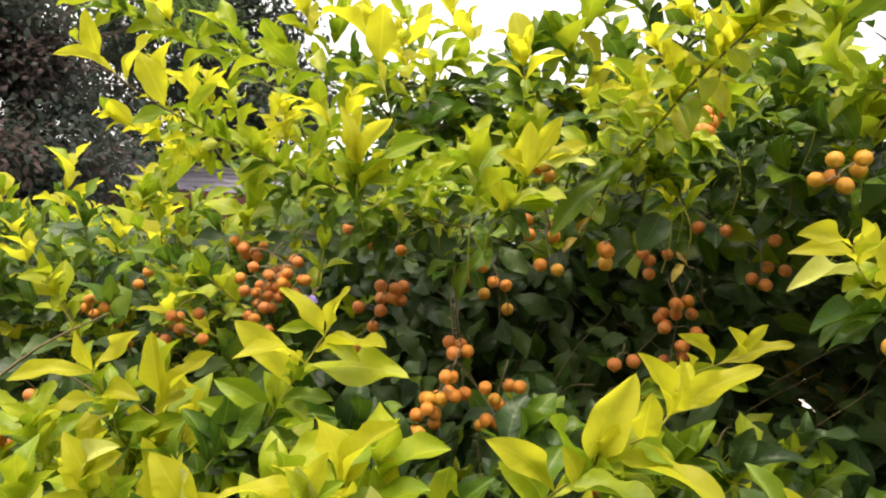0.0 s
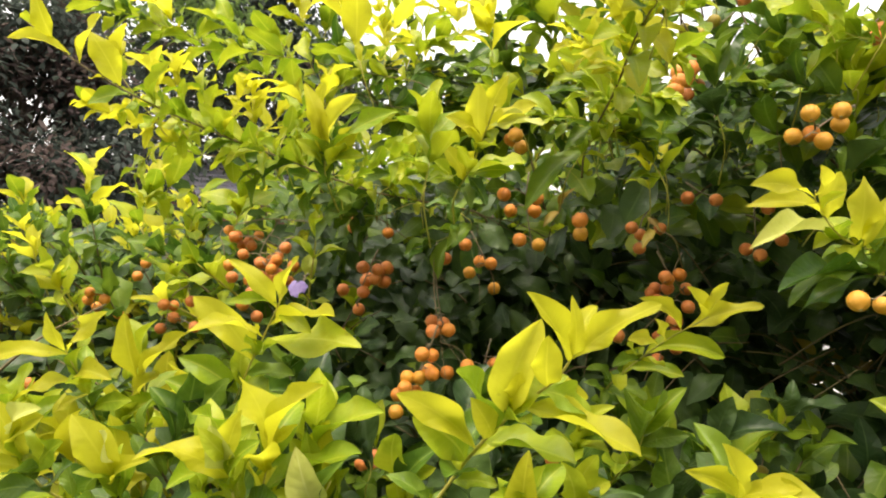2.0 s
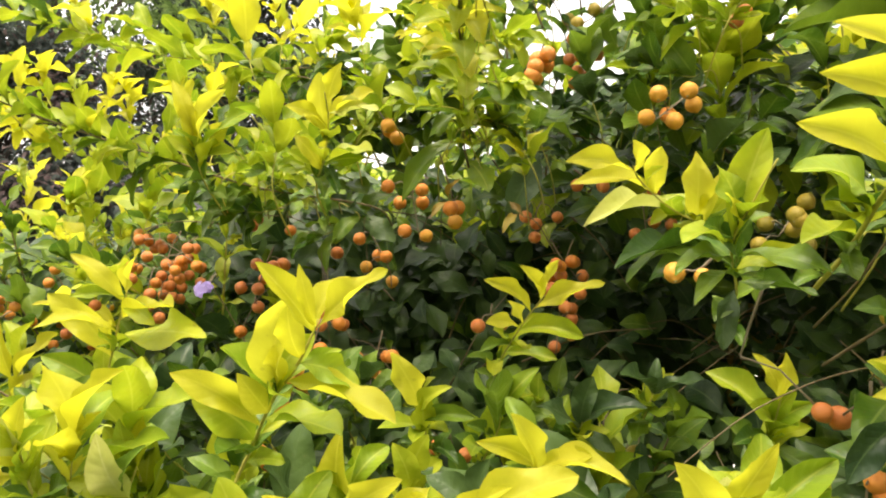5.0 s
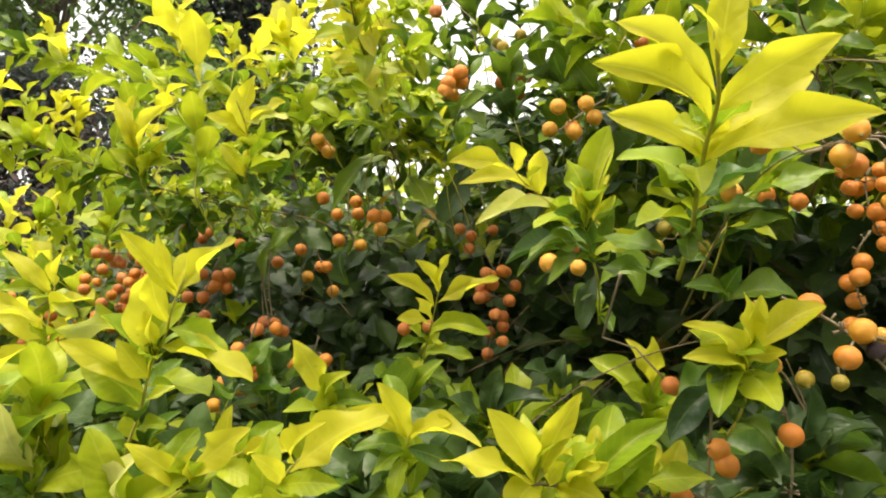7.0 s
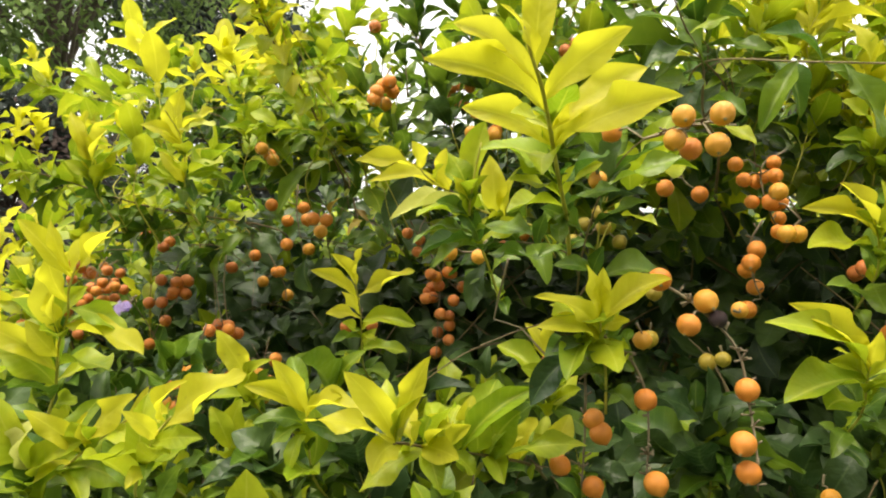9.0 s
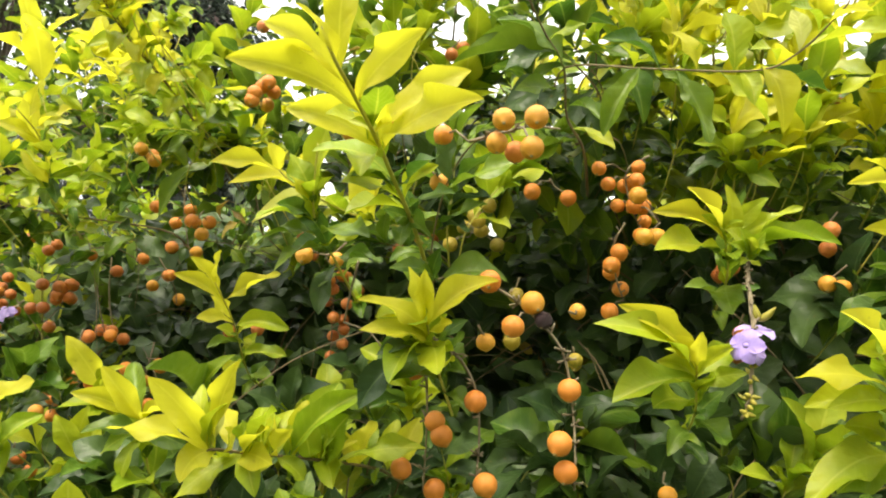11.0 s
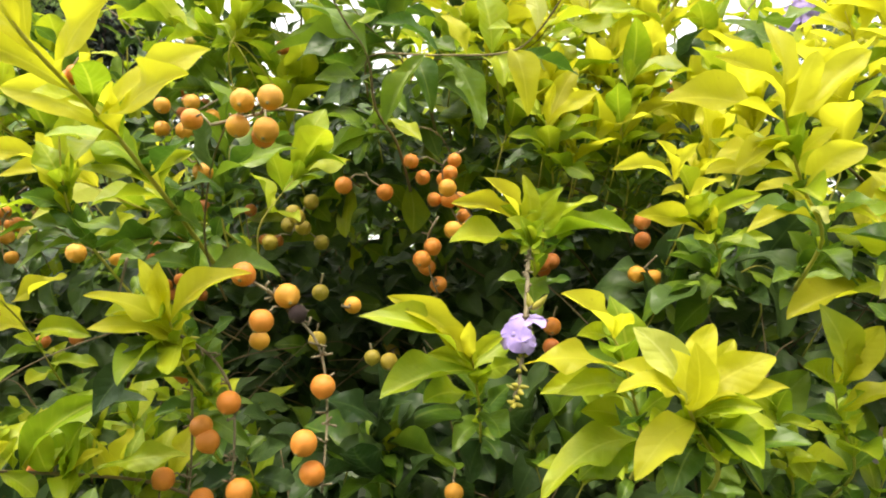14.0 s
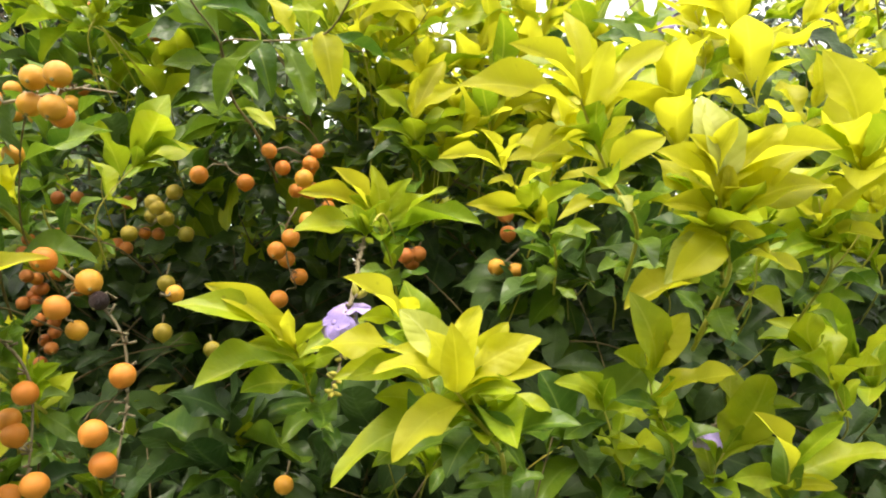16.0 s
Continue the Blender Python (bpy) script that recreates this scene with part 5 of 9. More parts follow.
s = stem(right_shrub, [(0.495, 0.341, 1.339), (0.487, 0.328, 1.364), (0.483, 0.327, 1.379)], 0.0015)
leaf(s, (0.486, 0.328, 1.366), (0.495, 0.320, 1.349), 0.60, "lime", 30)
leaf(s, (0.485, 0.328, 1.371), (0.461, 0.314, 1.389), 0.50, "lime")
leaf(s, (0.484, 0.327, 1.375), (0.485, 0.314, 1.390), 0.50, "lime")
leaf(s, (0.485, 0.328, 1.369), (0.463, 0.316, 1.365), 0.40, "green")
leaf(s, (0.484, 0.327, 1.374), (0.496, 0.315, 1.373), 0.40, "lime")
leaf(s, (0.483, 0.327, 1.377), (0.471, 0.314, 1.393), 0.40, "lime")

s = stem(right_shrub, [(0.564, 0.361, 1.434), (0.536, 0.352, 1.429), (0.525, 0.352, 1.427)], 0.0015, True)
leaf(s, (0.549, 0.356, 1.431), (0.504, 0.348, 1.419), 0.42, "gold", 40)
leaf(s, (0.543, 0.354, 1.430), (0.516, 0.353, 1.444), 0.36, "green", 60)
leaf(s, (0.549, 0.356, 1.431), (0.528, 0.355, 1.446), 0.34, "green", 60)

s = stem(right_shrub, [(0.492, 0.290, 1.451), (0.475, 0.268, 1.468), (0.465, 0.255, 1.484), (0.461, 0.249, 1.492)], 0.0020)
leaf(s, (0.463, 0.252, 1.488), (0.418, 0.242, 1.496), 0.32, "gold", 45)
leaf(s, (0.462, 0.250, 1.490), (0.457, 0.247, 1.524), 0.27, "gold", 20)
leaf(s, (0.463, 0.251, 1.489), (0.436, 0.238, 1.509), 0.34, "gold")
leaf(s, (0.464, 0.253, 1.487), (0.470, 0.240, 1.509), 0.50, "gold", 20)
leaf(s, (0.464, 0.253, 1.486), (0.494, 0.250, 1.512), 0.32, "gold", 25)
leaf(s, (0.467, 0.258, 1.480), (0.431, 0.249, 1.474), 0.30, "gold", 60)
leaf(s, (0.473, 0.265, 1.472), (0.435, 0.255, 1.473), 0.34, "gold", 50)
leaf(s, (0.475, 0.268, 1.468), (0.493, 0.257, 1.480), 0.60, "gold", 30)
leaf(s, (0.470, 0.261, 1.477), (0.478, 0.248, 1.485), 0.50, "gold")
leaf(s, (0.466, 0.256, 1.482), (0.442, 0.246, 1.471), 0.40, "gold")
leaf(s, (0.482, 0.278, 1.461), (0.457, 0.265, 1.468), 0.40, "gold")
leaf(s, (0.480, 0.275, 1.463), (0.480, 0.264, 1.454), 0.40, "pale")
leaf(s, (0.486, 0.282, 1.457), (0.501, 0.263, 1.452), 0.34, "gold", 60)
leaf(s, (0.487, 0.283, 1.456), (0.456, 0.274, 1.455), 0.36, "gold", 60)

s = stem(right_shrub, [(0.467, 0.330, 1.449), (0.452, 0.317, 1.468), (0.440, 0.307, 1.482)], 0.0015)
leaf(s, (0.442, 0.309, 1.480), (0.414, 0.297, 1.485), 0.27, "gold")
leaf(s, (0.441, 0.308, 1.481), (0.432, 0.295, 1.495), 0.32, "gold")
leaf(s, (0.442, 0.309, 1.480), (0.449, 0.296, 1.493), 0.36, "gold")
leaf(s, (0.448, 0.314, 1.473), (0.461, 0.301, 1.479), 0.40, "gold")
leaf(s, (0.461, 0.325, 1.457), (0.426, 0.312, 1.467), 0.27, "gold")
leaf(s, (0.458, 0.322, 1.461), (0.478, 0.308, 1.473), 0.36, "lime")
leaf(s, (0.459, 0.323, 1.459), (0.459, 0.310, 1.469), 0.40, "gold")
leaf(s, (0.463, 0.327, 1.454), (0.484, 0.314, 1.454), 0.36, "lime")
leaf(s, (0.449, 0.314, 1.472), (0.435, 0.302, 1.474), 0.40, "gold")

s = stem(right_shrub, [(0.512, 0.264, 1.423), (0.505, 0.250, 1.442), (0.500, 0.240, 1.458), (0.498, 0.237, 1.466)], 0.0019)
leaf(s, (0.504, 0.248, 1.446), (0.483, 0.247, 1.472), 0.40, "gold", 30)
leaf(s, (0.498, 0.238, 1.464), (0.498, 0.235, 1.488), 0.56, "pale", 15)
leaf(s, (0.500, 0.241, 1.457), (0.539, 0.228, 1.468), 0.32, "gold", 45)
leaf(s, (0.504, 0.249, 1.444), (0.483, 0.242, 1.427), 0.42, "pale", 30)
leaf(s, (0.503, 0.247, 1.448), (0.540, 0.234, 1.456), 0.36, "gold", 60)
leaf(s, (0.499, 0.239, 1.460), (0.504, 0.225, 1.477), 0.36, "gold")
leaf(s, (0.501, 0.242, 1.455), (0.485, 0.231, 1.461), 0.42, "gold")
leaf(s, (0.501, 0.244, 1.453), (0.509, 0.231, 1.456), 0.42, "gold")
leaf(s, (0.504, 0.248, 1.446), (0.516, 0.236, 1.435), 0.36, "gold")
leaf(s, (0.500, 0.240, 1.458), (0.489, 0.227, 1.473), 0.40, "gold")
leaf(s, (0.506, 0.253, 1.439), (0.488, 0.242, 1.440), 0.40, "gold")

s = stem(right_shrub, [(0.577, 0.299, 1.431), (0.568, 0.288, 1.446), (0.564, 0.282, 1.459)], 0.0015)
leaf(s, (0.566, 0.285, 1.453), (0.565, 0.272, 1.462), 0.60, "gold")
leaf(s, (0.567, 0.286, 1.451), (0.585, 0.271, 1.466), 0.50, "gold")
leaf(s, (0.567, 0.287, 1.449), (0.548, 0.275, 1.457), 0.40, "gold")
leaf(s, (0.569, 0.290, 1.444), (0.586, 0.277, 1.442), 0.45, "gold")
leaf(s, (0.572, 0.293, 1.440), (0.546, 0.283, 1.438), 0.40, "lime")

s = stem(right_shrub, [(0.557, 0.321, 1.322), (0.555, 0.309, 1.341), (0.554, 0.303, 1.352)], 0.0015)
leaf(s, (0.555, 0.306, 1.347), (0.536, 0.293, 1.375), 0.30, "gold")
leaf(s, (0.555, 0.305, 1.349), (0.570, 0.289, 1.370), 0.28, "lime")
leaf(s, (0.555, 0.308, 1.344), (0.592, 0.294, 1.356), 0.46, "lime", 50)
leaf(s, (0.555, 0.309, 1.341), (0.527, 0.298, 1.348), 0.36, "lime")
leaf(s, (0.556, 0.311, 1.339), (0.569, 0.297, 1.343), 0.45, "gold")

s = stem(right_shrub, [(0.510, 0.254, 1.428), (0.507, 0.247, 1.439), (0.503, 0.240, 1.451), (0.500, 0.235, 1.459)], 0.0020)
leaf(s, (0.502, 0.238, 1.455), (0.498, 0.233, 1.485), 0.50, "pale", 12)
leaf(s, (0.503, 0.239, 1.453), (0.480, 0.232, 1.469), 0.46, "gold", 20)
leaf(s, (0.503, 0.240, 1.450), (0.489, 0.233, 1.472), 0.42, "gold", 20)
leaf(s, (0.505, 0.240, 1.451), (0.534, 0.233, 1.470), 0.36, "gold", 25)
leaf(s, (0.506, 0.244, 1.445), (0.535, 0.232, 1.457), 0.42, "gold", 35)
leaf(s, (0.505, 0.245, 1.442), (0.484, 0.237, 1.428), 0.55, "gold", 15)
leaf(s, (0.505, 0.244, 1.445), (0.483, 0.237, 1.453), 0.42, "gold", 30)
leaf(s, (0.502, 0.237, 1.457), (0.523, 0.231, 1.476), 0.42, "gold", 20)
leaf(s, (0.507, 0.248, 1.438), (0.527, 0.237, 1.428), 0.36, "gold", 40)
leaf(s, (0.504, 0.243, 1.446), (0.510, 0.235, 1.462), 0.46, "gold", 20)
leaf(s, (0.503, 0.240, 1.452), (0.504, 0.233, 1.465), 0.42, "gold", 20)
leaf(s, (0.507, 0.247, 1.439), (0.490, 0.239, 1.445), 0.50, "gold", 35)
leaf(s, (0.508, 0.249, 1.436), (0.515, 0.239, 1.439), 0.46, "gold", 30)

shoot(right_shrub, [(0.613, 0.354, 1.354), (0.602, 0.343, 1.375), (0.595, 0.342, 1.389)], 4, 0.035, "lime", 61, 0.0015, 0.20)
shoot(right_shrub, [(0.590, 0.516, 1.569), (0.614, 0.465, 1.564), (0.635, 0.442, 1.575), (0.675, 0.417, 1.604)], 7, 0.034, "gold", 62, 0.0015, 0.20, True)
shoot(right_shrub, [(0.781, 0.585, 1.564), (0.792, 0.582, 1.583), (0.808, 0.579, 1.607)], 4, 0.045, "gold", 63, 0.0015, 0.20)
shoot(right_shrub, [(0.784, 0.538, 1.519), (0.776, 0.536, 1.546), (0.759, 0.536, 1.565)], 4, 0.045, "gold", 64, 0.0015, 0.20)
shoot(right_shrub, [(0.467, 0.551, 1.606), (0.477, 0.549, 1.619), (0.482, 0.547, 1.642)], 4, 0.030, "gold", 65, 0.0015, 0.20)
s = stem(middle_shrub, [(0.334, 0.451, 1.574), (0.317, 0.449, 1.597), (0.300, 0.447, 1.616), (0.283, 0.445, 1.638)], 0.0018, True)
leaf(s, (0.317, 0.449, 1.597), (0.240, 0.429, 1.596), 0.20, "green", 60)
leaf(s, (0.307, 0.448, 1.608), (0.252, 0.438, 1.610), 0.28, "green", 55)
leaf(s, (0.323, 0.449, 1.589), (0.262, 0.433, 1.554), 0.30, "dark", 40)
leaf(s, (0.331, 0.450, 1.578), (0.314, 0.433, 1.548), 0.36, "dark", 40)
leaf(s, (0.303, 0.447, 1.612), (0.344, 0.436, 1.616), 0.36, "green", 60)
leaf(s, (0.314, 0.448, 1.601), (0.364, 0.439, 1.591), 0.34, "green", 60)
leaf(s, (0.297, 0.447, 1.620), (0.317, 0.433, 1.634), 0.40, "lime")
leaf(s, (0.294, 0.446, 1.624), (0.267, 0.434, 1.629), 0.40, "lime")
leaf(s, (0.331, 0.450, 1.578), (0.367, 0.438, 1.576), 0.34, "green")
leaf(s, (0.334, 0.451, 1.574), (0.363, 0.440, 1.559), 0.36, "green")
leaf(s, (0.320, 0.449, 1.593), (0.286, 0.439, 1.580), 0.30, "green")

s = stem(right_shrub, [(0.334, 0.468, 1.598), (0.387, 0.468, 1.598), (0.410, 0.462, 1.606), (0.429, 0.454, 1.629)], 0.0011, True)
leaf(s, (0.387, 0.468, 1.598), (0.410, 0.457, 1.581), 0.50, "lime")
leaf(s, (0.410, 0.462, 1.606), (0.476, 0.440, 1.613), 0.36, "lime", 50)
leaf(s, (0.416, 0.459, 1.613), (0.387, 0.447, 1.623), 0.50, "gold")
leaf(s, (0.421, 0.457, 1.619), (0.402, 0.444, 1.636), 0.40, "lime")
leaf(s, (0.398, 0.465, 1.602), (0.402, 0.451, 1.617), 0.40, "pale")
leaf(s, (0.424, 0.456, 1.623), (0.445, 0.443, 1.634), 0.40, "gold")
leaf(s, (0.372, 0.468, 1.598), (0.357, 0.455, 1.609), 0.40, "lime")
leaf(s, (0.390, 0.467, 1.599), (0.380, 0.453, 1.615), 0.50, "gold")
leaf(s, (0.364, 0.468, 1.598), (0.371, 0.458, 1.576), 0.40, "green")
leaf(s, (0.357, 0.468, 1.598), (0.335, 0.455, 1.610), 0.40, "green")

shoot(right_shrub, [(0.380, 0.475, 1.523), (0.389, 0.472, 1.552), (0.394, 0.470, 1.579)], 5, 0.038, "lime", 71, 0.0015, 0.20)
shoot(right_shrub, [(0.409, 0.465, 1.523), (0.414, 0.462, 1.549), (0.421, 0.460, 1.574)], 5, 0.040, "lime", 72, 0.0015, 0.20)
shoot(right_shrub, [(0.434, 0.454, 1.527), (0.442, 0.451, 1.555), (0.454, 0.448, 1.591)], 6, 0.034, "gold", 73, 0.0015, 0.20)
shoot(right_shrub, [(0.453, 0.444, 1.520), (0.457, 0.442, 1.541), (0.462, 0.440, 1.566)], 4, 0.040, "lime", 74, 0.0015, 0.20)
shoot(right_shrub, [(0.486, 0.473, 1.529), (0.498, 0.471, 1.548), (0.510, 0.469, 1.566)], 4, 0.040, "gold", 75, 0.0015, 0.20)
shoot(middle_shrub, [(0.341, 0.434, 1.540), (0.317, 0.433, 1.544), (0.286, 0.435, 1.536)], 4, 0.040, "green", 76, 0.0015, 0.20, True)
shoot(middle_shrub, [(0.245, 0.321, 1.473), (0.248, 0.319, 1.490), (0.250, 0.317, 1.507)], 5, 0.032, "green", 77, 0.0015, 0.20)
shoot(middle_shrub, [(0.250, 0.361, 1.475), (0.264, 0.359, 1.494), (0.273, 0.358, 1.502)], 4, 0.034, "lime", 78, 0.0015, 0.20)
shoot(middle_shrub, [(0.174, 0.527, 1.638), (0.192, 0.525, 1.654), (0.214, 0.522, 1.679)], 4, 0.050, "green", 79, 0.0015, 0.20)
shoot(middle_shrub, [(0.114, 0.556, 1.652), (0.110, 0.554, 1.670), (0.107, 0.552, 1.698)], 4, 0.045, "green", 80, 0.0015, 0.20)
shoot(middle_shrub, [(-0.031, 0.371, 1.506), (-0.028, 0.370, 1.530), (-0.029, 0.368, 1.544)], 5, 0.028, "lime", 83, 0.0015, 0.20)
shoot(middle_shrub, [(0.212, 0.439, 1.599), (0.220, 0.439, 1.617), (0.224, 0.438, 1.639)], 5, 0.037, "lime", 88, 0.0015, 0.20)
shoot(right_shrub, [(0.333, 0.433, 1.574), (0.313, 0.427, 1.605), (0.303, 0.423, 1.633)], 6, 0.037, "green", 89, 0.0015, 0.20, True)
shoot(right_shrub, [(0.354, 0.466, 1.599), (0.361, 0.466, 1.617), (0.372, 0.466, 1.635)], 5, 0.037, "lime", 90, 0.0015, 0.20)
shoot(middle_shrub, [(0.151, 0.575, 1.676), (0.142, 0.572, 1.690), (0.137, 0.569, 1.715)], 5, 0.037, "green", 91, 0.0015, 0.20)
shoot(left_shrub, [(-0.440, 0.736, 1.481), (-0.436, 0.734, 1.516), (-0.432, 0.733, 1.537)], 4, 0.045, "gold", 97, 0.0015, 0.20)
shoot(left_shrub, [(-0.266, 0.615, 1.480), (-0.260, 0.614, 1.503), (-0.254, 0.614, 1.526)], 4, 0.050, "lime", 98, 0.0015, 0.20)
shoot(middle_shrub, [(-0.105, 0.457, 1.520), (-0.090, 0.475, 1.534), (-0.069, 0.468, 1.542)], 5, 0.030, "lime", 113, 0.0015, 0.20)
shoot(middle_shrub, [(-0.090, 0.495, 1.518), (-0.074, 0.498, 1.529), (-0.055, 0.501, 1.558)], 6, 0.030, "lime", 114, 0.0015, 0.20)
shoot(left_shrub, [(-0.069, 0.518, 1.513), (-0.091, 0.505, 1.503), (-0.113, 0.491, 1.502)], 5, 0.030, "green", 115, 0.0015, 0.20)
shoot(middle_shrub, [(-0.043, 0.523, 1.510), (-0.025, 0.515, 1.498), (-0.048, 0.501, 1.485)], 4, 0.033, "green", 116, 0.0015, 0.20)
shoot(middle_shrub, [(0.193, 0.540, 1.546), (0.186, 0.540, 1.599), (0.196, 0.542, 1.657), (0.202, 0.543, 1.690)], 8, 0.045, "lime", 123, 0.0015, 0.20, True)
shoot(middle_shrub, [(0.172, 0.588, 1.586), (0.175, 0.589, 1.617), (0.160, 0.587, 1.648)], 5, 0.042, "green", 124, 0.0015, 0.20)
shoot(middle_shrub, [(0.212, 0.463, 1.584), (0.198, 0.460, 1.580), (0.177, 0.457, 1.586)], 5, 0.033, "green", 126, 0.0015, 0.20)
shoot(middle_shrub, [(0.221, 0.444, 1.604), (0.201, 0.441, 1.610), (0.178, 0.437, 1.618)], 5, 0.034, "lime", 127, 0.0015, 0.20)
shoot(right_shrub, [(0.372, 0.510, 1.581), (0.382, 0.507, 1.613), (0.387, 0.504, 1.641)], 5, 0.040, "lime", 131, 0.0015, 0.20)
shoot(right_shrub, [(0.459, 0.527, 1.604), (0.464, 0.524, 1.634), (0.474, 0.521, 1.659)], 4, 0.040, "lime", 132, 0.0015, 0.20)
shoot(right_shrub, [(0.422, 0.436, 1.502), (0.426, 0.435, 1.519), (0.437, 0.433, 1.532)], 4, 0.036, "gold", 133, 0.0015, 0.20)
shoot(right_shrub, [(0.516, 0.434, 1.515), (0.524, 0.432, 1.535), (0.518, 0.430, 1.556)], 5, 0.042, "lime", 134, 0.0015, 0.20)
shoot(right_shrub, [(0.571, 0.390, 1.544), (0.575, 0.389, 1.563), (0.570, 0.387, 1.585)], 5, 0.034, "gold", 135, 0.0015, 0.20)
shoot(right_shrub, [(0.586, 0.371, 1.540), (0.587, 0.369, 1.557), (0.582, 0.367, 1.578)], 5, 0.034, "gold", 136, 0.0015, 0.20)
shoot(right_shrub, [(0.586, 0.354, 1.499), (0.581, 0.352, 1.519), (0.576, 0.351, 1.536)], 4, 0.034, "gold", 137, 0.0015, 0.20)
shoot(right_shrub, [(0.625, 0.400, 1.495), (0.633, 0.398, 1.517), (0.644, 0.395, 1.536)], 5, 0.034, "gold", 138, 0.0015, 0.20)
shoot(right_shrub, [(0.636, 0.364, 1.450), (0.643, 0.361, 1.470), (0.650, 0.359, 1.488)], 5, 0.034, "gold", 139, 0.0015, 0.20)
shoot(right_shrub, [(0.400, 0.505, 1.609), (0.409, 0.503, 1.629), (0.426, 0.500, 1.648)], 5, 0.045, "gold", 140, 0.0015, 0.20)
shoot(right_shrub, [(0.360, 0.506, 1.627), (0.369, 0.504, 1.643), (0.382, 0.501, 1.663)], 4, 0.045, "gold", 141, 0.0015, 0.20)
shoot(left_shrub, [(-0.207, 0.371, 1.568), (-0.211, 0.370, 1.576), (-0.212, 0.370, 1.584)], 3, 0.020, "gold", 400, 0.0012, 0.25)
shoot(left_shrub, [(-0.198, 0.390, 1.563), (-0.204, 0.394, 1.572), (-0.208, 0.399, 1.582)], 4, 0.021, "gold", 401, 0.0012, 0.25)
shoot(left_shrub, [(-0.190, 0.406, 1.561), (-0.200, 0.411, 1.574), (-0.206, 0.416, 1.589)], 5, 0.021, "gold", 402, 0.0012, 0.25)
shoot(left_shrub, [(-0.181, 0.420, 1.558), (-0.190, 0.429, 1.570), (-0.197, 0.438, 1.582)], 4, 0.022, "lime", 403, 0.0012, 0.25)
shoot(left_shrub, [(-0.172, 0.430, 1.552), (-0.171, 0.430, 1.566), (-0.167, 0.431, 1.579)], 4, 0.019, "gold", 404, 0.0012, 0.25)
shoot(left_shrub, [(-0.159, 0.445, 1.546), (-0.164, 0.444, 1.561), (-0.165, 0.444, 1.576)], 5, 0.019, "gold", 405, 0.0012, 0.25)
shoot(left_shrub, [(-0.150, 0.456, 1.543), (-0.150, 0.463, 1.555), (-0.146, 0.472, 1.569)], 4, 0.023, "lime", 406, 0.0012, 0.25)
shoot(left_shrub, [(-0.137, 0.469, 1.536), (-0.146, 0.478, 1.547), (-0.152, 0.488, 1.558)], 4, 0.024, "lime", 407, 0.0012, 0.25)
shoot(middle_shrub, [(-0.125, 0.481, 1.533), (-0.130, 0.496, 1.548), (-0.131, 0.511, 1.565)], 4, 0.025, "green", 408, 0.0012, 0.25)
shoot(middle_shrub, [(-0.107, 0.503, 1.527), (-0.107, 0.513, 1.547), (-0.103, 0.524, 1.568)], 5, 0.026, "lime", 409, 0.0012, 0.25)
shoot(middle_shrub, [(-0.089, 0.523, 1.522), (-0.086, 0.539, 1.541), (-0.080, 0.555, 1.561)], 5, 0.028, "lime", 410, 0.0012, 0.25)
shoot(middle_shrub, [(-0.068, 0.536, 1.518), (-0.063, 0.547, 1.535), (-0.054, 0.558, 1.552)], 5, 0.028, "green", 411, 0.0012, 0.25)
shoot(left_shrub, [(-0.186, 0.417, 1.558), (-0.201, 0.425, 1.553), (-0.214, 0.434, 1.548)], 4, 0.019, "lime", 412, 0.0012, 0.25)
shoot(left_shrub, [(-0.164, 0.440, 1.548), (-0.178, 0.448, 1.543), (-0.190, 0.457, 1.539)], 4, 0.020, "lime", 413, 0.0012, 0.25)
shoot(left_shrub, [(-0.143, 0.463, 1.539), (-0.156, 0.461, 1.534), (-0.166, 0.460, 1.529)], 4, 0.024, "green", 414, 0.0012, 0.25)
shoot(middle_shrub, [(-0.117, 0.490, 1.530), (-0.130, 0.488, 1.526), (-0.141, 0.487, 1.522)], 4, 0.028, "green", 415, 0.0012, 0.25)
shoot(middle_shrub, [(-0.100, 0.512, 1.526), (-0.106, 0.506, 1.515), (-0.109, 0.501, 1.505)], 4, 0.030, "green", 416, 0.0012, 0.25)
shoot(left_shrub, [(-0.194, 0.395, 1.561), (-0.207, 0.404, 1.556), (-0.217, 0.412, 1.551)], 3, 0.018, "gold", 417, 0.0012, 0.25)
shoot(left_shrub, [(-0.204, 0.379, 1.566), (-0.220, 0.392, 1.563), (-0.234, 0.405, 1.560)], 3, 0.018, "gold", 418, 0.0012, 0.25)
shoot(left_shrub, [(-0.203, 0.480, 1.539), (-0.232, 0.476, 1.545), (-0.256, 0.463, 1.555), (-0.273, 0.451, 1.565), (-0.287, 0.445, 1.573)], 9, 0.021, "gold", 430, 0.0013, 0.15, True)
shoot(left_shrub, [(-0.244, 0.465, 1.550), (-0.255, 0.463, 1.539), (-0.261, 0.462, 1.530)], 3, 0.020, "lime", 431, 0.0011, 0.20)
shoot(left_shrub, [(-0.134, 0.498, 1.565), (-0.148, 0.497, 1.580), (-0.158, 0.496, 1.592)], 3, 0.026, "gold", 432, 0.0011, 0.55)
shoot(left_shrub, [(-0.145, 0.507, 1.571), (-0.141, 0.508, 1.587), (-0.138, 0.508, 1.602)], 2, 0.026, "gold", 433, 0.0011, 0.60)
shoot(left_shrub, [(-0.252, 0.777, 1.641), (-0.317, 0.779, 1.679), (-0.369, 0.783, 1.705), (-0.435, 0.796, 1.732), (-0.506, 0.808, 1.758), (-0.580, 0.819, 1.781)], 11, 0.046, "lime", 434, 0.0018, 0.10, True)
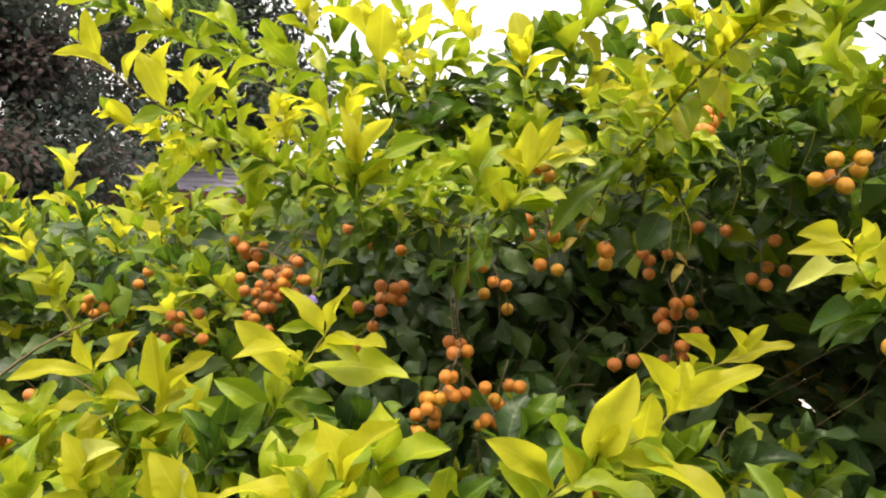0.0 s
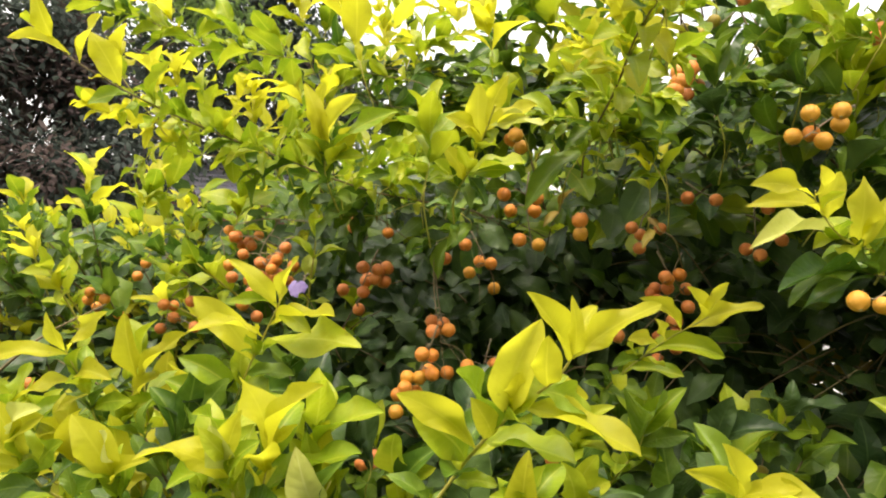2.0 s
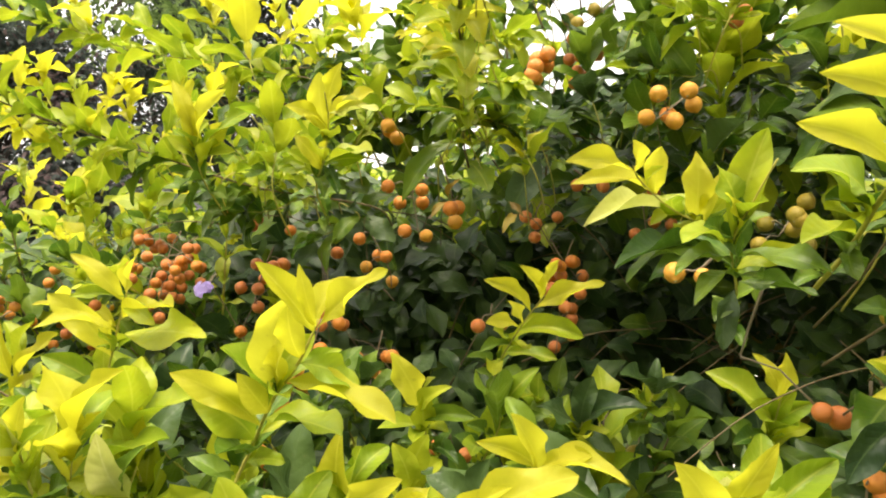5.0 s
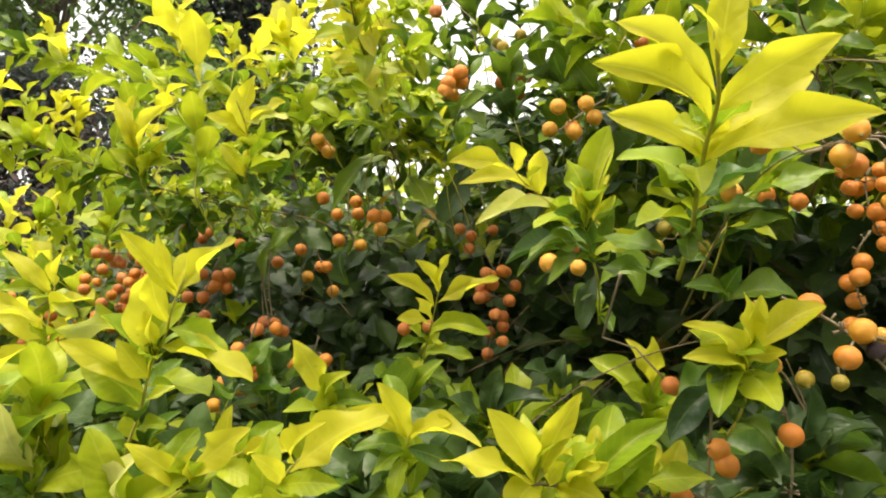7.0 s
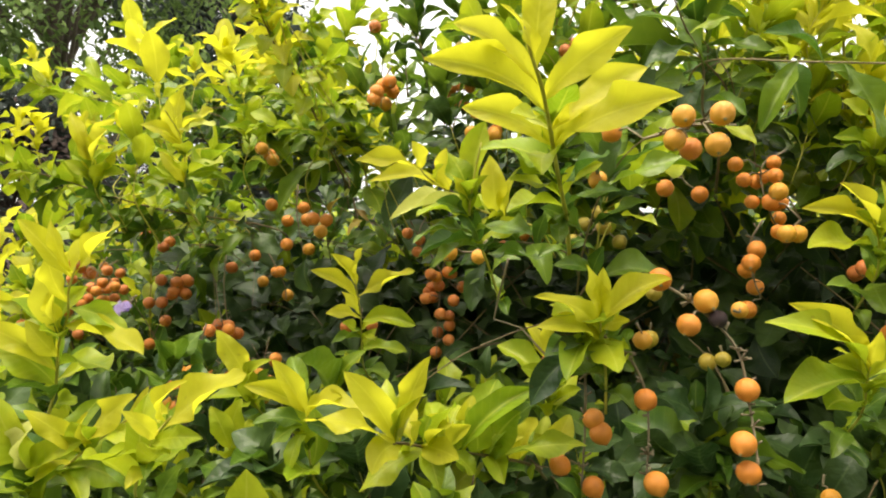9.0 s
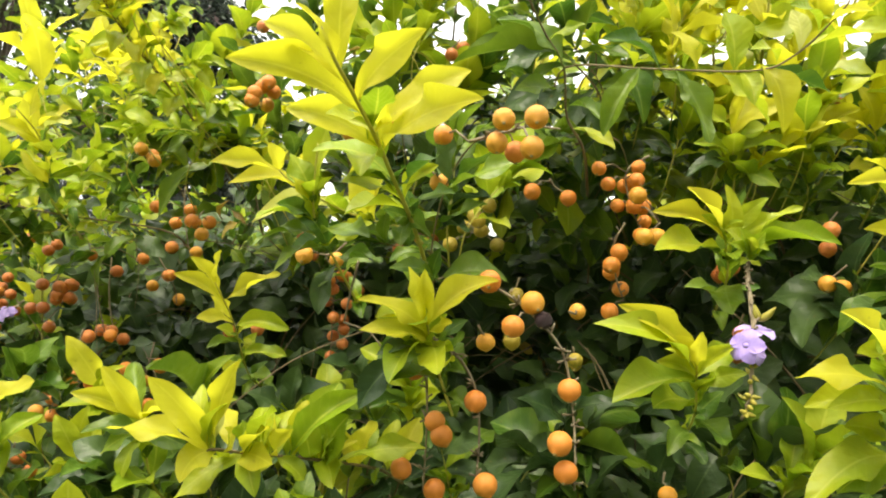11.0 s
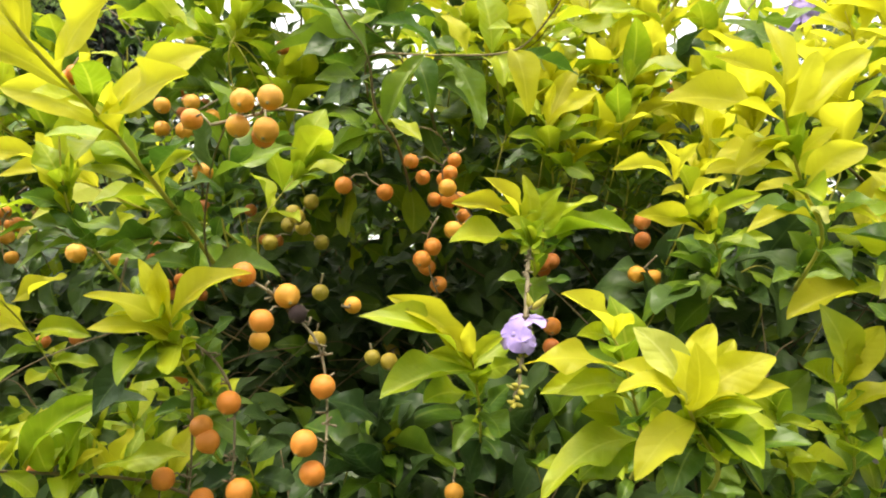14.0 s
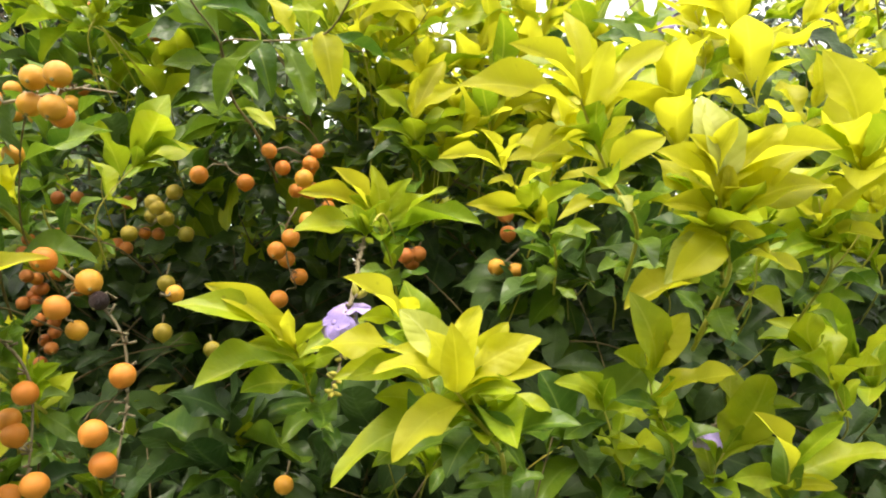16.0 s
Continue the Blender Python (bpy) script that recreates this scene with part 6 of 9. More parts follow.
shoot(left_shrub, [(-0.423, 0.787, 1.727), (-0.439, 0.775, 1.744), (-0.457, 0.773, 1.770)], 4, 0.042, "gold", 435, 0.0015, 0.20)
shoot(left_shrub, [(-0.334, 0.767, 1.689), (-0.338, 0.757, 1.715), (-0.361, 0.754, 1.732)], 4, 0.040, "lime", 436, 0.0015, 0.20)
shoot(left_shrub, [(-0.470, 0.792, 1.745), (-0.489, 0.780, 1.751), (-0.513, 0.777, 1.756)], 3, 0.040, "green", 437, 0.0015, 0.20)
shoot(left_shrub, [(-0.228, 0.699, 1.669), (-0.236, 0.699, 1.703), (-0.247, 0.703, 1.734), (-0.257, 0.707, 1.759)], 5, 0.046, "gold", 438, 0.0016, 0.15)
shoot(left_shrub, [(-0.221, 0.700, 1.673), (-0.211, 0.697, 1.700), (-0.206, 0.692, 1.717)], 4, 0.044, "lime", 439, 0.0015, 0.20)
shoot(left_shrub, [(-0.255, 0.676, 1.627), (-0.219, 0.670, 1.647), (-0.177, 0.665, 1.653), (-0.134, 0.650, 1.648)], 7, 0.042, "green", 440, 0.0018, 0.10, True)
shoot(middle_shrub, [(-0.140, 0.649, 1.645), (-0.133, 0.650, 1.673), (-0.115, 0.653, 1.699)], 4, 0.036, "gold", 441, 0.0012, 0.20)
shoot(middle_shrub, [(-0.063, 0.639, 1.664), (-0.061, 0.639, 1.682), (-0.065, 0.639, 1.701)], 3, 0.034, "gold", 442, 0.0012, 0.30)
shoot(middle_shrub, [(-0.083, 0.657, 1.684), (-0.082, 0.657, 1.706), (-0.086, 0.657, 1.725)], 3, 0.030, "gold", 443, 0.0011, 0.40)
shoot(middle_shrub, [(-0.015, 0.604, 1.642), (-0.013, 0.594, 1.656), (-0.002, 0.586, 1.669)], 4, 0.040, "green", 444, 0.0015, 0.20)
shoot(middle_shrub, [(-0.095, 0.614, 1.631), (-0.092, 0.615, 1.652), (-0.076, 0.607, 1.660)], 4, 0.038, "lime", 445, 0.0015, 0.20)
shoot(middle_shrub, [(-0.156, 0.607, 1.622), (-0.120, 0.591, 1.603), (-0.089, 0.585, 1.598), (-0.055, 0.579, 1.603)], 6, 0.036, "green", 446, 0.0014, 0.10, True)
shoot(middle_shrub, [(-0.024, 0.501, 1.547), (-0.015, 0.492, 1.563), (-0.011, 0.483, 1.576)], 5, 0.026, "lime", 447, 0.0015, 0.20)
shoot(middle_shrub, [(0.015, 0.466, 1.554), (0.007, 0.465, 1.564), (0.002, 0.464, 1.577)], 4, 0.026, "lime", 448, 0.0015, 0.20)
shoot(middle_shrub, [(0.024, 0.588, 1.630), (0.027, 0.579, 1.651), (0.016, 0.578, 1.672)], 5, 0.038, "lime", 449, 0.0015, 0.20)
shoot(middle_shrub, [(0.067, 0.432, 1.564), (0.053, 0.424, 1.576), (0.039, 0.416, 1.583)], 4, 0.020, "lime", 460, 0.0011, 0.35)
shoot(middle_shrub, [(0.073, 0.417, 1.569), (0.083, 0.413, 1.570), (0.093, 0.408, 1.566)], 4, 0.020, "lime", 461, 0.0011, 0.35)
shoot(middle_shrub, [(0.076, 0.398, 1.576), (0.061, 0.390, 1.586), (0.047, 0.382, 1.590)], 4, 0.020, "gold", 462, 0.0011, 0.35)
shoot(middle_shrub, [(0.079, 0.383, 1.581), (0.086, 0.378, 1.583), (0.094, 0.373, 1.581)], 4, 0.020, "lime", 463, 0.0011, 0.35)
shoot(middle_shrub, [(0.080, 0.368, 1.584), (0.069, 0.361, 1.596), (0.059, 0.354, 1.602)], 4, 0.020, "gold", 464, 0.0011, 0.35)
shoot(middle_shrub, [(0.083, 0.353, 1.589), (0.088, 0.348, 1.594), (0.094, 0.343, 1.594)], 4, 0.020, "lime", 465, 0.0011, 0.35)
shoot(middle_shrub, [(0.062, 0.451, 1.560), (0.044, 0.443, 1.564), (0.027, 0.435, 1.563)], 4, 0.020, "lime", 466, 0.0011, 0.35)
shoot(middle_shrub, [(0.061, 0.466, 1.557), (0.076, 0.462, 1.557), (0.090, 0.458, 1.552)], 4, 0.020, "green", 467, 0.0011, 0.35)
shoot(middle_shrub, [(0.084, 0.333, 1.592), (0.076, 0.326, 1.601), (0.068, 0.319, 1.606)], 4, 0.020, "gold", 468, 0.0011, 0.35)
shoot(middle_shrub, [(0.085, 0.318, 1.593), (0.089, 0.313, 1.599), (0.093, 0.307, 1.600)], 4, 0.020, "gold", 469, 0.0011, 0.35)
shoot(middle_shrub, [(0.057, 0.481, 1.553), (0.045, 0.473, 1.563), (0.033, 0.466, 1.567)], 4, 0.020, "green", 470, 0.0011, 0.35)
shoot(left_shrub, [(-0.115, 0.531, 1.607), (-0.125, 0.537, 1.635), (-0.138, 0.542, 1.668)], 4, 0.042, "gold", 475, 0.0013, 0.30)
shoot(left_shrub, [(-0.111, 0.571, 1.623), (-0.113, 0.579, 1.653), (-0.121, 0.585, 1.680)], 3, 0.034, "gold", 476, 0.0012, 0.40)
shoot(left_shrub, [(-0.008, 0.470, 1.593), (-0.008, 0.459, 1.611), (-0.012, 0.447, 1.625)], 4, 0.030, "gold", 477, 0.0012, 0.20)
shoot(left_shrub, [(-0.076, 0.558, 1.612), (-0.121, 0.569, 1.623), (-0.195, 0.595, 1.643), (-0.276, 0.619, 1.661)], 8, 0.034, "lime", 478, 0.0014, 0.10, True)
shoot(left_shrub, [(-0.112, 0.289, 1.360), (-0.104, 0.282, 1.376), (-0.098, 0.279, 1.391)], 4, 0.036, "lime", 500, 0.0014, 0.30)
shoot(left_shrub, [(-0.076, 0.274, 1.366), (-0.070, 0.267, 1.383), (-0.066, 0.264, 1.399)], 4, 0.036, "gold", 501, 0.0014, 0.30)
shoot(left_shrub, [(-0.064, 0.297, 1.363), (-0.059, 0.290, 1.384), (-0.056, 0.286, 1.403)], 3, 0.036, "lime", 503, 0.0014, 0.30)
shoot(middle_shrub, [(0.055, 0.493, 1.552), (0.068, 0.403, 1.572), (0.073, 0.344, 1.583), (0.083, 0.290, 1.593), (0.086, 0.276, 1.598)], 15, 0.027, "lime", 480, 0.0016, 0.06, True)
shoot(middle_shrub, [(0.062, 0.450, 1.563), (0.069, 0.395, 1.574), (0.075, 0.340, 1.584), (0.084, 0.285, 1.595)], 11, 0.024, "gold", 481, 0.0012, 0.1, True)
shoot(left_shrub, [(-0.045, 0.548, 1.512), (-0.094, 0.494, 1.519), (-0.139, 0.447, 1.535), (-0.166, 0.412, 1.545), (-0.188, 0.369, 1.556)], 15, 0.024, "lime", 482, 0.0014, 0.05, True)
fruit_strand(left_shrub, [(-0.202, 0.644, 1.500), (-0.245, 0.637, 1.501), (-0.282, 0.631, 1.491), (-0.287, 0.630, 1.483)],
             [(-0.272, 0.620, 1.489), (-0.271, 0.633, 1.482), (-0.255, 0.648, 1.485), (-0.256, 0.629, 1.479), (-0.268, 0.639, 1.475), (-0.274, 0.620, 1.456)], 0.0050, "red", 1, 0)
fruit_strand(left_shrub, [(-0.220, 0.605, 1.491), (-0.230, 0.604, 1.475), (-0.238, 0.602, 1.438), (-0.242, 0.601, 1.417)],
             [(-0.227, 0.592, 1.461), (-0.219, 0.605, 1.459), (-0.220, 0.617, 1.466), (-0.199, 0.602, 1.458), (-0.211, 0.613, 1.475), (-0.236, 0.590, 1.444), (-0.230, 0.603, 1.441), (-0.243, 0.613, 1.432), (-0.225, 0.598, 1.431), (-0.223, 0.611, 1.439), (-0.242, 0.589, 1.423), (-0.238, 0.602, 1.450), (-0.229, 0.616, 1.448)], 0.0050, "red", 2, 0)
fruit_strand(left_shrub, [(-0.102, 0.538, 1.477), (-0.108, 0.537, 1.463), (-0.114, 0.536, 1.445), (-0.117, 0.535, 1.432)],
             [(-0.110, 0.525, 1.463), (-0.095, 0.539, 1.463), (-0.114, 0.548, 1.451), (-0.102, 0.532, 1.454), (-0.130, 0.539, 1.444), (-0.109, 0.525, 1.444), (-0.096, 0.539, 1.452), (-0.119, 0.547, 1.428), (-0.100, 0.532, 1.461)], 0.0050, "red", 3, 0)
fruit_strand(left_shrub, [(-0.464, 0.829, 1.457), (-0.489, 0.825, 1.449), (-0.534, 0.818, 1.414), (-0.548, 0.816, 1.391)],
             [(-0.482, 0.814, 1.444), (-0.562, 0.813, 1.400), (-0.578, 0.823, 1.404), (-0.555, 0.809, 1.408), (-0.558, 0.820, 1.383), (-0.538, 0.805, 1.383), (-0.516, 0.820, 1.373)], 0.0050, "orange", 4, 0)
fruit_strand(left_shrub, [(-0.357, 0.674, 1.426), (-0.365, 0.673, 1.411), (-0.361, 0.673, 1.391), (-0.357, 0.674, 1.373)],
             [(-0.360, 0.661, 1.411), (-0.357, 0.674, 1.394), (-0.377, 0.683, 1.382), (-0.357, 0.668, 1.374), (-0.342, 0.683, 1.411), (-0.327, 0.666, 1.389), (-0.401, 0.667, 1.374)], 0.0050, "orange", 5, 0)
fruit_strand(left_shrub, [(-0.379, 0.498, 1.355), (-0.387, 0.496, 1.346), (-0.395, 0.495, 1.323)],
             [(-0.380, 0.485, 1.340), (-0.400, 0.494, 1.322), (-0.403, 0.506, 1.315), (-0.396, 0.489, 1.329), (-0.383, 0.503, 1.358)], 0.0050, "red", 6, 0)
fruit_strand(left_shrub, [(-0.107, 0.573, 1.510), (-0.126, 0.570, 1.506), (-0.135, 0.568, 1.499)],
             [(-0.129, 0.557, 1.494), (-0.130, 0.569, 1.500), (-0.107, 0.585, 1.491), (-0.148, 0.560, 1.506)], 0.0050, "red", 7, 0)
fruit_strand(middle_shrub, [(-0.031, 0.555, 1.494), (-0.026, 0.555, 1.485), (-0.013, 0.557, 1.459), (-0.011, 0.557, 1.445)],
             [(-0.033, 0.542, 1.483), (-0.031, 0.554, 1.461), (-0.025, 0.568, 1.470), (-0.014, 0.551, 1.469), (-0.012, 0.563, 1.449)], 0.0050, "orange", 8, 0)
fruit_strand(middle_shrub, [(0.015, 0.519, 1.538), (0.014, 0.519, 1.517), (0.017, 0.519, 1.496), (0.020, 0.519, 1.480)],
             [(0.011, 0.506, 1.488), (0.024, 0.520, 1.485), (0.002, 0.529, 1.510), (0.022, 0.514, 1.518), (0.020, 0.526, 1.510), (-0.001, 0.504, 1.520)], 0.0050, "orange", 9, 0)
fruit_strand(middle_shrub, [(-0.054, 0.531, 1.484), (-0.055, 0.530, 1.454), (-0.051, 0.531, 1.423), (-0.048, 0.531, 1.415)],
             [(-0.053, 0.518, 1.425), (-0.043, 0.532, 1.417), (-0.050, 0.543, 1.417), (-0.046, 0.526, 1.472)], 0.0050, "red", 10, 8)
fruit_strand(middle_shrub, [(-0.041, 0.477, 1.427), (-0.046, 0.476, 1.411), (-0.056, 0.474, 1.387), (-0.063, 0.473, 1.367)],
             [(-0.048, 0.463, 1.409), (-0.060, 0.473, 1.391), (-0.069, 0.484, 1.376), (-0.060, 0.467, 1.385), (-0.056, 0.480, 1.379), (-0.064, 0.460, 1.370), (-0.052, 0.475, 1.391), (-0.048, 0.487, 1.394), (-0.042, 0.470, 1.395)], 0.0050, "orange", 11, 4)
fruit_strand(middle_shrub, [(-0.008, 0.517, 1.415), (-0.012, 0.516, 1.398), (-0.016, 0.516, 1.381), (-0.018, 0.515, 1.364)],
             [(-0.023, 0.503, 1.396), (-0.016, 0.516, 1.385), (-0.012, 0.528, 1.378), (-0.021, 0.509, 1.371), (-0.006, 0.523, 1.395), (0.002, 0.506, 1.398), (-0.012, 0.516, 1.367), (-0.026, 0.526, 1.362)], 0.0050, "orange", 12, 4)
fruit_strand(middle_shrub, [(0.108, 0.587, 1.517), (0.102, 0.586, 1.505), (0.101, 0.586, 1.482)],
             [(0.094, 0.573, 1.501), (0.102, 0.586, 1.496), (0.119, 0.601, 1.502), (0.101, 0.580, 1.485)], 0.0050, "red", 13, 0)
fruit_strand(middle_shrub, [(0.114, 0.573, 1.483), (0.121, 0.574, 1.470), (0.131, 0.575, 1.457), (0.136, 0.576, 1.451)],
             [(0.121, 0.561, 1.462), (0.132, 0.575, 1.465), (0.139, 0.589, 1.454), (0.122, 0.568, 1.455)], 0.0050, "red", 14, 4)
fruit_strand(middle_shrub, [(0.132, 0.566, 1.537), (0.145, 0.568, 1.529), (0.158, 0.570, 1.527)],
             [(0.153, 0.557, 1.523), (0.134, 0.566, 1.525)], 0.0050, "red", 15, 0)
fruit_strand(middle_shrub, [(0.183, 0.569, 1.518), (0.184, 0.569, 1.505), (0.187, 0.569, 1.483)],
             [(0.190, 0.558, 1.518), (0.178, 0.568, 1.487), (0.194, 0.583, 1.497), (0.187, 0.563, 1.483), (0.206, 0.578, 1.495)], 0.0050, "red", 16, 0)
fruit_strand(middle_shrub, [(0.204, 0.443, 1.571), (0.191, 0.441, 1.563), (0.182, 0.439, 1.556), (0.169, 0.437, 1.546)],
             [(0.175, 0.426, 1.563), (0.170, 0.438, 1.552), (0.184, 0.452, 1.556), (0.185, 0.434, 1.549), (0.198, 0.448, 1.561), (0.192, 0.429, 1.565)], 0.0050, "yellow", 17, 0)
fruit_strand(middle_shrub, [(0.146, 0.579, 1.651), (0.143, 0.579, 1.637), (0.136, 0.577, 1.614), (0.133, 0.577, 1.601)],
             [(0.136, 0.565, 1.625), (0.150, 0.580, 1.629), (0.143, 0.591, 1.617), (0.132, 0.571, 1.605), (0.128, 0.582, 1.627), (0.142, 0.566, 1.627), (0.134, 0.577, 1.616)], 0.0050, "red", 18, 0)
fruit_strand(middle_shrub, [(0.164, 0.557, 1.666), (0.148, 0.554, 1.652), (0.132, 0.552, 1.643)],
             [(0.133, 0.540, 1.642), (0.146, 0.554, 1.656), (0.127, 0.563, 1.653)], 0.0050, "green", 19, 0)
fruit_strand(middle_shrub, [(0.193, 0.562, 1.680), (0.181, 0.560, 1.680), (0.170, 0.558, 1.675)],
             [(0.165, 0.545, 1.668)], 0.0050, "red", 20, 0)
fruit_strand(middle_shrub, [(-0.082, 0.464, 1.348), (-0.084, 0.464, 1.340), (-0.085, 0.464, 1.329)],
             [(-0.084, 0.452, 1.336), (-0.080, 0.465, 1.337), (-0.080, 0.477, 1.325)], 0.0050, "red", 21, 0)
fruit_strand(middle_shrub, [(0.047, 0.485, 1.354), (0.048, 0.485, 1.347), (0.052, 0.486, 1.331)],
             [(0.040, 0.472, 1.344), (0.058, 0.486, 1.336)], 0.0050, "red", 22, 0)
fruit_strand(middle_shrub, [(0.171, 0.474, 1.362), (0.170, 0.474, 1.351)],
             [(0.166, 0.461, 1.350)], 0.0050, "green", 23, 0)
fruit_strand(middle_shrub, [(0.189, 0.351, 1.472), (0.182, 0.350, 1.466), (0.175, 0.348, 1.466)],
             [(0.170, 0.339, 1.465, 0.0046), (0.184, 0.350, 1.463, 0.0039)], 0.0050, "yellow", 24, 0)
fruit_strand(middle_shrub, [(0.074, 0.503, 1.437), (0.073, 0.502, 1.430)],
             [(0.066, 0.489, 1.423), (0.081, 0.504, 1.424)], 0.0050, "red", 25, 0)
fruit_strand(middle_shrub, [(0.131, 0.566, 1.483), (0.125, 0.567, 1.464), (0.121, 0.568, 1.430), (0.118, 0.571, 1.392)],
             [(0.118, 0.553, 1.464), (0.130, 0.567, 1.466), (0.114, 0.577, 1.454), (0.112, 0.560, 1.444), (0.116, 0.572, 1.445), (0.125, 0.557, 1.431), (0.130, 0.570, 1.429), (0.118, 0.581, 1.415), (0.130, 0.566, 1.409), (0.117, 0.576, 1.398), (0.136, 0.558, 1.442), (0.130, 0.571, 1.421), (0.111, 0.577, 1.450)], 0.0050, "red", 26, 6)
fruit_strand(middle_shrub, [(0.055, 0.468, 1.510), (0.051, 0.468, 1.504), (0.051, 0.469, 1.491)],
             [(0.052, 0.456, 1.501), (0.053, 0.469, 1.493), (0.053, 0.481, 1.503)], 0.0050, "orange", 27, 0)
fruit_strand(middle_shrub, [(0.000, 0.474, 1.568), (0.004, 0.475, 1.562), (0.013, 0.478, 1.549)],
             [(0.009, 0.464, 1.556), (0.012, 0.477, 1.550), (0.004, 0.488, 1.557)], 0.0050, "orange", 28, 0)
fruit_strand(middle_shrub, [(0.113, 0.446, 1.604), (0.109, 0.446, 1.596), (0.105, 0.447, 1.576)],
             [(0.106, 0.434, 1.583), (0.107, 0.446, 1.591), (0.105, 0.459, 1.582), (0.113, 0.441, 1.592), (0.112, 0.453, 1.589), (0.104, 0.434, 1.578)], 0.0050, "orange", 29, 0)
fruit_strand(middle_shrub, [(0.097, 0.515, 1.670), (0.088, 0.513, 1.667), (0.084, 0.512, 1.665)],
             [(0.086, 0.501, 1.658), (0.130, 0.524, 1.626)], 0.0050, "red", 30, 0)
fruit_strand(middle_shrub, [(0.240, 0.289, 1.498), (0.243, 0.290, 1.494)],
             [(0.244, 0.300, 1.492, 0.0042)], 0.0050, "orange", 31, 0)
fruit_strand(right_shrub, [(0.260, 0.264, 1.501), (0.275, 0.267, 1.505), (0.284, 0.268, 1.507), (0.296, 0.271, 1.506)],
             [(0.274, 0.256, 1.507, 0.0043), (0.286, 0.248, 1.505, 0.0044), (0.271, 0.260, 1.499, 0.0042), (0.278, 0.268, 1.497, 0.0043), (0.284, 0.249, 1.494, 0.0044), (0.249, 0.275, 1.507, 0.0041)], 0.0050, "yellow", 32, 8)
fruit_strand(right_shrub, [(0.358, 0.421, 1.526), (0.344, 0.420, 1.516), (0.347, 0.422, 1.493), (0.355, 0.425, 1.476)],
             [(0.326, 0.404, 1.516), (0.351, 0.420, 1.519), (0.344, 0.432, 1.510), (0.332, 0.412, 1.508), (0.347, 0.426, 1.512), (0.348, 0.408, 1.509), (0.338, 0.420, 1.496), (0.355, 0.435, 1.496), (0.353, 0.417, 1.495), (0.355, 0.430, 1.487), (0.349, 0.411, 1.477), (0.359, 0.425, 1.478)], 0.0043, "orange", 33, 0)
fruit_strand(right_shrub, [(0.298, 0.418, 1.514), (0.301, 0.419, 1.509), (0.309, 0.421, 1.504)],
             [(0.287, 0.405, 1.504), (0.309, 0.421, 1.502)], 0.0050, "orange", 34, 0)
fruit_strand(right_shrub, [(0.257, 0.283, 1.450), (0.271, 0.282, 1.443), (0.282, 0.280, 1.434), (0.294, 0.279, 1.419), (0.297, 0.277, 1.398), (0.297, 0.270, 1.381), (0.296, 0.267, 1.368)],
             [(0.266, 0.280, 1.447, 0.0047), (0.283, 0.278, 1.438, 0.0047), (0.275, 0.271, 1.429, 0.0045), (0.296, 0.275, 1.404, 0.0045), (0.291, 0.263, 1.386, 0.0046), (0.293, 0.266, 1.375, 0.0045)], 0.0050, "orange", 35, 34)
fruit_strand(right_shrub, [(0.299, 0.305, 1.434), (0.302, 0.306, 1.433)],
             [(0.303, 0.311, 1.434, 0.0036)], 0.0050, "yellow", 36, 0)
fruit_strand(middle_shrub, [(0.287, 0.288, 1.433), (0.289, 0.288, 1.432)],
             [(0.287, 0.277, 1.431, 0.0035)], 0.0050, "black", 37, 0)
fruit_strand(middle_shrub, [(0.259, 0.309, 1.429), (0.261, 0.309, 1.425)],
             [(0.262, 0.315, 1.421, 0.0043)], 0.0050, "yellow", 38, 0)
fruit_strand(right_shrub, [(0.304, 0.359, 1.416), (0.305, 0.359, 1.411)],
             [(0.305, 0.359, 1.409, 0.0039)], 0.0050, "green", 39, 0)
fruit_strand(middle_shrub, [(0.243, 0.277, 1.425), (0.253, 0.282, 1.416), (0.259, 0.285, 1.403), (0.260, 0.285, 1.385), (0.258, 0.285, 1.365)],
             [(0.259, 0.282, 1.399, 0.0045), (0.262, 0.283, 1.366, 0.0049)], 0.0050, "orange", 40, 22)
fruit_strand(middle_shrub, [(0.235, 0.304, 1.426), (0.236, 0.306, 1.402), (0.235, 0.308, 1.379), (0.233, 0.309, 1.357)],
             [(0.239, 0.308, 1.387, 0.0047), (0.242, 0.307, 1.381, 0.0049), (0.224, 0.306, 1.367, 0.0048), (0.238, 0.310, 1.357, 0.0049)], 0.0050, "orange", 41, 18)
fruit_strand(middle_shrub, [(0.233, 0.289, 1.418), (0.229, 0.289, 1.415)],
             [(0.229, 0.317, 1.409, 0.0049)], 0.0050, "red", 42, 0)
fruit_strand(right_shrub, [(0.340, 0.407, 1.484), (0.333, 0.408, 1.471), (0.334, 0.410, 1.452), (0.338, 0.411, 1.439)],
             [(0.330, 0.397, 1.459), (0.336, 0.408, 1.467), (0.338, 0.423, 1.446), (0.329, 0.406, 1.433), (0.332, 0.416, 1.456)], 0.0050, "orange", 43, 6)
fruit_strand(middle_shrub, [(0.261, 0.448, 1.507), (0.254, 0.449, 1.497), (0.246, 0.450, 1.483)],
             [(0.253, 0.437, 1.492), (0.254, 0.450, 1.487), (0.242, 0.462, 1.491), (0.234, 0.445, 1.478), (0.264, 0.457, 1.478), (0.251, 0.437, 1.495), (0.260, 0.448, 1.503)], 0.0050, "green", 44, 0)
fruit_strand(middle_shrub, [(0.278, 0.382, 1.453), (0.276, 0.383, 1.447)],
             [(0.276, 0.383, 1.443, 0.0044)], 0.0050, "green", 45, 0)
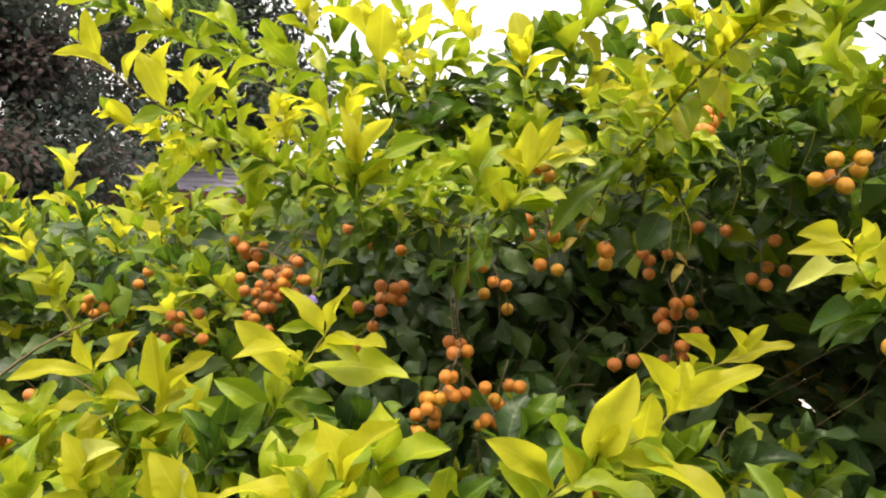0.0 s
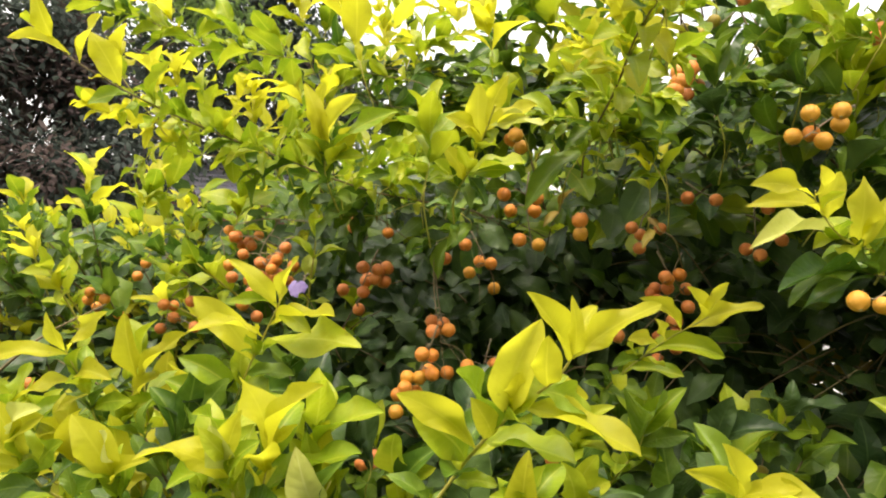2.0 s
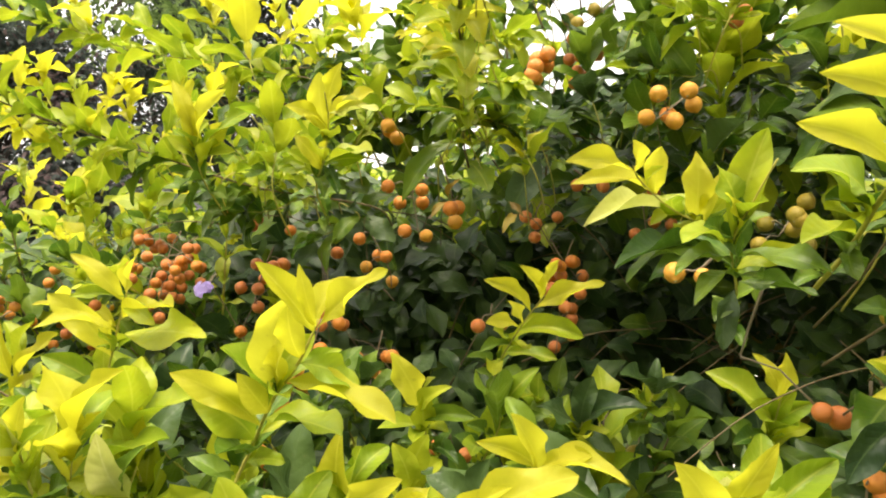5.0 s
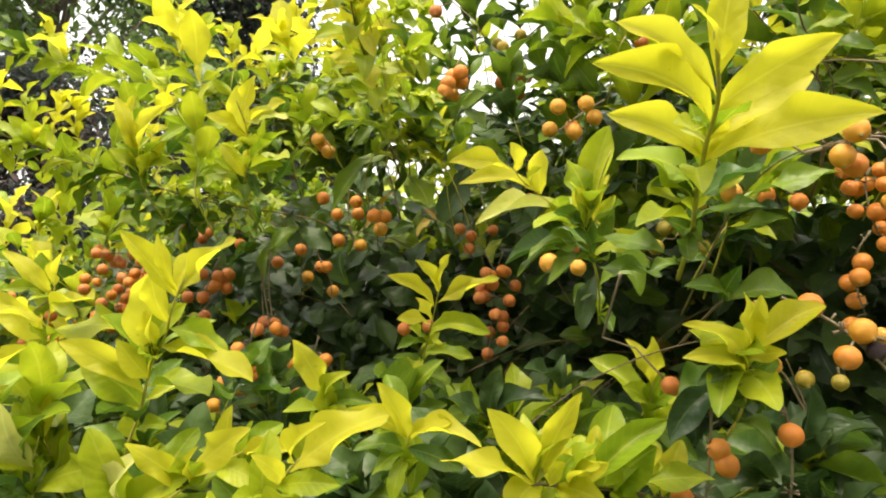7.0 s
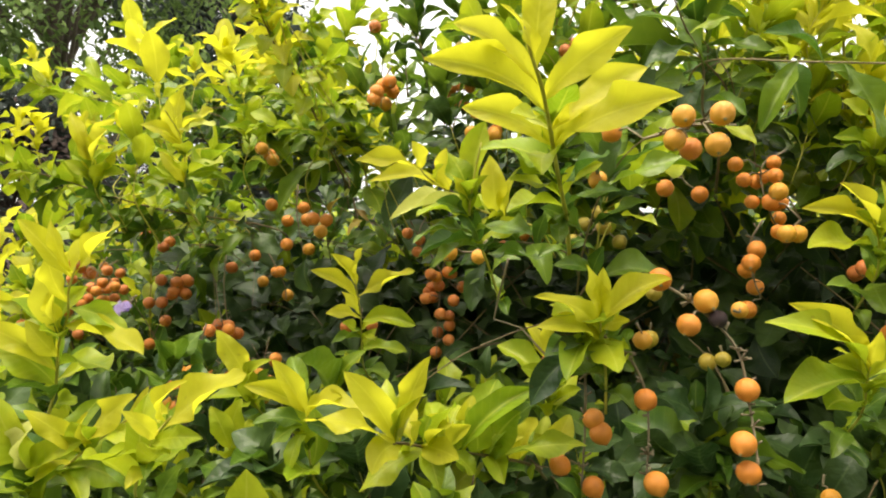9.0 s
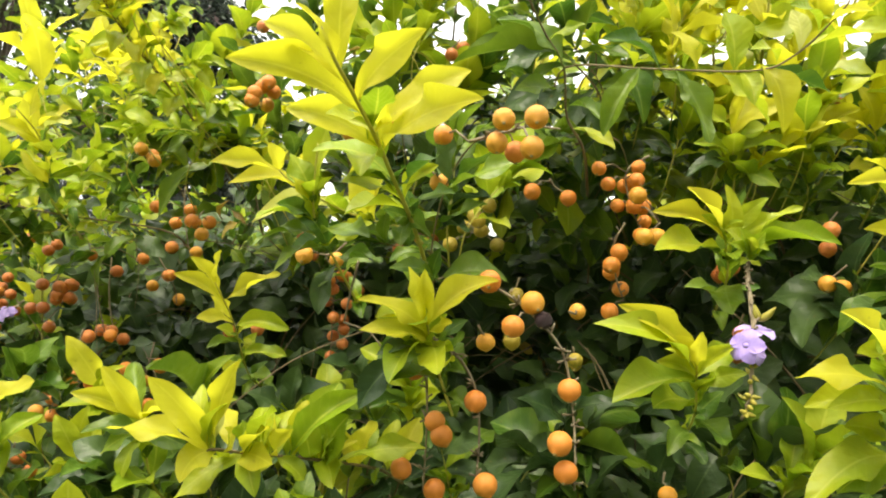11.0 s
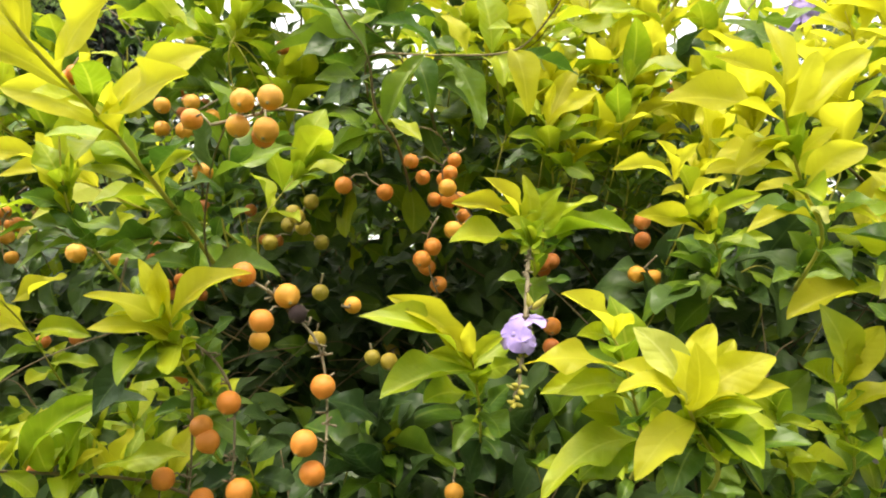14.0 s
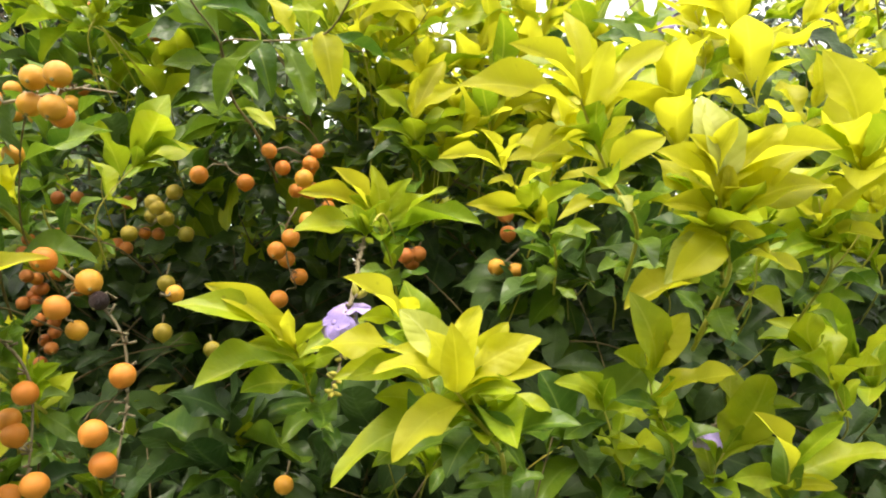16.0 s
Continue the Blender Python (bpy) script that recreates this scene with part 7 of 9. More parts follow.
fruit_strand(middle_shrub, [(0.274, 0.385, 1.427), (0.273, 0.385, 1.422)],
             [(0.273, 0.386, 1.418, 0.0047)], 0.0050, "green", 46, 0)
fruit_strand(right_shrub, [(0.359, 0.404, 1.483), (0.353, 0.404, 1.478)],
             [(0.348, 0.393, 1.474), (0.357, 0.404, 1.475), (0.347, 0.415, 1.495), (0.346, 0.396, 1.498)], 0.0050, "yellow", 47, 0)
fruit_strand(right_shrub, [(0.468, 0.425, 1.457), (0.461, 0.426, 1.451), (0.456, 0.426, 1.448)],
             [(0.452, 0.414, 1.446), (0.465, 0.426, 1.444)], 0.0050, "yellow", 48, 0)
fruit_strand(right_shrub, [(0.405, 0.413, 1.430), (0.403, 0.414, 1.424), (0.401, 0.415, 1.411)],
             [(0.400, 0.402, 1.419), (0.401, 0.416, 1.407)], 0.0050, "red", 49, 0)
fruit_strand(right_shrub, [(0.343, 0.341, 1.358), (0.342, 0.341, 1.353)],
             [(0.342, 0.331, 1.350, 0.0042)], 0.0050, "yellow", 50, 0)
fruit_strand(right_shrub, [(0.310, 0.427, 1.408), (0.308, 0.427, 1.405)],
             [(0.308, 0.415, 1.403)], 0.0050, "green", 51, 0)
fruit_strand(right_shrub, [(0.410, 0.440, 1.465), (0.407, 0.440, 1.461)],
             [(0.400, 0.429, 1.456), (0.408, 0.441, 1.458), (0.404, 0.453, 1.454)], 0.0050, "red", 52, 0)
fruit_strand(right_shrub, [(0.470, 0.437, 1.490), (0.466, 0.437, 1.485)],
             [(0.461, 0.426, 1.478), (0.464, 0.439, 1.468)], 0.0050, "red", 53, 0)
fruit_strand(middle_shrub, [(0.239, 0.506, 1.640), (0.233, 0.506, 1.634)],
             [(0.233, 0.495, 1.624), (0.241, 0.506, 1.633)], 0.0050, "red", 54, 0)
fruit_strand(right_shrub, [(0.570, 0.624, 1.624), (0.560, 0.624, 1.620)],
             [(0.550, 0.613, 1.610), (0.562, 0.625, 1.612)], 0.0050, "red", 55, 0)
fruit_strand(middle_shrub, [(0.202, 0.322, 1.460), (0.197, 0.324, 1.443), (0.194, 0.325, 1.431)],
             [(0.221, 0.312, 1.412, 0.0040)], 0.0050, "red", 56, 0)
shoot(right_shrub, [(0.661, 0.427, 1.408), (0.641, 0.417, 1.415), (0.622, 0.408, 1.415)], 4, 0.045, "dark", 151, 0.0015, 0.20)
shoot(right_shrub, [(0.598, 0.413, 1.385), (0.615, 0.411, 1.397), (0.631, 0.410, 1.393)], 4, 0.045, "dark", 152, 0.0015, 0.20)
shoot(right_shrub, [(0.644, 0.372, 1.361), (0.636, 0.370, 1.379), (0.628, 0.370, 1.386)], 4, 0.045, "lime", 153, 0.0015, 0.20)
shoot(right_shrub, [(0.661, 0.384, 1.426), (0.655, 0.384, 1.439), (0.643, 0.384, 1.446)], 4, 0.045, "lime", 154, 0.0015, 0.20)
# shoots in the hollow: its shade is put into their dark tone
shoot(right_shrub, [(0.501, 0.455, 1.430), (0.485, 0.446, 1.437), (0.469, 0.437, 1.438)], 4, 0.045, "dark", 155, 0.0015, 0.20)
shoot(right_shrub, [(0.523, 0.452, 1.443), (0.535, 0.441, 1.449), (0.545, 0.431, 1.441)], 4, 0.045, "dark", 156, 0.0015, 0.20)
shoot(right_shrub, [(0.463, 0.386, 1.341), (0.476, 0.374, 1.351), (0.488, 0.373, 1.353)], 4, 0.045, "dark", 157, 0.0015, 0.20)
shoot(right_shrub, [(0.389, 0.392, 1.332), (0.402, 0.390, 1.344), (0.408, 0.388, 1.355)], 4, 0.045, "dark", 158, 0.0015, 0.20)
shoot(right_shrub, [(0.285, 0.412, 1.348), (0.298, 0.411, 1.357), (0.310, 0.411, 1.360)], 4, 0.045, "dark", 159, 0.0015, 0.20)
shoot(right_shrub, [(0.388, 0.392, 1.336), (0.383, 0.391, 1.354), (0.381, 0.390, 1.363)], 4, 0.045, "dark", 160, 0.0015, 0.20)
shoot(middle_shrub, [(0.314, 0.393, 1.334), (0.306, 0.393, 1.343), (0.288, 0.392, 1.349)], 4, 0.045, "dark", 161, 0.0015, 0.20)
shoot(right_shrub, [(0.498, 0.377, 1.488), (0.501, 0.364, 1.508), (0.501, 0.353, 1.528)], 5, 0.040, "gold", 171, 0.0015, 0.20)
shoot(right_shrub, [(0.532, 0.347, 1.480), (0.536, 0.345, 1.499), (0.534, 0.343, 1.521)], 5, 0.040, "gold", 172, 0.0015, 0.20)
shoot(right_shrub, [(0.495, 0.509, 1.571), (0.504, 0.506, 1.599), (0.501, 0.504, 1.624)], 4, 0.042, "gold", 173, 0.0015, 0.20)
shoot(right_shrub, [(0.569, 0.554, 1.614), (0.561, 0.552, 1.642), (0.571, 0.549, 1.668)], 4, 0.045, "gold", 174, 0.0015, 0.20)
shoot(right_shrub, [(0.559, 0.331, 1.423), (0.557, 0.320, 1.441), (0.555, 0.309, 1.452)], 4, 0.042, "lime", 175, 0.0015, 0.20)
shoot(right_shrub, [(0.606, 0.306, 1.445), (0.595, 0.295, 1.461), (0.584, 0.284, 1.475)], 5, 0.045, "gold", 176, 0.0015, 0.20)
shoot(right_shrub, [(0.476, 0.392, 1.476), (0.483, 0.390, 1.497), (0.490, 0.388, 1.512)], 4, 0.036, "gold", 177, 0.0015, 0.20)
shoot(middle_shrub, [(0.113, 0.528, 1.535), (0.100, 0.523, 1.566), (0.091, 0.520, 1.584)], 5, 0.034, "green", 178, 0.0015, 0.20)
shoot(middle_shrub, [(0.194, 0.508, 1.593), (0.186, 0.504, 1.619), (0.174, 0.500, 1.644)], 6, 0.037, "green", 179, 0.0015, 0.20)
shoot(middle_shrub, [(0.067, 0.527, 1.573), (0.072, 0.525, 1.605), (0.063, 0.521, 1.633)], 5, 0.034, "green", 180, 0.0015, 0.20)
fruit_strand(left_shrub, [(-0.223, 0.627, 1.474), (-0.230, 0.625, 1.458), (-0.238, 0.624, 1.437), (-0.243, 0.623, 1.421)],
             [(-0.233, 0.613, 1.459), (-0.239, 0.624, 1.447), (-0.252, 0.633, 1.438), (-0.242, 0.617, 1.430), (-0.236, 0.630, 1.427), (-0.218, 0.615, 1.450), (-0.214, 0.628, 1.443), (-0.236, 0.636, 1.462), (-0.260, 0.614, 1.484), (-0.252, 0.627, 1.475)], 0.0050, "red", 57, 0)
fruit_strand(left_shrub, [(-0.102, 0.547, 1.468), (-0.104, 0.547, 1.459), (-0.108, 0.546, 1.445)],
             [(-0.100, 0.535, 1.459), (-0.100, 0.547, 1.451), (-0.115, 0.557, 1.453), (-0.095, 0.542, 1.462), (-0.134, 0.547, 1.408)], 0.0050, "red", 58, 0)
shoot(middle_shrub, [(0.233, 0.522, 1.551), (0.230, 0.520, 1.576), (0.224, 0.517, 1.609)], 5, 0.045, "lime", 181, 0.0015, 0.20)
shoot(middle_shrub, [(0.182, 0.573, 1.584), (0.188, 0.569, 1.615), (0.194, 0.566, 1.646)], 5, 0.045, "green", 182, 0.0015, 0.20)
shoot(middle_shrub, [(0.254, 0.538, 1.581), (0.250, 0.536, 1.606), (0.260, 0.532, 1.636)], 5, 0.045, "green", 183, 0.0015, 0.20)
shoot(right_shrub, [(0.296, 0.516, 1.573), (0.293, 0.513, 1.601), (0.290, 0.511, 1.630)], 5, 0.045, "green", 184, 0.0015, 0.20)
shoot(middle_shrub, [(0.204, 0.477, 1.514), (0.212, 0.475, 1.532), (0.224, 0.473, 1.543)], 4, 0.040, "green", 185, 0.0015, 0.20)
shoot(middle_shrub, [(0.149, 0.515, 1.558), (0.142, 0.512, 1.582), (0.139, 0.510, 1.607)], 5, 0.042, "green", 186, 0.0015, 0.20)
shoot(middle_shrub, [(0.232, 0.531, 1.584), (0.237, 0.529, 1.610), (0.247, 0.526, 1.635)], 5, 0.045, "lime", 187, 0.0015, 0.20)
shoot(middle_shrub, [(0.106, 0.468, 1.521), (0.096, 0.467, 1.540), (0.085, 0.465, 1.555)], 4, 0.040, "lime", 188, 0.0015, 0.20)
s = stem(middle_shrub, [(0.076, 0.424, 1.350), (0.087, 0.403, 1.375), (0.089, 0.398, 1.386)], 0.0015)
leaf(s, (0.089, 0.399, 1.384), (0.109, 0.392, 1.412), 0.42, "lime", 30)
leaf(s, (0.086, 0.405, 1.373), (0.086, 0.341, 1.411), 0.30, "green", 40)
leaf(s, (0.087, 0.402, 1.377), (0.112, 0.394, 1.387), 0.42, "green")
leaf(s, (0.084, 0.408, 1.369), (0.071, 0.393, 1.380), 0.40, "green")

s = stem(middle_shrub, [(0.125, 0.443, 1.352), (0.132, 0.432, 1.370), (0.134, 0.429, 1.378)], 0.0015)
leaf(s, (0.132, 0.431, 1.372), (0.140, 0.423, 1.403), 0.48, "dark", 10)
leaf(s, (0.132, 0.432, 1.370), (0.109, 0.406, 1.389), 0.46, "dark", 50)
leaf(s, (0.132, 0.432, 1.371), (0.167, 0.417, 1.389), 0.42, "dark", 50)
leaf(s, (0.130, 0.434, 1.367), (0.117, 0.420, 1.363), 0.50, "green")
leaf(s, (0.131, 0.433, 1.369), (0.152, 0.426, 1.360), 0.44, "dark")

s = stem(middle_shrub, [(0.172, 0.460, 1.373), (0.174, 0.449, 1.385), (0.176, 0.445, 1.393)], 0.0015)
leaf(s, (0.175, 0.447, 1.389), (0.155, 0.422, 1.405), 0.45, "dark", 50)
leaf(s, (0.175, 0.447, 1.389), (0.201, 0.430, 1.402), 0.42, "dark", 55)
leaf(s, (0.174, 0.449, 1.385), (0.194, 0.443, 1.376), 0.44, "dark", 40)
leaf(s, (0.175, 0.447, 1.389), (0.178, 0.446, 1.411), 0.44, "dark", 20)

s = stem(middle_shrub, [(0.235, 0.414, 1.323), (0.233, 0.402, 1.345), (0.231, 0.395, 1.359)], 0.0015)
leaf(s, (0.231, 0.397, 1.355), (0.211, 0.372, 1.375), 0.50, "dark", 40)
leaf(s, (0.231, 0.398, 1.353), (0.256, 0.381, 1.365), 0.46, "dark", 45)
leaf(s, (0.232, 0.400, 1.348), (0.214, 0.377, 1.344), 0.50, "dark")
leaf(s, (0.233, 0.402, 1.345), (0.259, 0.387, 1.341), 0.50, "dark")

s = stem(right_shrub, [(0.309, 0.428, 1.329), (0.305, 0.415, 1.357), (0.302, 0.408, 1.371)], 0.0015)
leaf(s, (0.303, 0.409, 1.368), (0.276, 0.383, 1.387), 0.50, "dark", 40)
leaf(s, (0.303, 0.409, 1.368), (0.321, 0.391, 1.384), 0.46, "dark", 45)
leaf(s, (0.305, 0.414, 1.357), (0.277, 0.389, 1.353), 0.50, "dark")
leaf(s, (0.306, 0.416, 1.354), (0.328, 0.400, 1.346), 0.50, "dark")
leaf(s, (0.307, 0.419, 1.347), (0.311, 0.408, 1.371), 0.60, "green", 20)

s = stem(middle_shrub, [(0.107, 0.439, 1.491), (0.099, 0.437, 1.495), (0.094, 0.436, 1.497)], 0.0008, True)
leaf(s, (0.096, 0.436, 1.496), (0.088, 0.425, 1.485), 0.34, "brown", 20)
leaf(s, (0.099, 0.437, 1.495), (0.090, 0.435, 1.504), 0.36, "brown", 30)

s = stem(middle_shrub, [(0.033, 0.535, 1.501), (0.038, 0.535, 1.510), (0.040, 0.536, 1.515)], 0.0008, True)
leaf(s, (0.039, 0.536, 1.512), (0.048, 0.525, 1.527), 0.30, "brown")
leaf(s, (0.038, 0.535, 1.510), (0.027, 0.521, 1.499), 0.34, "brown")

shoot(right_shrub, [(0.548, 0.372, 1.323), (0.548, 0.360, 1.339), (0.557, 0.359, 1.352)], 4, 0.042, "lime", 211, 0.0015, 0.20)
shoot(right_shrub, [(0.553, 0.380, 1.447), (0.556, 0.369, 1.457), (0.571, 0.368, 1.468)], 4, 0.042, "gold", 212, 0.0015, 0.20)
shoot(right_shrub, [(0.574, 0.362, 1.417), (0.563, 0.351, 1.433), (0.555, 0.350, 1.447)], 4, 0.042, "lime", 213, 0.0015, 0.20)
shoot(right_shrub, [(0.462, 0.424, 1.421), (0.469, 0.422, 1.434), (0.479, 0.411, 1.443)], 3, 0.045, "green", 214, 0.0015, 0.20)
shoot(right_shrub, [(0.516, 0.402, 1.425), (0.500, 0.392, 1.435), (0.488, 0.391, 1.438)], 4, 0.045, "green", 215, 0.0015, 0.20)
shoot(middle_shrub, [(0.044, 0.462, 1.531), (0.062, 0.451, 1.559), (0.064, 0.438, 1.587)], 6, 0.028, "lime", 218, 0.0015, 0.20)
shoot(middle_shrub, [(0.098, 0.488, 1.513), (0.095, 0.485, 1.541), (0.088, 0.472, 1.568)], 5, 0.028, "gold", 219, 0.0015, 0.20)
shoot(middle_shrub, [(0.208, 0.486, 1.615), (0.193, 0.482, 1.640), (0.188, 0.470, 1.661)], 6, 0.034, "lime", 220, 0.0015, 0.20)
shoot(right_shrub, [(0.493, 0.512, 1.557), (0.502, 0.510, 1.581), (0.491, 0.498, 1.603)], 6, 0.033, "gold", 221, 0.0015, 0.20)
shoot(right_shrub, [(0.561, 0.536, 1.569), (0.549, 0.533, 1.595), (0.558, 0.531, 1.620)], 6, 0.033, "gold", 222, 0.0015, 0.20)
shoot(right_shrub, [(0.381, 0.442, 1.578), (0.376, 0.429, 1.596), (0.386, 0.418, 1.616)], 5, 0.037, "gold", 223, 0.0015, 0.20)
shoot(right_shrub, [(0.424, 0.470, 1.526), (0.428, 0.468, 1.549), (0.415, 0.455, 1.569)], 6, 0.033, "gold", 224, 0.0015, 0.20)
shoot(right_shrub, [(0.458, 0.472, 1.529), (0.466, 0.470, 1.551), (0.456, 0.458, 1.571)], 6, 0.033, "gold", 225, 0.0015, 0.20)
s = stem(middle_shrub, [(0.166, 0.241, 1.388), (0.176, 0.258, 1.383), (0.189, 0.279, 1.377), (0.210, 0.315, 1.365), (0.223, 0.330, 1.360)], 0.0012, True)
leaf(s, (0.195, 0.291, 1.373), (0.209, 0.271, 1.395), 0.59, "lime", 33.2811)
leaf(s, (0.215, 0.321, 1.363), (0.218, 0.334, 1.384), 0.42, "lime", 29.0379)
leaf(s, (0.171, 0.249, 1.386), (0.158, 0.264, 1.399), 0.48, "gold", 48.2863)
leaf(s, (0.173, 0.253, 1.384), (0.187, 0.239, 1.395), 0.52, "gold", 58.6169)
leaf(s, (0.167, 0.243, 1.388), (0.178, 0.233, 1.407), 0.43, "lime", 58.0739)
leaf(s, (0.191, 0.283, 1.376), (0.190, 0.301, 1.383), 0.59, "gold", 54.6871)
leaf(s, (0.179, 0.264, 1.381), (0.181, 0.256, 1.392), 0.43, "lime", 50.87)
leaf(s, (0.193, 0.288, 1.374), (0.193, 0.299, 1.390), 0.41, "gold", 34.0373)
leaf(s, (0.180, 0.265, 1.381), (0.173, 0.281, 1.395), 0.41, "lime", 27.8822)
leaf(s, (0.184, 0.272, 1.379), (0.187, 0.269, 1.392), 0.48, "lime", 45.3879)
leaf(s, (0.195, 0.291, 1.373), (0.209, 0.285, 1.383), 0.45, "gold", 27.7397)
leaf(s, (0.190, 0.282, 1.376), (0.193, 0.296, 1.382), 0.55, "lime", 11.8316)
leaf(s, (0.216, 0.322, 1.363), (0.209, 0.313, 1.379), 0.52, "lime", 56.2099)
leaf(s, (0.191, 0.284, 1.375), (0.186, 0.288, 1.387), 0.44, "gold", 46.0568)
leaf(s, (0.179, 0.265, 1.381), (0.180, 0.264, 1.397), 0.42, "lime", 30.2944)
leaf(s, (0.176, 0.259, 1.383), (0.187, 0.244, 1.402), 0.49, "lime", 58.9525)
leaf(s, (0.196, 0.293, 1.373), (0.199, 0.310, 1.382), 0.44, "lime", 41.52)
leaf(s, (0.205, 0.307, 1.368), (0.200, 0.297, 1.385), 0.43, "gold", 32.6577)
leaf(s, (0.219, 0.327, 1.361), (0.229, 0.333, 1.385), 0.49, "gold", 25.8851)
leaf(s, (0.178, 0.262, 1.382), (0.171, 0.278, 1.398), 0.42, "lime", 41.3482)
leaf(s, (0.189, 0.280, 1.377), (0.181, 0.293, 1.383), 0.45, "lime", 28.0663)
leaf(s, (0.205, 0.307, 1.368), (0.215, 0.300, 1.388), 0.53, "gold", 45.2235)
leaf(s, (0.178, 0.262, 1.382), (0.171, 0.279, 1.396), 0.54, "gold", 27.0037)
leaf(s, (0.174, 0.255, 1.384), (0.179, 0.261, 1.396), 0.55, "gold", 33.1469)
leaf(s, (0.207, 0.310, 1.367), (0.210, 0.318, 1.386), 0.47, "lime", 51.4094)
leaf(s, (0.181, 0.268, 1.380), (0.183, 0.285, 1.396), 0.54, "lime", 35.907)
leaf(s, (0.190, 0.283, 1.376), (0.188, 0.272, 1.396), 0.59, "lime", 13.9418)
leaf(s, (0.198, 0.296, 1.372), (0.195, 0.301, 1.388), 0.59, "lime", 31.0396)
leaf(s, (0.195, 0.291, 1.373), (0.208, 0.278, 1.392), 0.54, "lime", 39.3224)
leaf(s, (0.195, 0.291, 1.373), (0.182, 0.309, 1.389), 0.44, "lime", 58.988)
leaf(s, (0.173, 0.254, 1.384), (0.189, 0.241, 1.383), 0.59, "gold", 31.0697)
leaf(s, (0.187, 0.277, 1.378), (0.185, 0.279, 1.369), 0.52, "lime", 41.2203)
leaf(s, (0.181, 0.268, 1.380), (0.190, 0.275, 1.369), 0.57, "lime", 41.2164)
leaf(s, (0.168, 0.245, 1.387), (0.167, 0.254, 1.382), 0.51, "lime", 38.7958)
leaf(s, (0.181, 0.268, 1.380), (0.178, 0.259, 1.376), 0.51, "lime", 34.2634)
leaf(s, (0.194, 0.289, 1.374), (0.202, 0.273, 1.367), 0.59, "lime", 54.637)
leaf(s, (0.197, 0.295, 1.372), (0.201, 0.280, 1.369), 0.58, "lime", 48.8837)
leaf(s, (0.212, 0.317, 1.365), (0.211, 0.311, 1.359), 0.45, "lime", 51.249)

s = stem(middle_shrub, [(0.318, 0.408, 1.528), (0.308, 0.395, 1.545), (0.306, 0.379, 1.569), (0.296, 0.369, 1.585), (0.287, 0.356, 1.601)], 0.0022, True)
leaf(s, (0.307, 0.381, 1.566), (0.271, 0.362, 1.593), 0.40, "green", 40)
leaf(s, (0.301, 0.374, 1.577), (0.272, 0.358, 1.561), 0.40, "dark")
leaf(s, (0.307, 0.388, 1.556), (0.279, 0.371, 1.555), 0.40, "green")
leaf(s, (0.308, 0.391, 1.550), (0.326, 0.375, 1.537), 0.40, "green", 55)
leaf(s, (0.311, 0.399, 1.539), (0.333, 0.384, 1.523), 0.40, "lime", 60)
leaf(s, (0.298, 0.371, 1.582), (0.317, 0.362, 1.586), 0.40, "lime")
leaf(s, (0.292, 0.363, 1.592), (0.310, 0.354, 1.598), 0.40, "lime")
leaf(s, (0.307, 0.384, 1.561), (0.291, 0.371, 1.539), 0.40, "dark")
leaf(s, (0.314, 0.404, 1.534), (0.285, 0.379, 1.514), 0.36, "green", 60)
leaf(s, (0.315, 0.405, 1.532), (0.269, 0.379, 1.502), 0.26, "green", 60)

s = stem(right_shrub, [(0.307, 0.380, 1.569), (0.341, 0.325, 1.547), (0.368, 0.270, 1.525), (0.378, 0.253, 1.524), (0.387, 0.237, 1.532), (0.390, 0.232, 1.537)], 0.0013, True)
leaf(s, (0.379, 0.251, 1.525), (0.416, 0.246, 1.528), 0.26, "lime", 60)
leaf(s, (0.365, 0.278, 1.528), (0.362, 0.276, 1.552), 0.55, "lime", 25)
leaf(s, (0.356, 0.298, 1.536), (0.346, 0.296, 1.553), 0.45, "gold", 25)
leaf(s, (0.371, 0.265, 1.525), (0.396, 0.267, 1.514), 0.20, "green", 60)
leaf(s, (0.371, 0.265, 1.525), (0.375, 0.258, 1.498), 0.42, "gold", 10)
leaf(s, (0.366, 0.274, 1.526), (0.368, 0.266, 1.511), 0.50, "lime", 15)
leaf(s, (0.345, 0.317, 1.543), (0.318, 0.305, 1.556), 0.40, "green", 45)
leaf(s, (0.338, 0.329, 1.549), (0.319, 0.322, 1.515), 0.32, "green", 20)
leaf(s, (0.345, 0.317, 1.543), (0.359, 0.309, 1.521), 0.42, "green", 45)
leaf(s, (0.350, 0.309, 1.540), (0.361, 0.303, 1.505), 0.34, "green")
leaf(s, (0.379, 0.251, 1.525), (0.377, 0.250, 1.540), 0.50, "pale", 15)
leaf(s, (0.374, 0.259, 1.524), (0.362, 0.247, 1.526), 0.40, "lime")
leaf(s, (0.383, 0.244, 1.529), (0.370, 0.231, 1.534), 0.45, "lime")
leaf(s, (0.336, 0.334, 1.550), (0.328, 0.321, 1.558), 0.45, "lime")
leaf(s, (0.352, 0.305, 1.539), (0.358, 0.293, 1.547), 0.45, "lime")
leaf(s, (0.361, 0.286, 1.531), (0.385, 0.299, 1.511), 0.36, "lime", 40)
leaf(s, (0.331, 0.343, 1.554), (0.340, 0.334, 1.524), 0.40, "green")
leaf(s, (0.385, 0.242, 1.530), (0.394, 0.230, 1.530), 0.40, "gold")

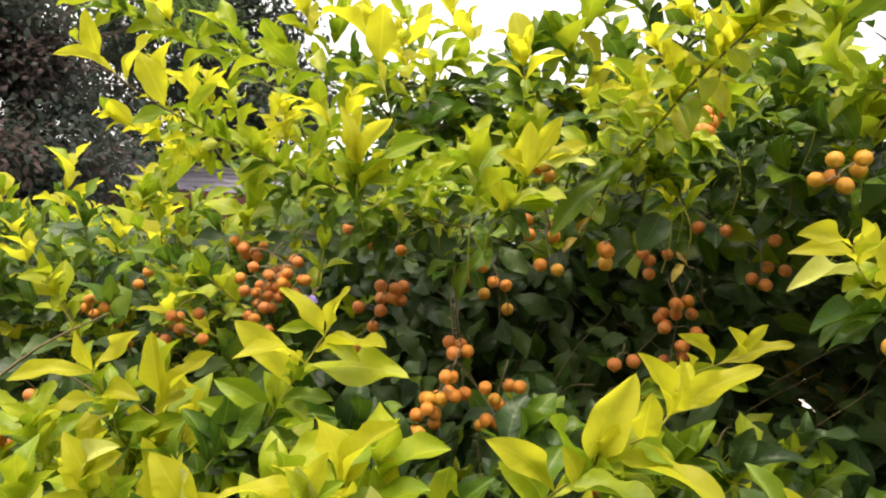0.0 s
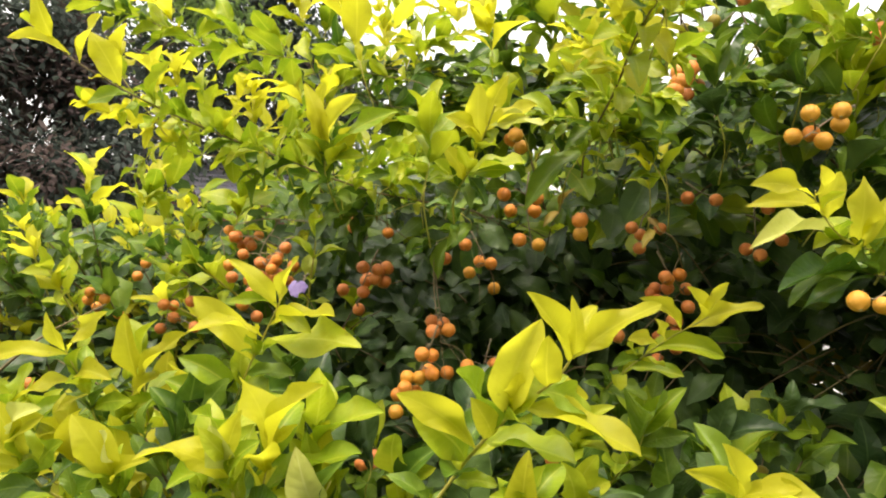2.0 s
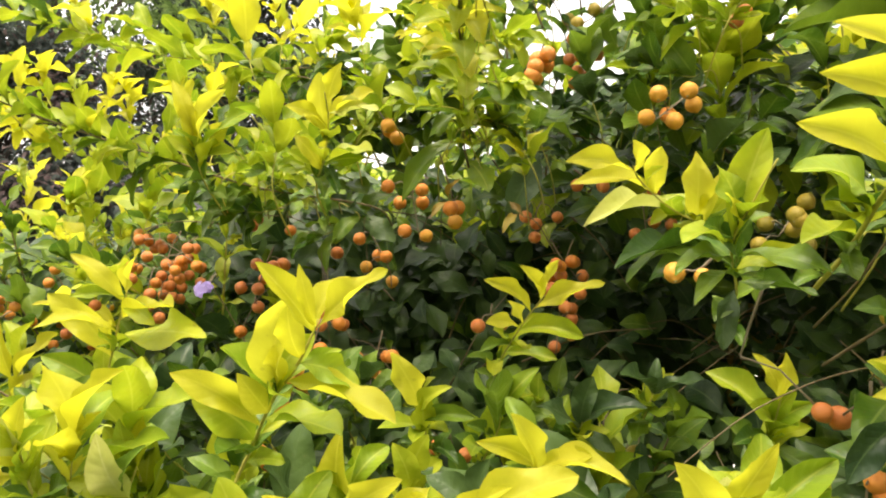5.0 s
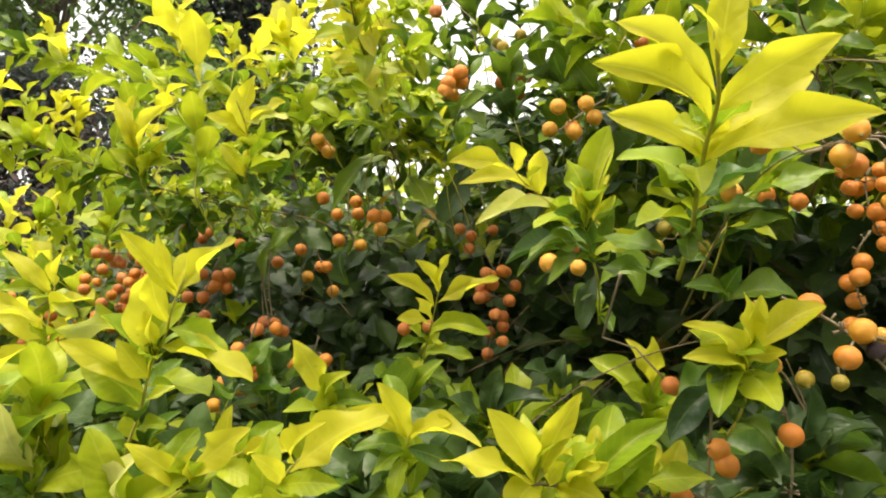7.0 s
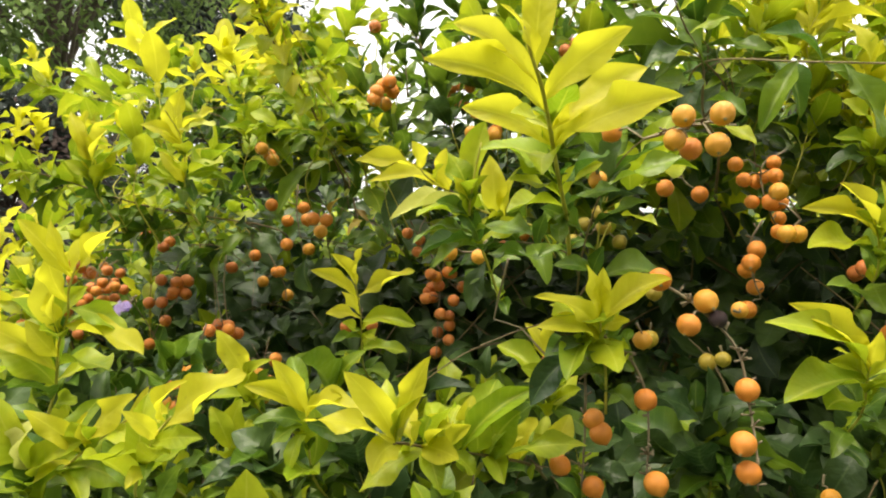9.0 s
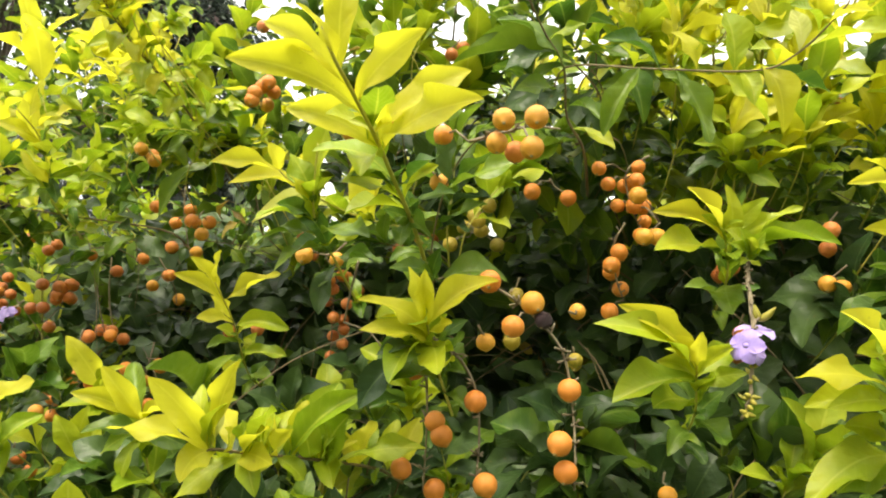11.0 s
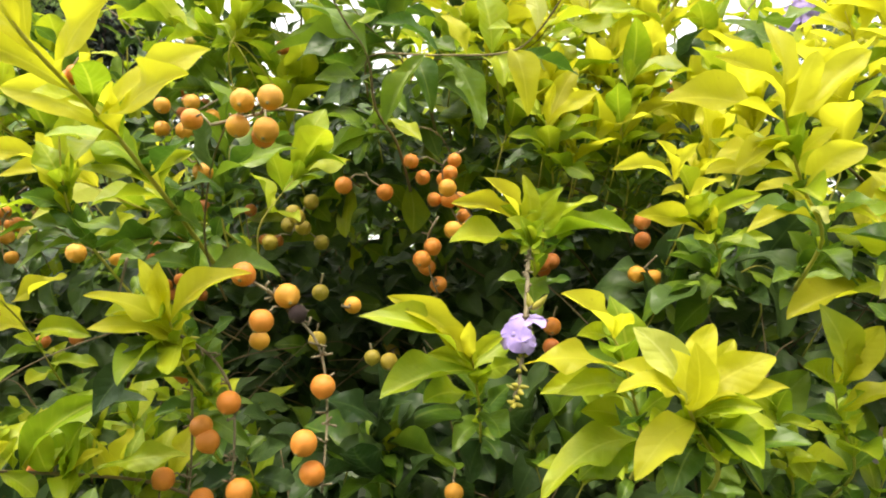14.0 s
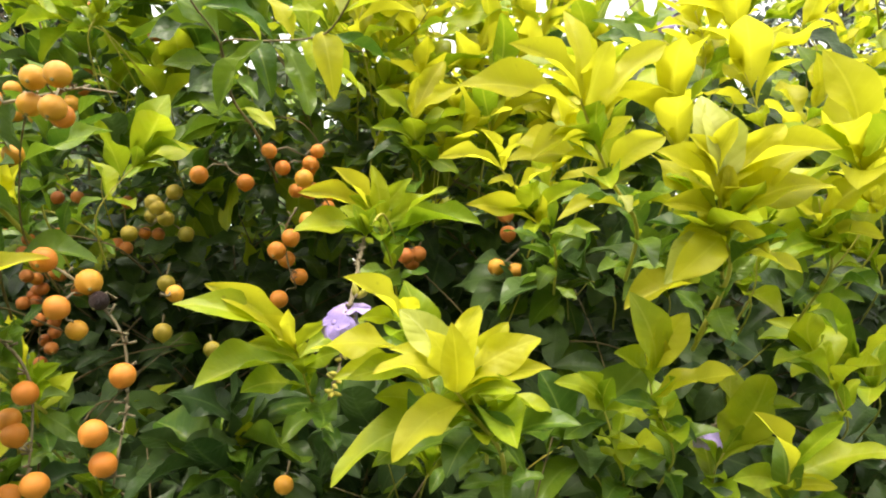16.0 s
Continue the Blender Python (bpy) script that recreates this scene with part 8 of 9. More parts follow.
s = stem(right_shrub, [(0.412, 0.442, 1.505), (0.409, 0.429, 1.527), (0.407, 0.423, 1.541)], 0.0015)
leaf(s, (0.408, 0.424, 1.538), (0.437, 0.412, 1.554), 0.36, "gold")
leaf(s, (0.408, 0.426, 1.535), (0.430, 0.433, 1.577), 0.34, "gold", 25)
leaf(s, (0.408, 0.424, 1.540), (0.412, 0.410, 1.559), 0.30, "gold")
leaf(s, (0.408, 0.427, 1.534), (0.444, 0.427, 1.542), 0.36, "lime", 60)
leaf(s, (0.408, 0.425, 1.537), (0.387, 0.411, 1.551), 0.42, "lime")
leaf(s, (0.409, 0.429, 1.527), (0.447, 0.431, 1.527), 0.45, "lime", 50)
leaf(s, (0.409, 0.431, 1.524), (0.384, 0.417, 1.532), 0.40, "lime")
leaf(s, (0.410, 0.435, 1.518), (0.434, 0.425, 1.504), 0.40, "lime")
leaf(s, (0.409, 0.433, 1.521), (0.380, 0.420, 1.513), 0.40, "dark")

s = stem(right_shrub, [(0.464, 0.464, 1.503), (0.460, 0.451, 1.526), (0.458, 0.445, 1.541)], 0.0015)
leaf(s, (0.459, 0.449, 1.533), (0.454, 0.445, 1.573), 0.42, "gold", 15)
leaf(s, (0.459, 0.447, 1.536), (0.475, 0.445, 1.568), 0.30, "lime", 40)
leaf(s, (0.459, 0.449, 1.533), (0.493, 0.448, 1.557), 0.30, "gold", 40)
leaf(s, (0.460, 0.450, 1.530), (0.485, 0.450, 1.536), 0.45, "lime", 50)
leaf(s, (0.460, 0.451, 1.528), (0.436, 0.437, 1.538), 0.42, "gold")
leaf(s, (0.461, 0.455, 1.520), (0.490, 0.456, 1.518), 0.42, "lime", 50)
leaf(s, (0.462, 0.457, 1.516), (0.435, 0.456, 1.517), 0.42, "green", 50)

s = stem(right_shrub, [(0.514, 0.475, 1.510), (0.508, 0.462, 1.534), (0.503, 0.456, 1.549)], 0.0015)
leaf(s, (0.506, 0.460, 1.541), (0.473, 0.457, 1.559), 0.36, "gold")
leaf(s, (0.505, 0.459, 1.543), (0.497, 0.456, 1.574), 0.40, "gold", 25)
leaf(s, (0.505, 0.459, 1.543), (0.521, 0.446, 1.558), 0.36, "gold")
leaf(s, (0.507, 0.462, 1.536), (0.482, 0.461, 1.539), 0.50, "gold", 40)
leaf(s, (0.508, 0.462, 1.534), (0.528, 0.451, 1.537), 0.40, "lime")
leaf(s, (0.511, 0.468, 1.524), (0.486, 0.455, 1.518), 0.42, "gold")
leaf(s, (0.512, 0.470, 1.520), (0.534, 0.459, 1.517), 0.40, "green")

fruit_strand(right_shrub, [(0.572, 0.673, 1.647), (0.571, 0.673, 1.639), (0.574, 0.674, 1.628)],
             [(0.565, 0.661, 1.634), (0.567, 0.674, 1.627), (0.579, 0.686, 1.634), (0.576, 0.669, 1.622), (0.574, 0.680, 1.631)], 0.0050, "orange", 59, 0)
fruit_strand(left_shrub, [(-0.278, 0.564, 1.440), (-0.293, 0.561, 1.429), (-0.298, 0.560, 1.402)],
             [(-0.293, 0.549, 1.423), (-0.291, 0.561, 1.411), (-0.298, 0.572, 1.420), (-0.273, 0.558, 1.426), (-0.305, 0.564, 1.400), (-0.266, 0.553, 1.405)], 0.0050, "red", 60, 0)
fruit_strand(left_shrub, [(-0.380, 0.606, 1.438), (-0.396, 0.603, 1.428), (-0.401, 0.602, 1.408)],
             [(-0.396, 0.591, 1.426), (-0.394, 0.603, 1.427), (-0.405, 0.613, 1.410), (-0.402, 0.596, 1.418), (-0.380, 0.612, 1.404), (-0.382, 0.593, 1.420)], 0.0050, "orange", 61, 0)
fruit_strand(left_shrub, [(-0.344, 0.613, 1.467), (-0.351, 0.612, 1.461), (-0.359, 0.610, 1.442)],
             [(-0.345, 0.600, 1.455), (-0.360, 0.610, 1.442)], 0.0050, "orange", 62, 0)
fruit_strand(left_shrub, [(-0.210, 0.546, 1.460), (-0.214, 0.545, 1.446), (-0.218, 0.544, 1.425)],
             [(-0.206, 0.534, 1.438), (-0.218, 0.544, 1.427), (-0.236, 0.553, 1.459), (-0.225, 0.537, 1.450), (-0.209, 0.552, 1.417)], 0.0050, "red", 63, 0)
fruit_strand(left_shrub, [(-0.190, 0.580, 1.485), (-0.200, 0.578, 1.479), (-0.214, 0.576, 1.459)],
             [(-0.192, 0.567, 1.475), (-0.204, 0.577, 1.464), (-0.223, 0.586, 1.460), (-0.206, 0.571, 1.456), (-0.208, 0.582, 1.448), (-0.185, 0.569, 1.460), (-0.233, 0.572, 1.468), (-0.247, 0.582, 1.483)], 0.0050, "red", 64, 0)
fruit_strand(middle_shrub, [(-0.051, 0.503, 1.410), (-0.055, 0.502, 1.397), (-0.062, 0.501, 1.377)],
             [(-0.047, 0.492, 1.404), (-0.066, 0.500, 1.385), (-0.059, 0.514, 1.384), (-0.071, 0.493, 1.374), (-0.061, 0.507, 1.374), (-0.071, 0.487, 1.363), (-0.038, 0.505, 1.390), (-0.060, 0.513, 1.364)], 0.0050, "orange", 65, 5)
fruit_strand(middle_shrub, [(-0.049, 0.504, 1.468), (-0.047, 0.504, 1.447), (-0.042, 0.505, 1.423)],
             [(-0.047, 0.492, 1.421), (-0.038, 0.506, 1.421), (-0.044, 0.517, 1.424)], 0.0050, "red", 66, 7)
stem(middle_shrub, [(-0.050, 0.504, 1.476), (-0.049, 0.504, 1.447), (-0.042, 0.495, 1.416), (-0.035, 0.486, 1.386)], 0.0007, True, "twig")
stem(middle_shrub, [(-0.020, 0.510, 1.497), (-0.018, 0.510, 1.469), (-0.015, 0.500, 1.441)], 0.0006, True, "twig")
stem(middle_shrub, [(0.101, 0.552, 1.511), (0.110, 0.554, 1.490), (0.118, 0.545, 1.469)], 0.0007, True, "twig")
shoot(middle_shrub, [(-0.086, 0.313, 1.335), (-0.076, 0.308, 1.360), (-0.064, 0.304, 1.378)], 5, 0.037, "dark", 301, 0.0015, 0.20)
shoot(middle_shrub, [(0.003, 0.309, 1.332), (0.004, 0.303, 1.348), (0.012, 0.298, 1.363)], 5, 0.037, "dark", 303, 0.0015, 0.20)
shoot(middle_shrub, [(0.088, 0.325, 1.332), (0.093, 0.320, 1.348), (0.086, 0.313, 1.360)], 5, 0.037, "dark", 305, 0.0015, 0.20)
shoot(middle_shrub, [(0.121, 0.331, 1.332), (0.128, 0.326, 1.348), (0.126, 0.320, 1.363)], 5, 0.037, "dark", 306, 0.0015, 0.20)
shoot(middle_shrub, [(-0.013, 0.365, 1.369), (-0.004, 0.360, 1.389), (0.005, 0.355, 1.402)], 5, 0.030, "green", 307, 0.0015, 0.20)
shoot(middle_shrub, [(0.014, 0.390, 1.372), (0.012, 0.378, 1.390), (0.018, 0.373, 1.404)], 5, 0.028, "green", 308, 0.0015, 0.20)
shoot(left_shrub, [(-0.179, 0.378, 1.348), (-0.171, 0.374, 1.366), (-0.156, 0.372, 1.378)], 5, 0.037, "green", 309, 0.0015, 0.20)
shoot(left_shrub, [(-0.105, 0.390, 1.358), (-0.101, 0.386, 1.376), (-0.090, 0.382, 1.391)], 5, 0.037, "green", 310, 0.0015, 0.20)
shoot(left_shrub, [(-0.267, 0.384, 1.333), (-0.275, 0.378, 1.355), (-0.278, 0.372, 1.370)], 5, 0.037, "lime", 311, 0.0015, 0.20)
shoot(left_shrub, [(-0.141, 0.404, 1.339), (-0.150, 0.398, 1.354), (-0.155, 0.392, 1.369)], 5, 0.037, "dark", 312, 0.0015, 0.20)
shoot(middle_shrub, [(-0.065, 0.396, 1.337), (-0.061, 0.392, 1.355), (-0.070, 0.385, 1.372)], 5, 0.037, "dark", 313, 0.0015, 0.20)
shoot(middle_shrub, [(0.001, 0.406, 1.330), (0.007, 0.402, 1.349), (0.016, 0.399, 1.364)], 5, 0.037, "dark", 314, 0.0015, 0.20)
s = stem(right_shrub, [(0.421, 0.241, 1.385), (0.416, 0.230, 1.394), (0.413, 0.223, 1.400)], 0.0015)
leaf(s, (0.414, 0.226, 1.397), (0.405, 0.224, 1.419), 0.40, "gold", 30)
leaf(s, (0.414, 0.225, 1.398), (0.427, 0.223, 1.417), 0.42, "gold", 30)
leaf(s, (0.415, 0.228, 1.396), (0.392, 0.226, 1.411), 0.36, "gold", 45)
leaf(s, (0.415, 0.229, 1.395), (0.440, 0.229, 1.389), 0.34, "lime", 55)
leaf(s, (0.414, 0.226, 1.397), (0.417, 0.221, 1.411), 0.50, "pale", 20)
leaf(s, (0.417, 0.232, 1.392), (0.405, 0.233, 1.384), 0.42, "lime", 50)
leaf(s, (0.417, 0.232, 1.392), (0.427, 0.233, 1.383), 0.40, "lime", 45)

shoot(right_shrub, [(0.491, 0.362, 1.331), (0.481, 0.355, 1.346), (0.472, 0.349, 1.358)], 4, 0.040, "green", 321, 0.0015, 0.20)
shoot(right_shrub, [(0.403, 0.372, 1.335), (0.408, 0.366, 1.347), (0.416, 0.360, 1.359)], 4, 0.040, "lime", 322, 0.0015, 0.20)
shoot(right_shrub, [(0.540, 0.383, 1.418), (0.535, 0.377, 1.430), (0.527, 0.371, 1.439)], 4, 0.036, "green", 323, 0.0015, 0.20)


# ---- flowers ----
def bud_pod(parent, base, way, long, thick):
    """A plump calyx or closed bud on its short stalk."""
    b, d = Vector(base), Vector(way).normalized()
    line = curve_through([b, b + d * long * 0.5 + Vector((0, 0, -0.06 * long)), b + d * long])
    v, f = tube(line, [thick * max(0.16, math.sin(math.pi * (0.06 + 0.88 * (i / (len(line) - 1)) ** 0.8))) for i in range(len(line))], 7)
    return linked("calyx", mesh_of("calyx", v, f, [CALYX_GREEN]), parent, "plump yellow-green calyx")


def flower_spray(plant, points, buds, seed, bare=0.55):
    """A hanging flower stalk: knobbly where its flowers have fallen, with buds towards its tip; open flowers are put on it."""
    rnd = random.Random(seed)
    path = [p + Vector((rnd.uniform(-1, 1), rnd.uniform(-1, 1), 0)) * 0.0005 for p in curve_through(points)]
    n = len(path)
    at, pieces = [], []
    for k in range(2 * buds):
        i = rnd.randrange(1, max(2, int(n * bare)))
        p = path[i]
        d = Vector((rnd.uniform(-1, 1), rnd.uniform(-1, 0.3), rnd.uniform(-0.3, 0.9))).normalized()
        at.append(i)
        pieces.append(tube([p, p + d * 0.0012, p + d * rnd.uniform(0.0016, 0.0030)], [0.0006, 0.0005, 0.0006], 5))
    v, f = welded(tube(path, [0.00085 - 0.0003 * i / n + (0.0003 if i % 3 == 0 else 0) for i in range(n)], 6), at, pieces)
    stalk = linked("flower_stalk", mesh_of("flower_stalk", v, f, [STALK]), plant)
    for k in range(buds):
        i = rnd.randrange(int(n * bare), n)
        d = (rnd.uniform(-1, 1), rnd.uniform(-1, 0.3), rnd.uniform(-0.9, 0.5))
        bud_pod(stalk, path[i], d, rnd.uniform(0.0025, 0.005), rnd.uniform(0.0007, 0.0011))
    return stalk


s = flower_spray(right_shrub, [(0.381, 0.326, 1.456), (0.378, 0.317, 1.442), (0.375, 0.304, 1.425), (0.372, 0.300, 1.407), (0.369, 0.296, 1.397), (0.366, 0.297, 1.389)], 16, 1)
flower(s, (0.377, 0.307, 1.425), 0.0084, (0.1, -0.3, 1))
flower(s, (0.369, 0.296, 1.419), 0.0076, (-0.6, -0.7, 0.3))
flower(s, (0.374, 0.299, 1.416), 0.0059, (0.5, -0.9, 0.1))
bud_pod(s, (0.3779, 0.3062, 1.4286), (-0.168, 0.048, 0.985), 0.0070, 0.0016)
bud_pod(s, (0.3779, 0.3062, 1.4286), (0.734, -0.268, 0.625), 0.0089, 0.0016)
# the small fresh leaves from which it hangs
s = stem(right_shrub, [(0.3894, 0.3400, 1.4682), (0.3845, 0.3314, 1.4621), (0.3812, 0.3259, 1.4557)], 0.0012, lush=False)
leaf(s, (0.3814, 0.3258, 1.4562), (0.3724, 0.3180, 1.4629), 0.50, "lime", 30)
leaf(s, (0.3814, 0.3258, 1.4562), (0.3768, 0.3195, 1.4694), 0.46, "lime", 20)
leaf(s, (0.3817, 0.3258, 1.4567), (0.3869, 0.3169, 1.4671), 0.50, "lime", 25)
leaf(s, (0.3817, 0.3258, 1.4567), (0.3810, 0.3149, 1.4651), 0.60, "lime", 40)
leaf(s, (0.3828, 0.3286, 1.4592), (0.3710, 0.3194, 1.4687), 0.50, "lime", 40)
leaf(s, (0.3828, 0.3286, 1.4592), (0.3882, 0.3186, 1.4597), 0.50, "lime", 50)
leaf(s, (0.3814, 0.3259, 1.4557), (0.3761, 0.3199, 1.4534), 0.50, "lime", 40)
leaf(s, (0.3814, 0.3259, 1.4557), (0.3846, 0.3202, 1.4525), 0.50, "lime", 40)
s = flower_spray(right_shrub, [(0.555, 0.368, 1.362), (0.549, 0.364, 1.355), (0.543, 0.359, 1.350)], 6, 2)
flower(s, (0.540, 0.354, 1.355), 0.0064, (-0.2, -1, 0.4))
flower(s, (0.549, 0.359, 1.353), 0.0054, (0.5, -0.8, 0.5))
s = flower_spray(right_shrub, [(0.647, 0.551, 1.638), (0.633, 0.540, 1.648), (0.624, 0.530, 1.657)], 8, 3)
flower(s, (0.622, 0.531, 1.648), 0.0096, (-0.2, -1, 0.2))
flower(s, (0.630, 0.531, 1.644), 0.0096, (0.4, -1, 0.4))
flower(s, (0.615, 0.531, 1.640), 0.0087, (-0.5, -1, 0.1))
flower(s, (0.626, 0.530, 1.655), 0.0096, (0, -1, 0.6))
flower(s, (0.635, 0.530, 1.651), 0.0087, (0.4, -1, 0))
s = flower_spray(left_shrub, [(-0.184, 0.601, 1.452), (-0.186, 0.590, 1.444), (-0.186, 0.580, 1.438)], 6, 4)
flower(s, (-0.185, 0.575, 1.439), 0.0068, (-0.2, -1, 0.4))
flower(s, (-0.182, 0.581, 1.442), 0.0059, (0.5, -0.8, 0.5))
flower(s, (-0.190, 0.579, 1.442), 0.0059, (-0.5, -0.8, 0.5))

# ---- the uncounted foliage that fills the hedge ----
def in_cavity(x, z):
    """How deep the shaded hollow in the hedge's face is at this spot, 0 to 1."""
    c = math.exp(-((z - 1.44) / 0.075) ** 2)
    return c * (1.0 if -0.32 < x < 0.62 else 0.4)


def face_of_hedge(x, z):
    """Where the leaves begin, going into the hedge."""
    y = 0.60 - 0.30 * min(max((x - 0.12) / 0.35, 0), 1) * 0.5
    if z < 1.40:
        y -= min((1.40 - z) * 1.6, 0.16)
    return y + 0.12 * in_cavity(x, z)


def crown_foot(x):
    """The height above which the crown is thin and lets the sky through."""
    return 1.46 if x < -0.30 else (1.55 if x < 0.24 else 1.62)


def back_top(x):
    """How high the hedge's back is closed."""
    return 1.49 if x < -0.3 else (1.57 if x < 0.10 else (1.67 if x < 0.22 else (1.82 if x < 0.56 else 1.66)))


def in_gap(p):
    """Whether a spot lies in the thin place low in the hollow where the bright yard shows through."""
    x, y, z = p
    a, b = x - (0.04 + 0.355 * y), z - (1.48 - 0.13 * y)
    return y > 0.5 and math.hypot(a, b) < 0.030 + 0.02 * y


def thinness(x):
    """The share of the crown's leaves that is missing."""
    return 1.0 if x < -0.17 else (0.78 if x < 0.02 else (0.35 if x < 0.24 else 0.1))


for plant, lo, hi, seed in ((left_shrub, -0.95, -0.12, 11), (middle_shrub, -0.12, 0.32, 12), (right_shrub, 0.32, 1.15, 13)):
    rnd = random.Random(seed)
    mass = Foliage()
    area = hi - lo
    # inner leaves; below the crown mostly dark, to tone in the hollow's shade
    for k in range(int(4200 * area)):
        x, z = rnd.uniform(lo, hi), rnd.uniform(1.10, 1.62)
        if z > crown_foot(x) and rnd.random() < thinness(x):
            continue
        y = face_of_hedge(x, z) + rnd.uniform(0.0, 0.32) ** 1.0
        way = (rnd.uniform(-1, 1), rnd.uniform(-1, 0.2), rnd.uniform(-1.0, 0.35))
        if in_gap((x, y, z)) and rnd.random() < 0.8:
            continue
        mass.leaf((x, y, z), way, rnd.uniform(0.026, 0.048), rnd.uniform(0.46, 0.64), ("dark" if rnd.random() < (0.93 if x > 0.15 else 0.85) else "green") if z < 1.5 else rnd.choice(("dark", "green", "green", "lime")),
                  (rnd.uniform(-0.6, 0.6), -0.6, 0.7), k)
    # the leaves behind them, which close the hedge; low ones toned dark as shade
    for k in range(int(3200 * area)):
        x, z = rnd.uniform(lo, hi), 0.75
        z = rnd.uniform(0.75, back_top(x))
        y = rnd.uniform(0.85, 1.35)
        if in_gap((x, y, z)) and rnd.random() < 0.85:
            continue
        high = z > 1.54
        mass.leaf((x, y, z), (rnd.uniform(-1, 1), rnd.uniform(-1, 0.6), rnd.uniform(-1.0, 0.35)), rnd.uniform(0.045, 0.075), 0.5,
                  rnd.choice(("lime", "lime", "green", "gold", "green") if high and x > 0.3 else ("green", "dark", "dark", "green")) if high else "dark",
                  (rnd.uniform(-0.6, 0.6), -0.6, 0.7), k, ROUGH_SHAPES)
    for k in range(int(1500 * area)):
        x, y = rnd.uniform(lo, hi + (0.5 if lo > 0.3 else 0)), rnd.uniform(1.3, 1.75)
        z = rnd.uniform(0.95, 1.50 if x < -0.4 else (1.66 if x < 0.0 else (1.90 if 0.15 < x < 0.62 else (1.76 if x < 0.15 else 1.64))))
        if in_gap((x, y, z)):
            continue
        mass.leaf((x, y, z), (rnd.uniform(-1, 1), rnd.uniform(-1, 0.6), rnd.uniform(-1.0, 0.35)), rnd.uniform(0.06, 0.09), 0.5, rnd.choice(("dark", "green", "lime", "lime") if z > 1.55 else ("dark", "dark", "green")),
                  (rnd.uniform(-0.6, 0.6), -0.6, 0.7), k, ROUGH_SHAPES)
    # the close wall of leaves behind the hollow, toned dark for its shade
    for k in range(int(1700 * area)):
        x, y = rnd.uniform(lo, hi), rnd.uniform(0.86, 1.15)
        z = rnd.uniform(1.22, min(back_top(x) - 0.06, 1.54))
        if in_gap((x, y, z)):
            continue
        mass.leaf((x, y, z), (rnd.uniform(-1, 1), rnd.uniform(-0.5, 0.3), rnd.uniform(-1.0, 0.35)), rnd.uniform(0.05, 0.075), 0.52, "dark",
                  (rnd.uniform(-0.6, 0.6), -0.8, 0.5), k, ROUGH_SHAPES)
    # the hedge's foot, down to the lawn
    for k in range(int(1500 * area)):
        x, z = rnd.uniform(lo - 0.03, hi + 0.03), rnd.uniform(0.06, 1.08)
        y = 0.95 + (rnd.random() - 0.5) * (0.55 + 0.35 * z)
        mass.leaf((x, y, z), (rnd.uniform(-1, 1), rnd.uniform(-1, 1), rnd.uniform(-1.0, 0.35)), rnd.uniform(0.045, 0.08), 0.48, rnd.choice(("dark", "dark", "green")),
                  (rnd.uniform(-0.6, 0.6), -0.6, 0.7), k, ROUGH_SHAPES)
    for k in range(int(240 * area)):
        x, z = rnd.uniform(lo, hi), rnd.uniform(1.15, 1.6)
        y = face_of_hedge(x, z) + rnd.uniform(0.02, 0.2)
        p = Vector((x, y, z))
        q = p + Vector((rnd.uniform(-0.14, 0.14), rnd.uniform(-0.05, 0.1), rnd.uniform(-0.1, 0.12)))
        thick = rnd.uniform(0.0005, 0.0016)
        if x < -0.15 and max(z, q.z) > crown_foot(x) - 0.04:
            continue
        mass.twig([p, p.lerp(q, 0.5) + Vector((0, 0, 0.01)), q], thick)
    # green shoots of the crown, above the hollow
    for k in range(int(260 * area)):
        x, z = rnd.uniform(lo, hi), rnd.uniform(1.55, 1.78)
        if rnd.random() < thinness(x) * (0.5 if z < 1.65 and x > -0.3 else 1) or (x < 0.14 and z > 1.68) or (x > 0.62 and z > 1.68):
            continue
        y = 0.60 + rnd.uniform(0.0, 0.35) - (0.1 if x > 0.3 else 0)
        p = Vector((x, y, z))
        q = p + Vector((rnd.uniform(-0.07, 0.07), rnd.uniform(-0.08, 0.02), rnd.uniform(0.03, 0.11)))
        mass.shoot([p, p.lerp(q, 0.5), q], rnd.randint(3, 5), rnd.uniform(0.032, 0.045), rnd.choice(("lime", "lime", "gold", "gold") if x > 0.36 else ("green", "green", "lime", "gold") if x < 0.06 else ("green", "dark", "dark", "green") if z < 1.62 else ("green", "green", "lime", "dark")), k)
    # the close leaves that overhang the hollow
    for k in range(int(1900 * area)):
        x, y = rnd.uniform(lo, hi), rnd.uniform(0.52, 1.0)
        z = 1.56 + 0.13 * (y - 0.52) + rnd.uniform(-0.03, 0.05)
        if x < 0.08 or x > 0.75 or (x < 0.2 and rnd.random() < 0.5):
            continue
        mass.leaf((x, y, z), (rnd.uniform(-1, 1), rnd.uniform(-1, 0.3), rnd.uniform(-0.7, 0.3)), rnd.uniform(0.03, 0.05), rnd.uniform(0.4, 0.52),
                  rnd.choice(("green", "green", "dark", "lime") if x > 0.3 else ("green", "dark", "dark")), (rnd.uniform(-0.4, 0.4), -0.4, 0.9), k)
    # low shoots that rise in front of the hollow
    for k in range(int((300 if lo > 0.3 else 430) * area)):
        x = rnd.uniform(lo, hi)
        # on this side the shoots take dark tones that stand in for shade
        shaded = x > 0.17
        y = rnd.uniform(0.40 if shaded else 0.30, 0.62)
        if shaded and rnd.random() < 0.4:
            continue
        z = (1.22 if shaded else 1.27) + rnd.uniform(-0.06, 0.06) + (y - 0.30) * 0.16
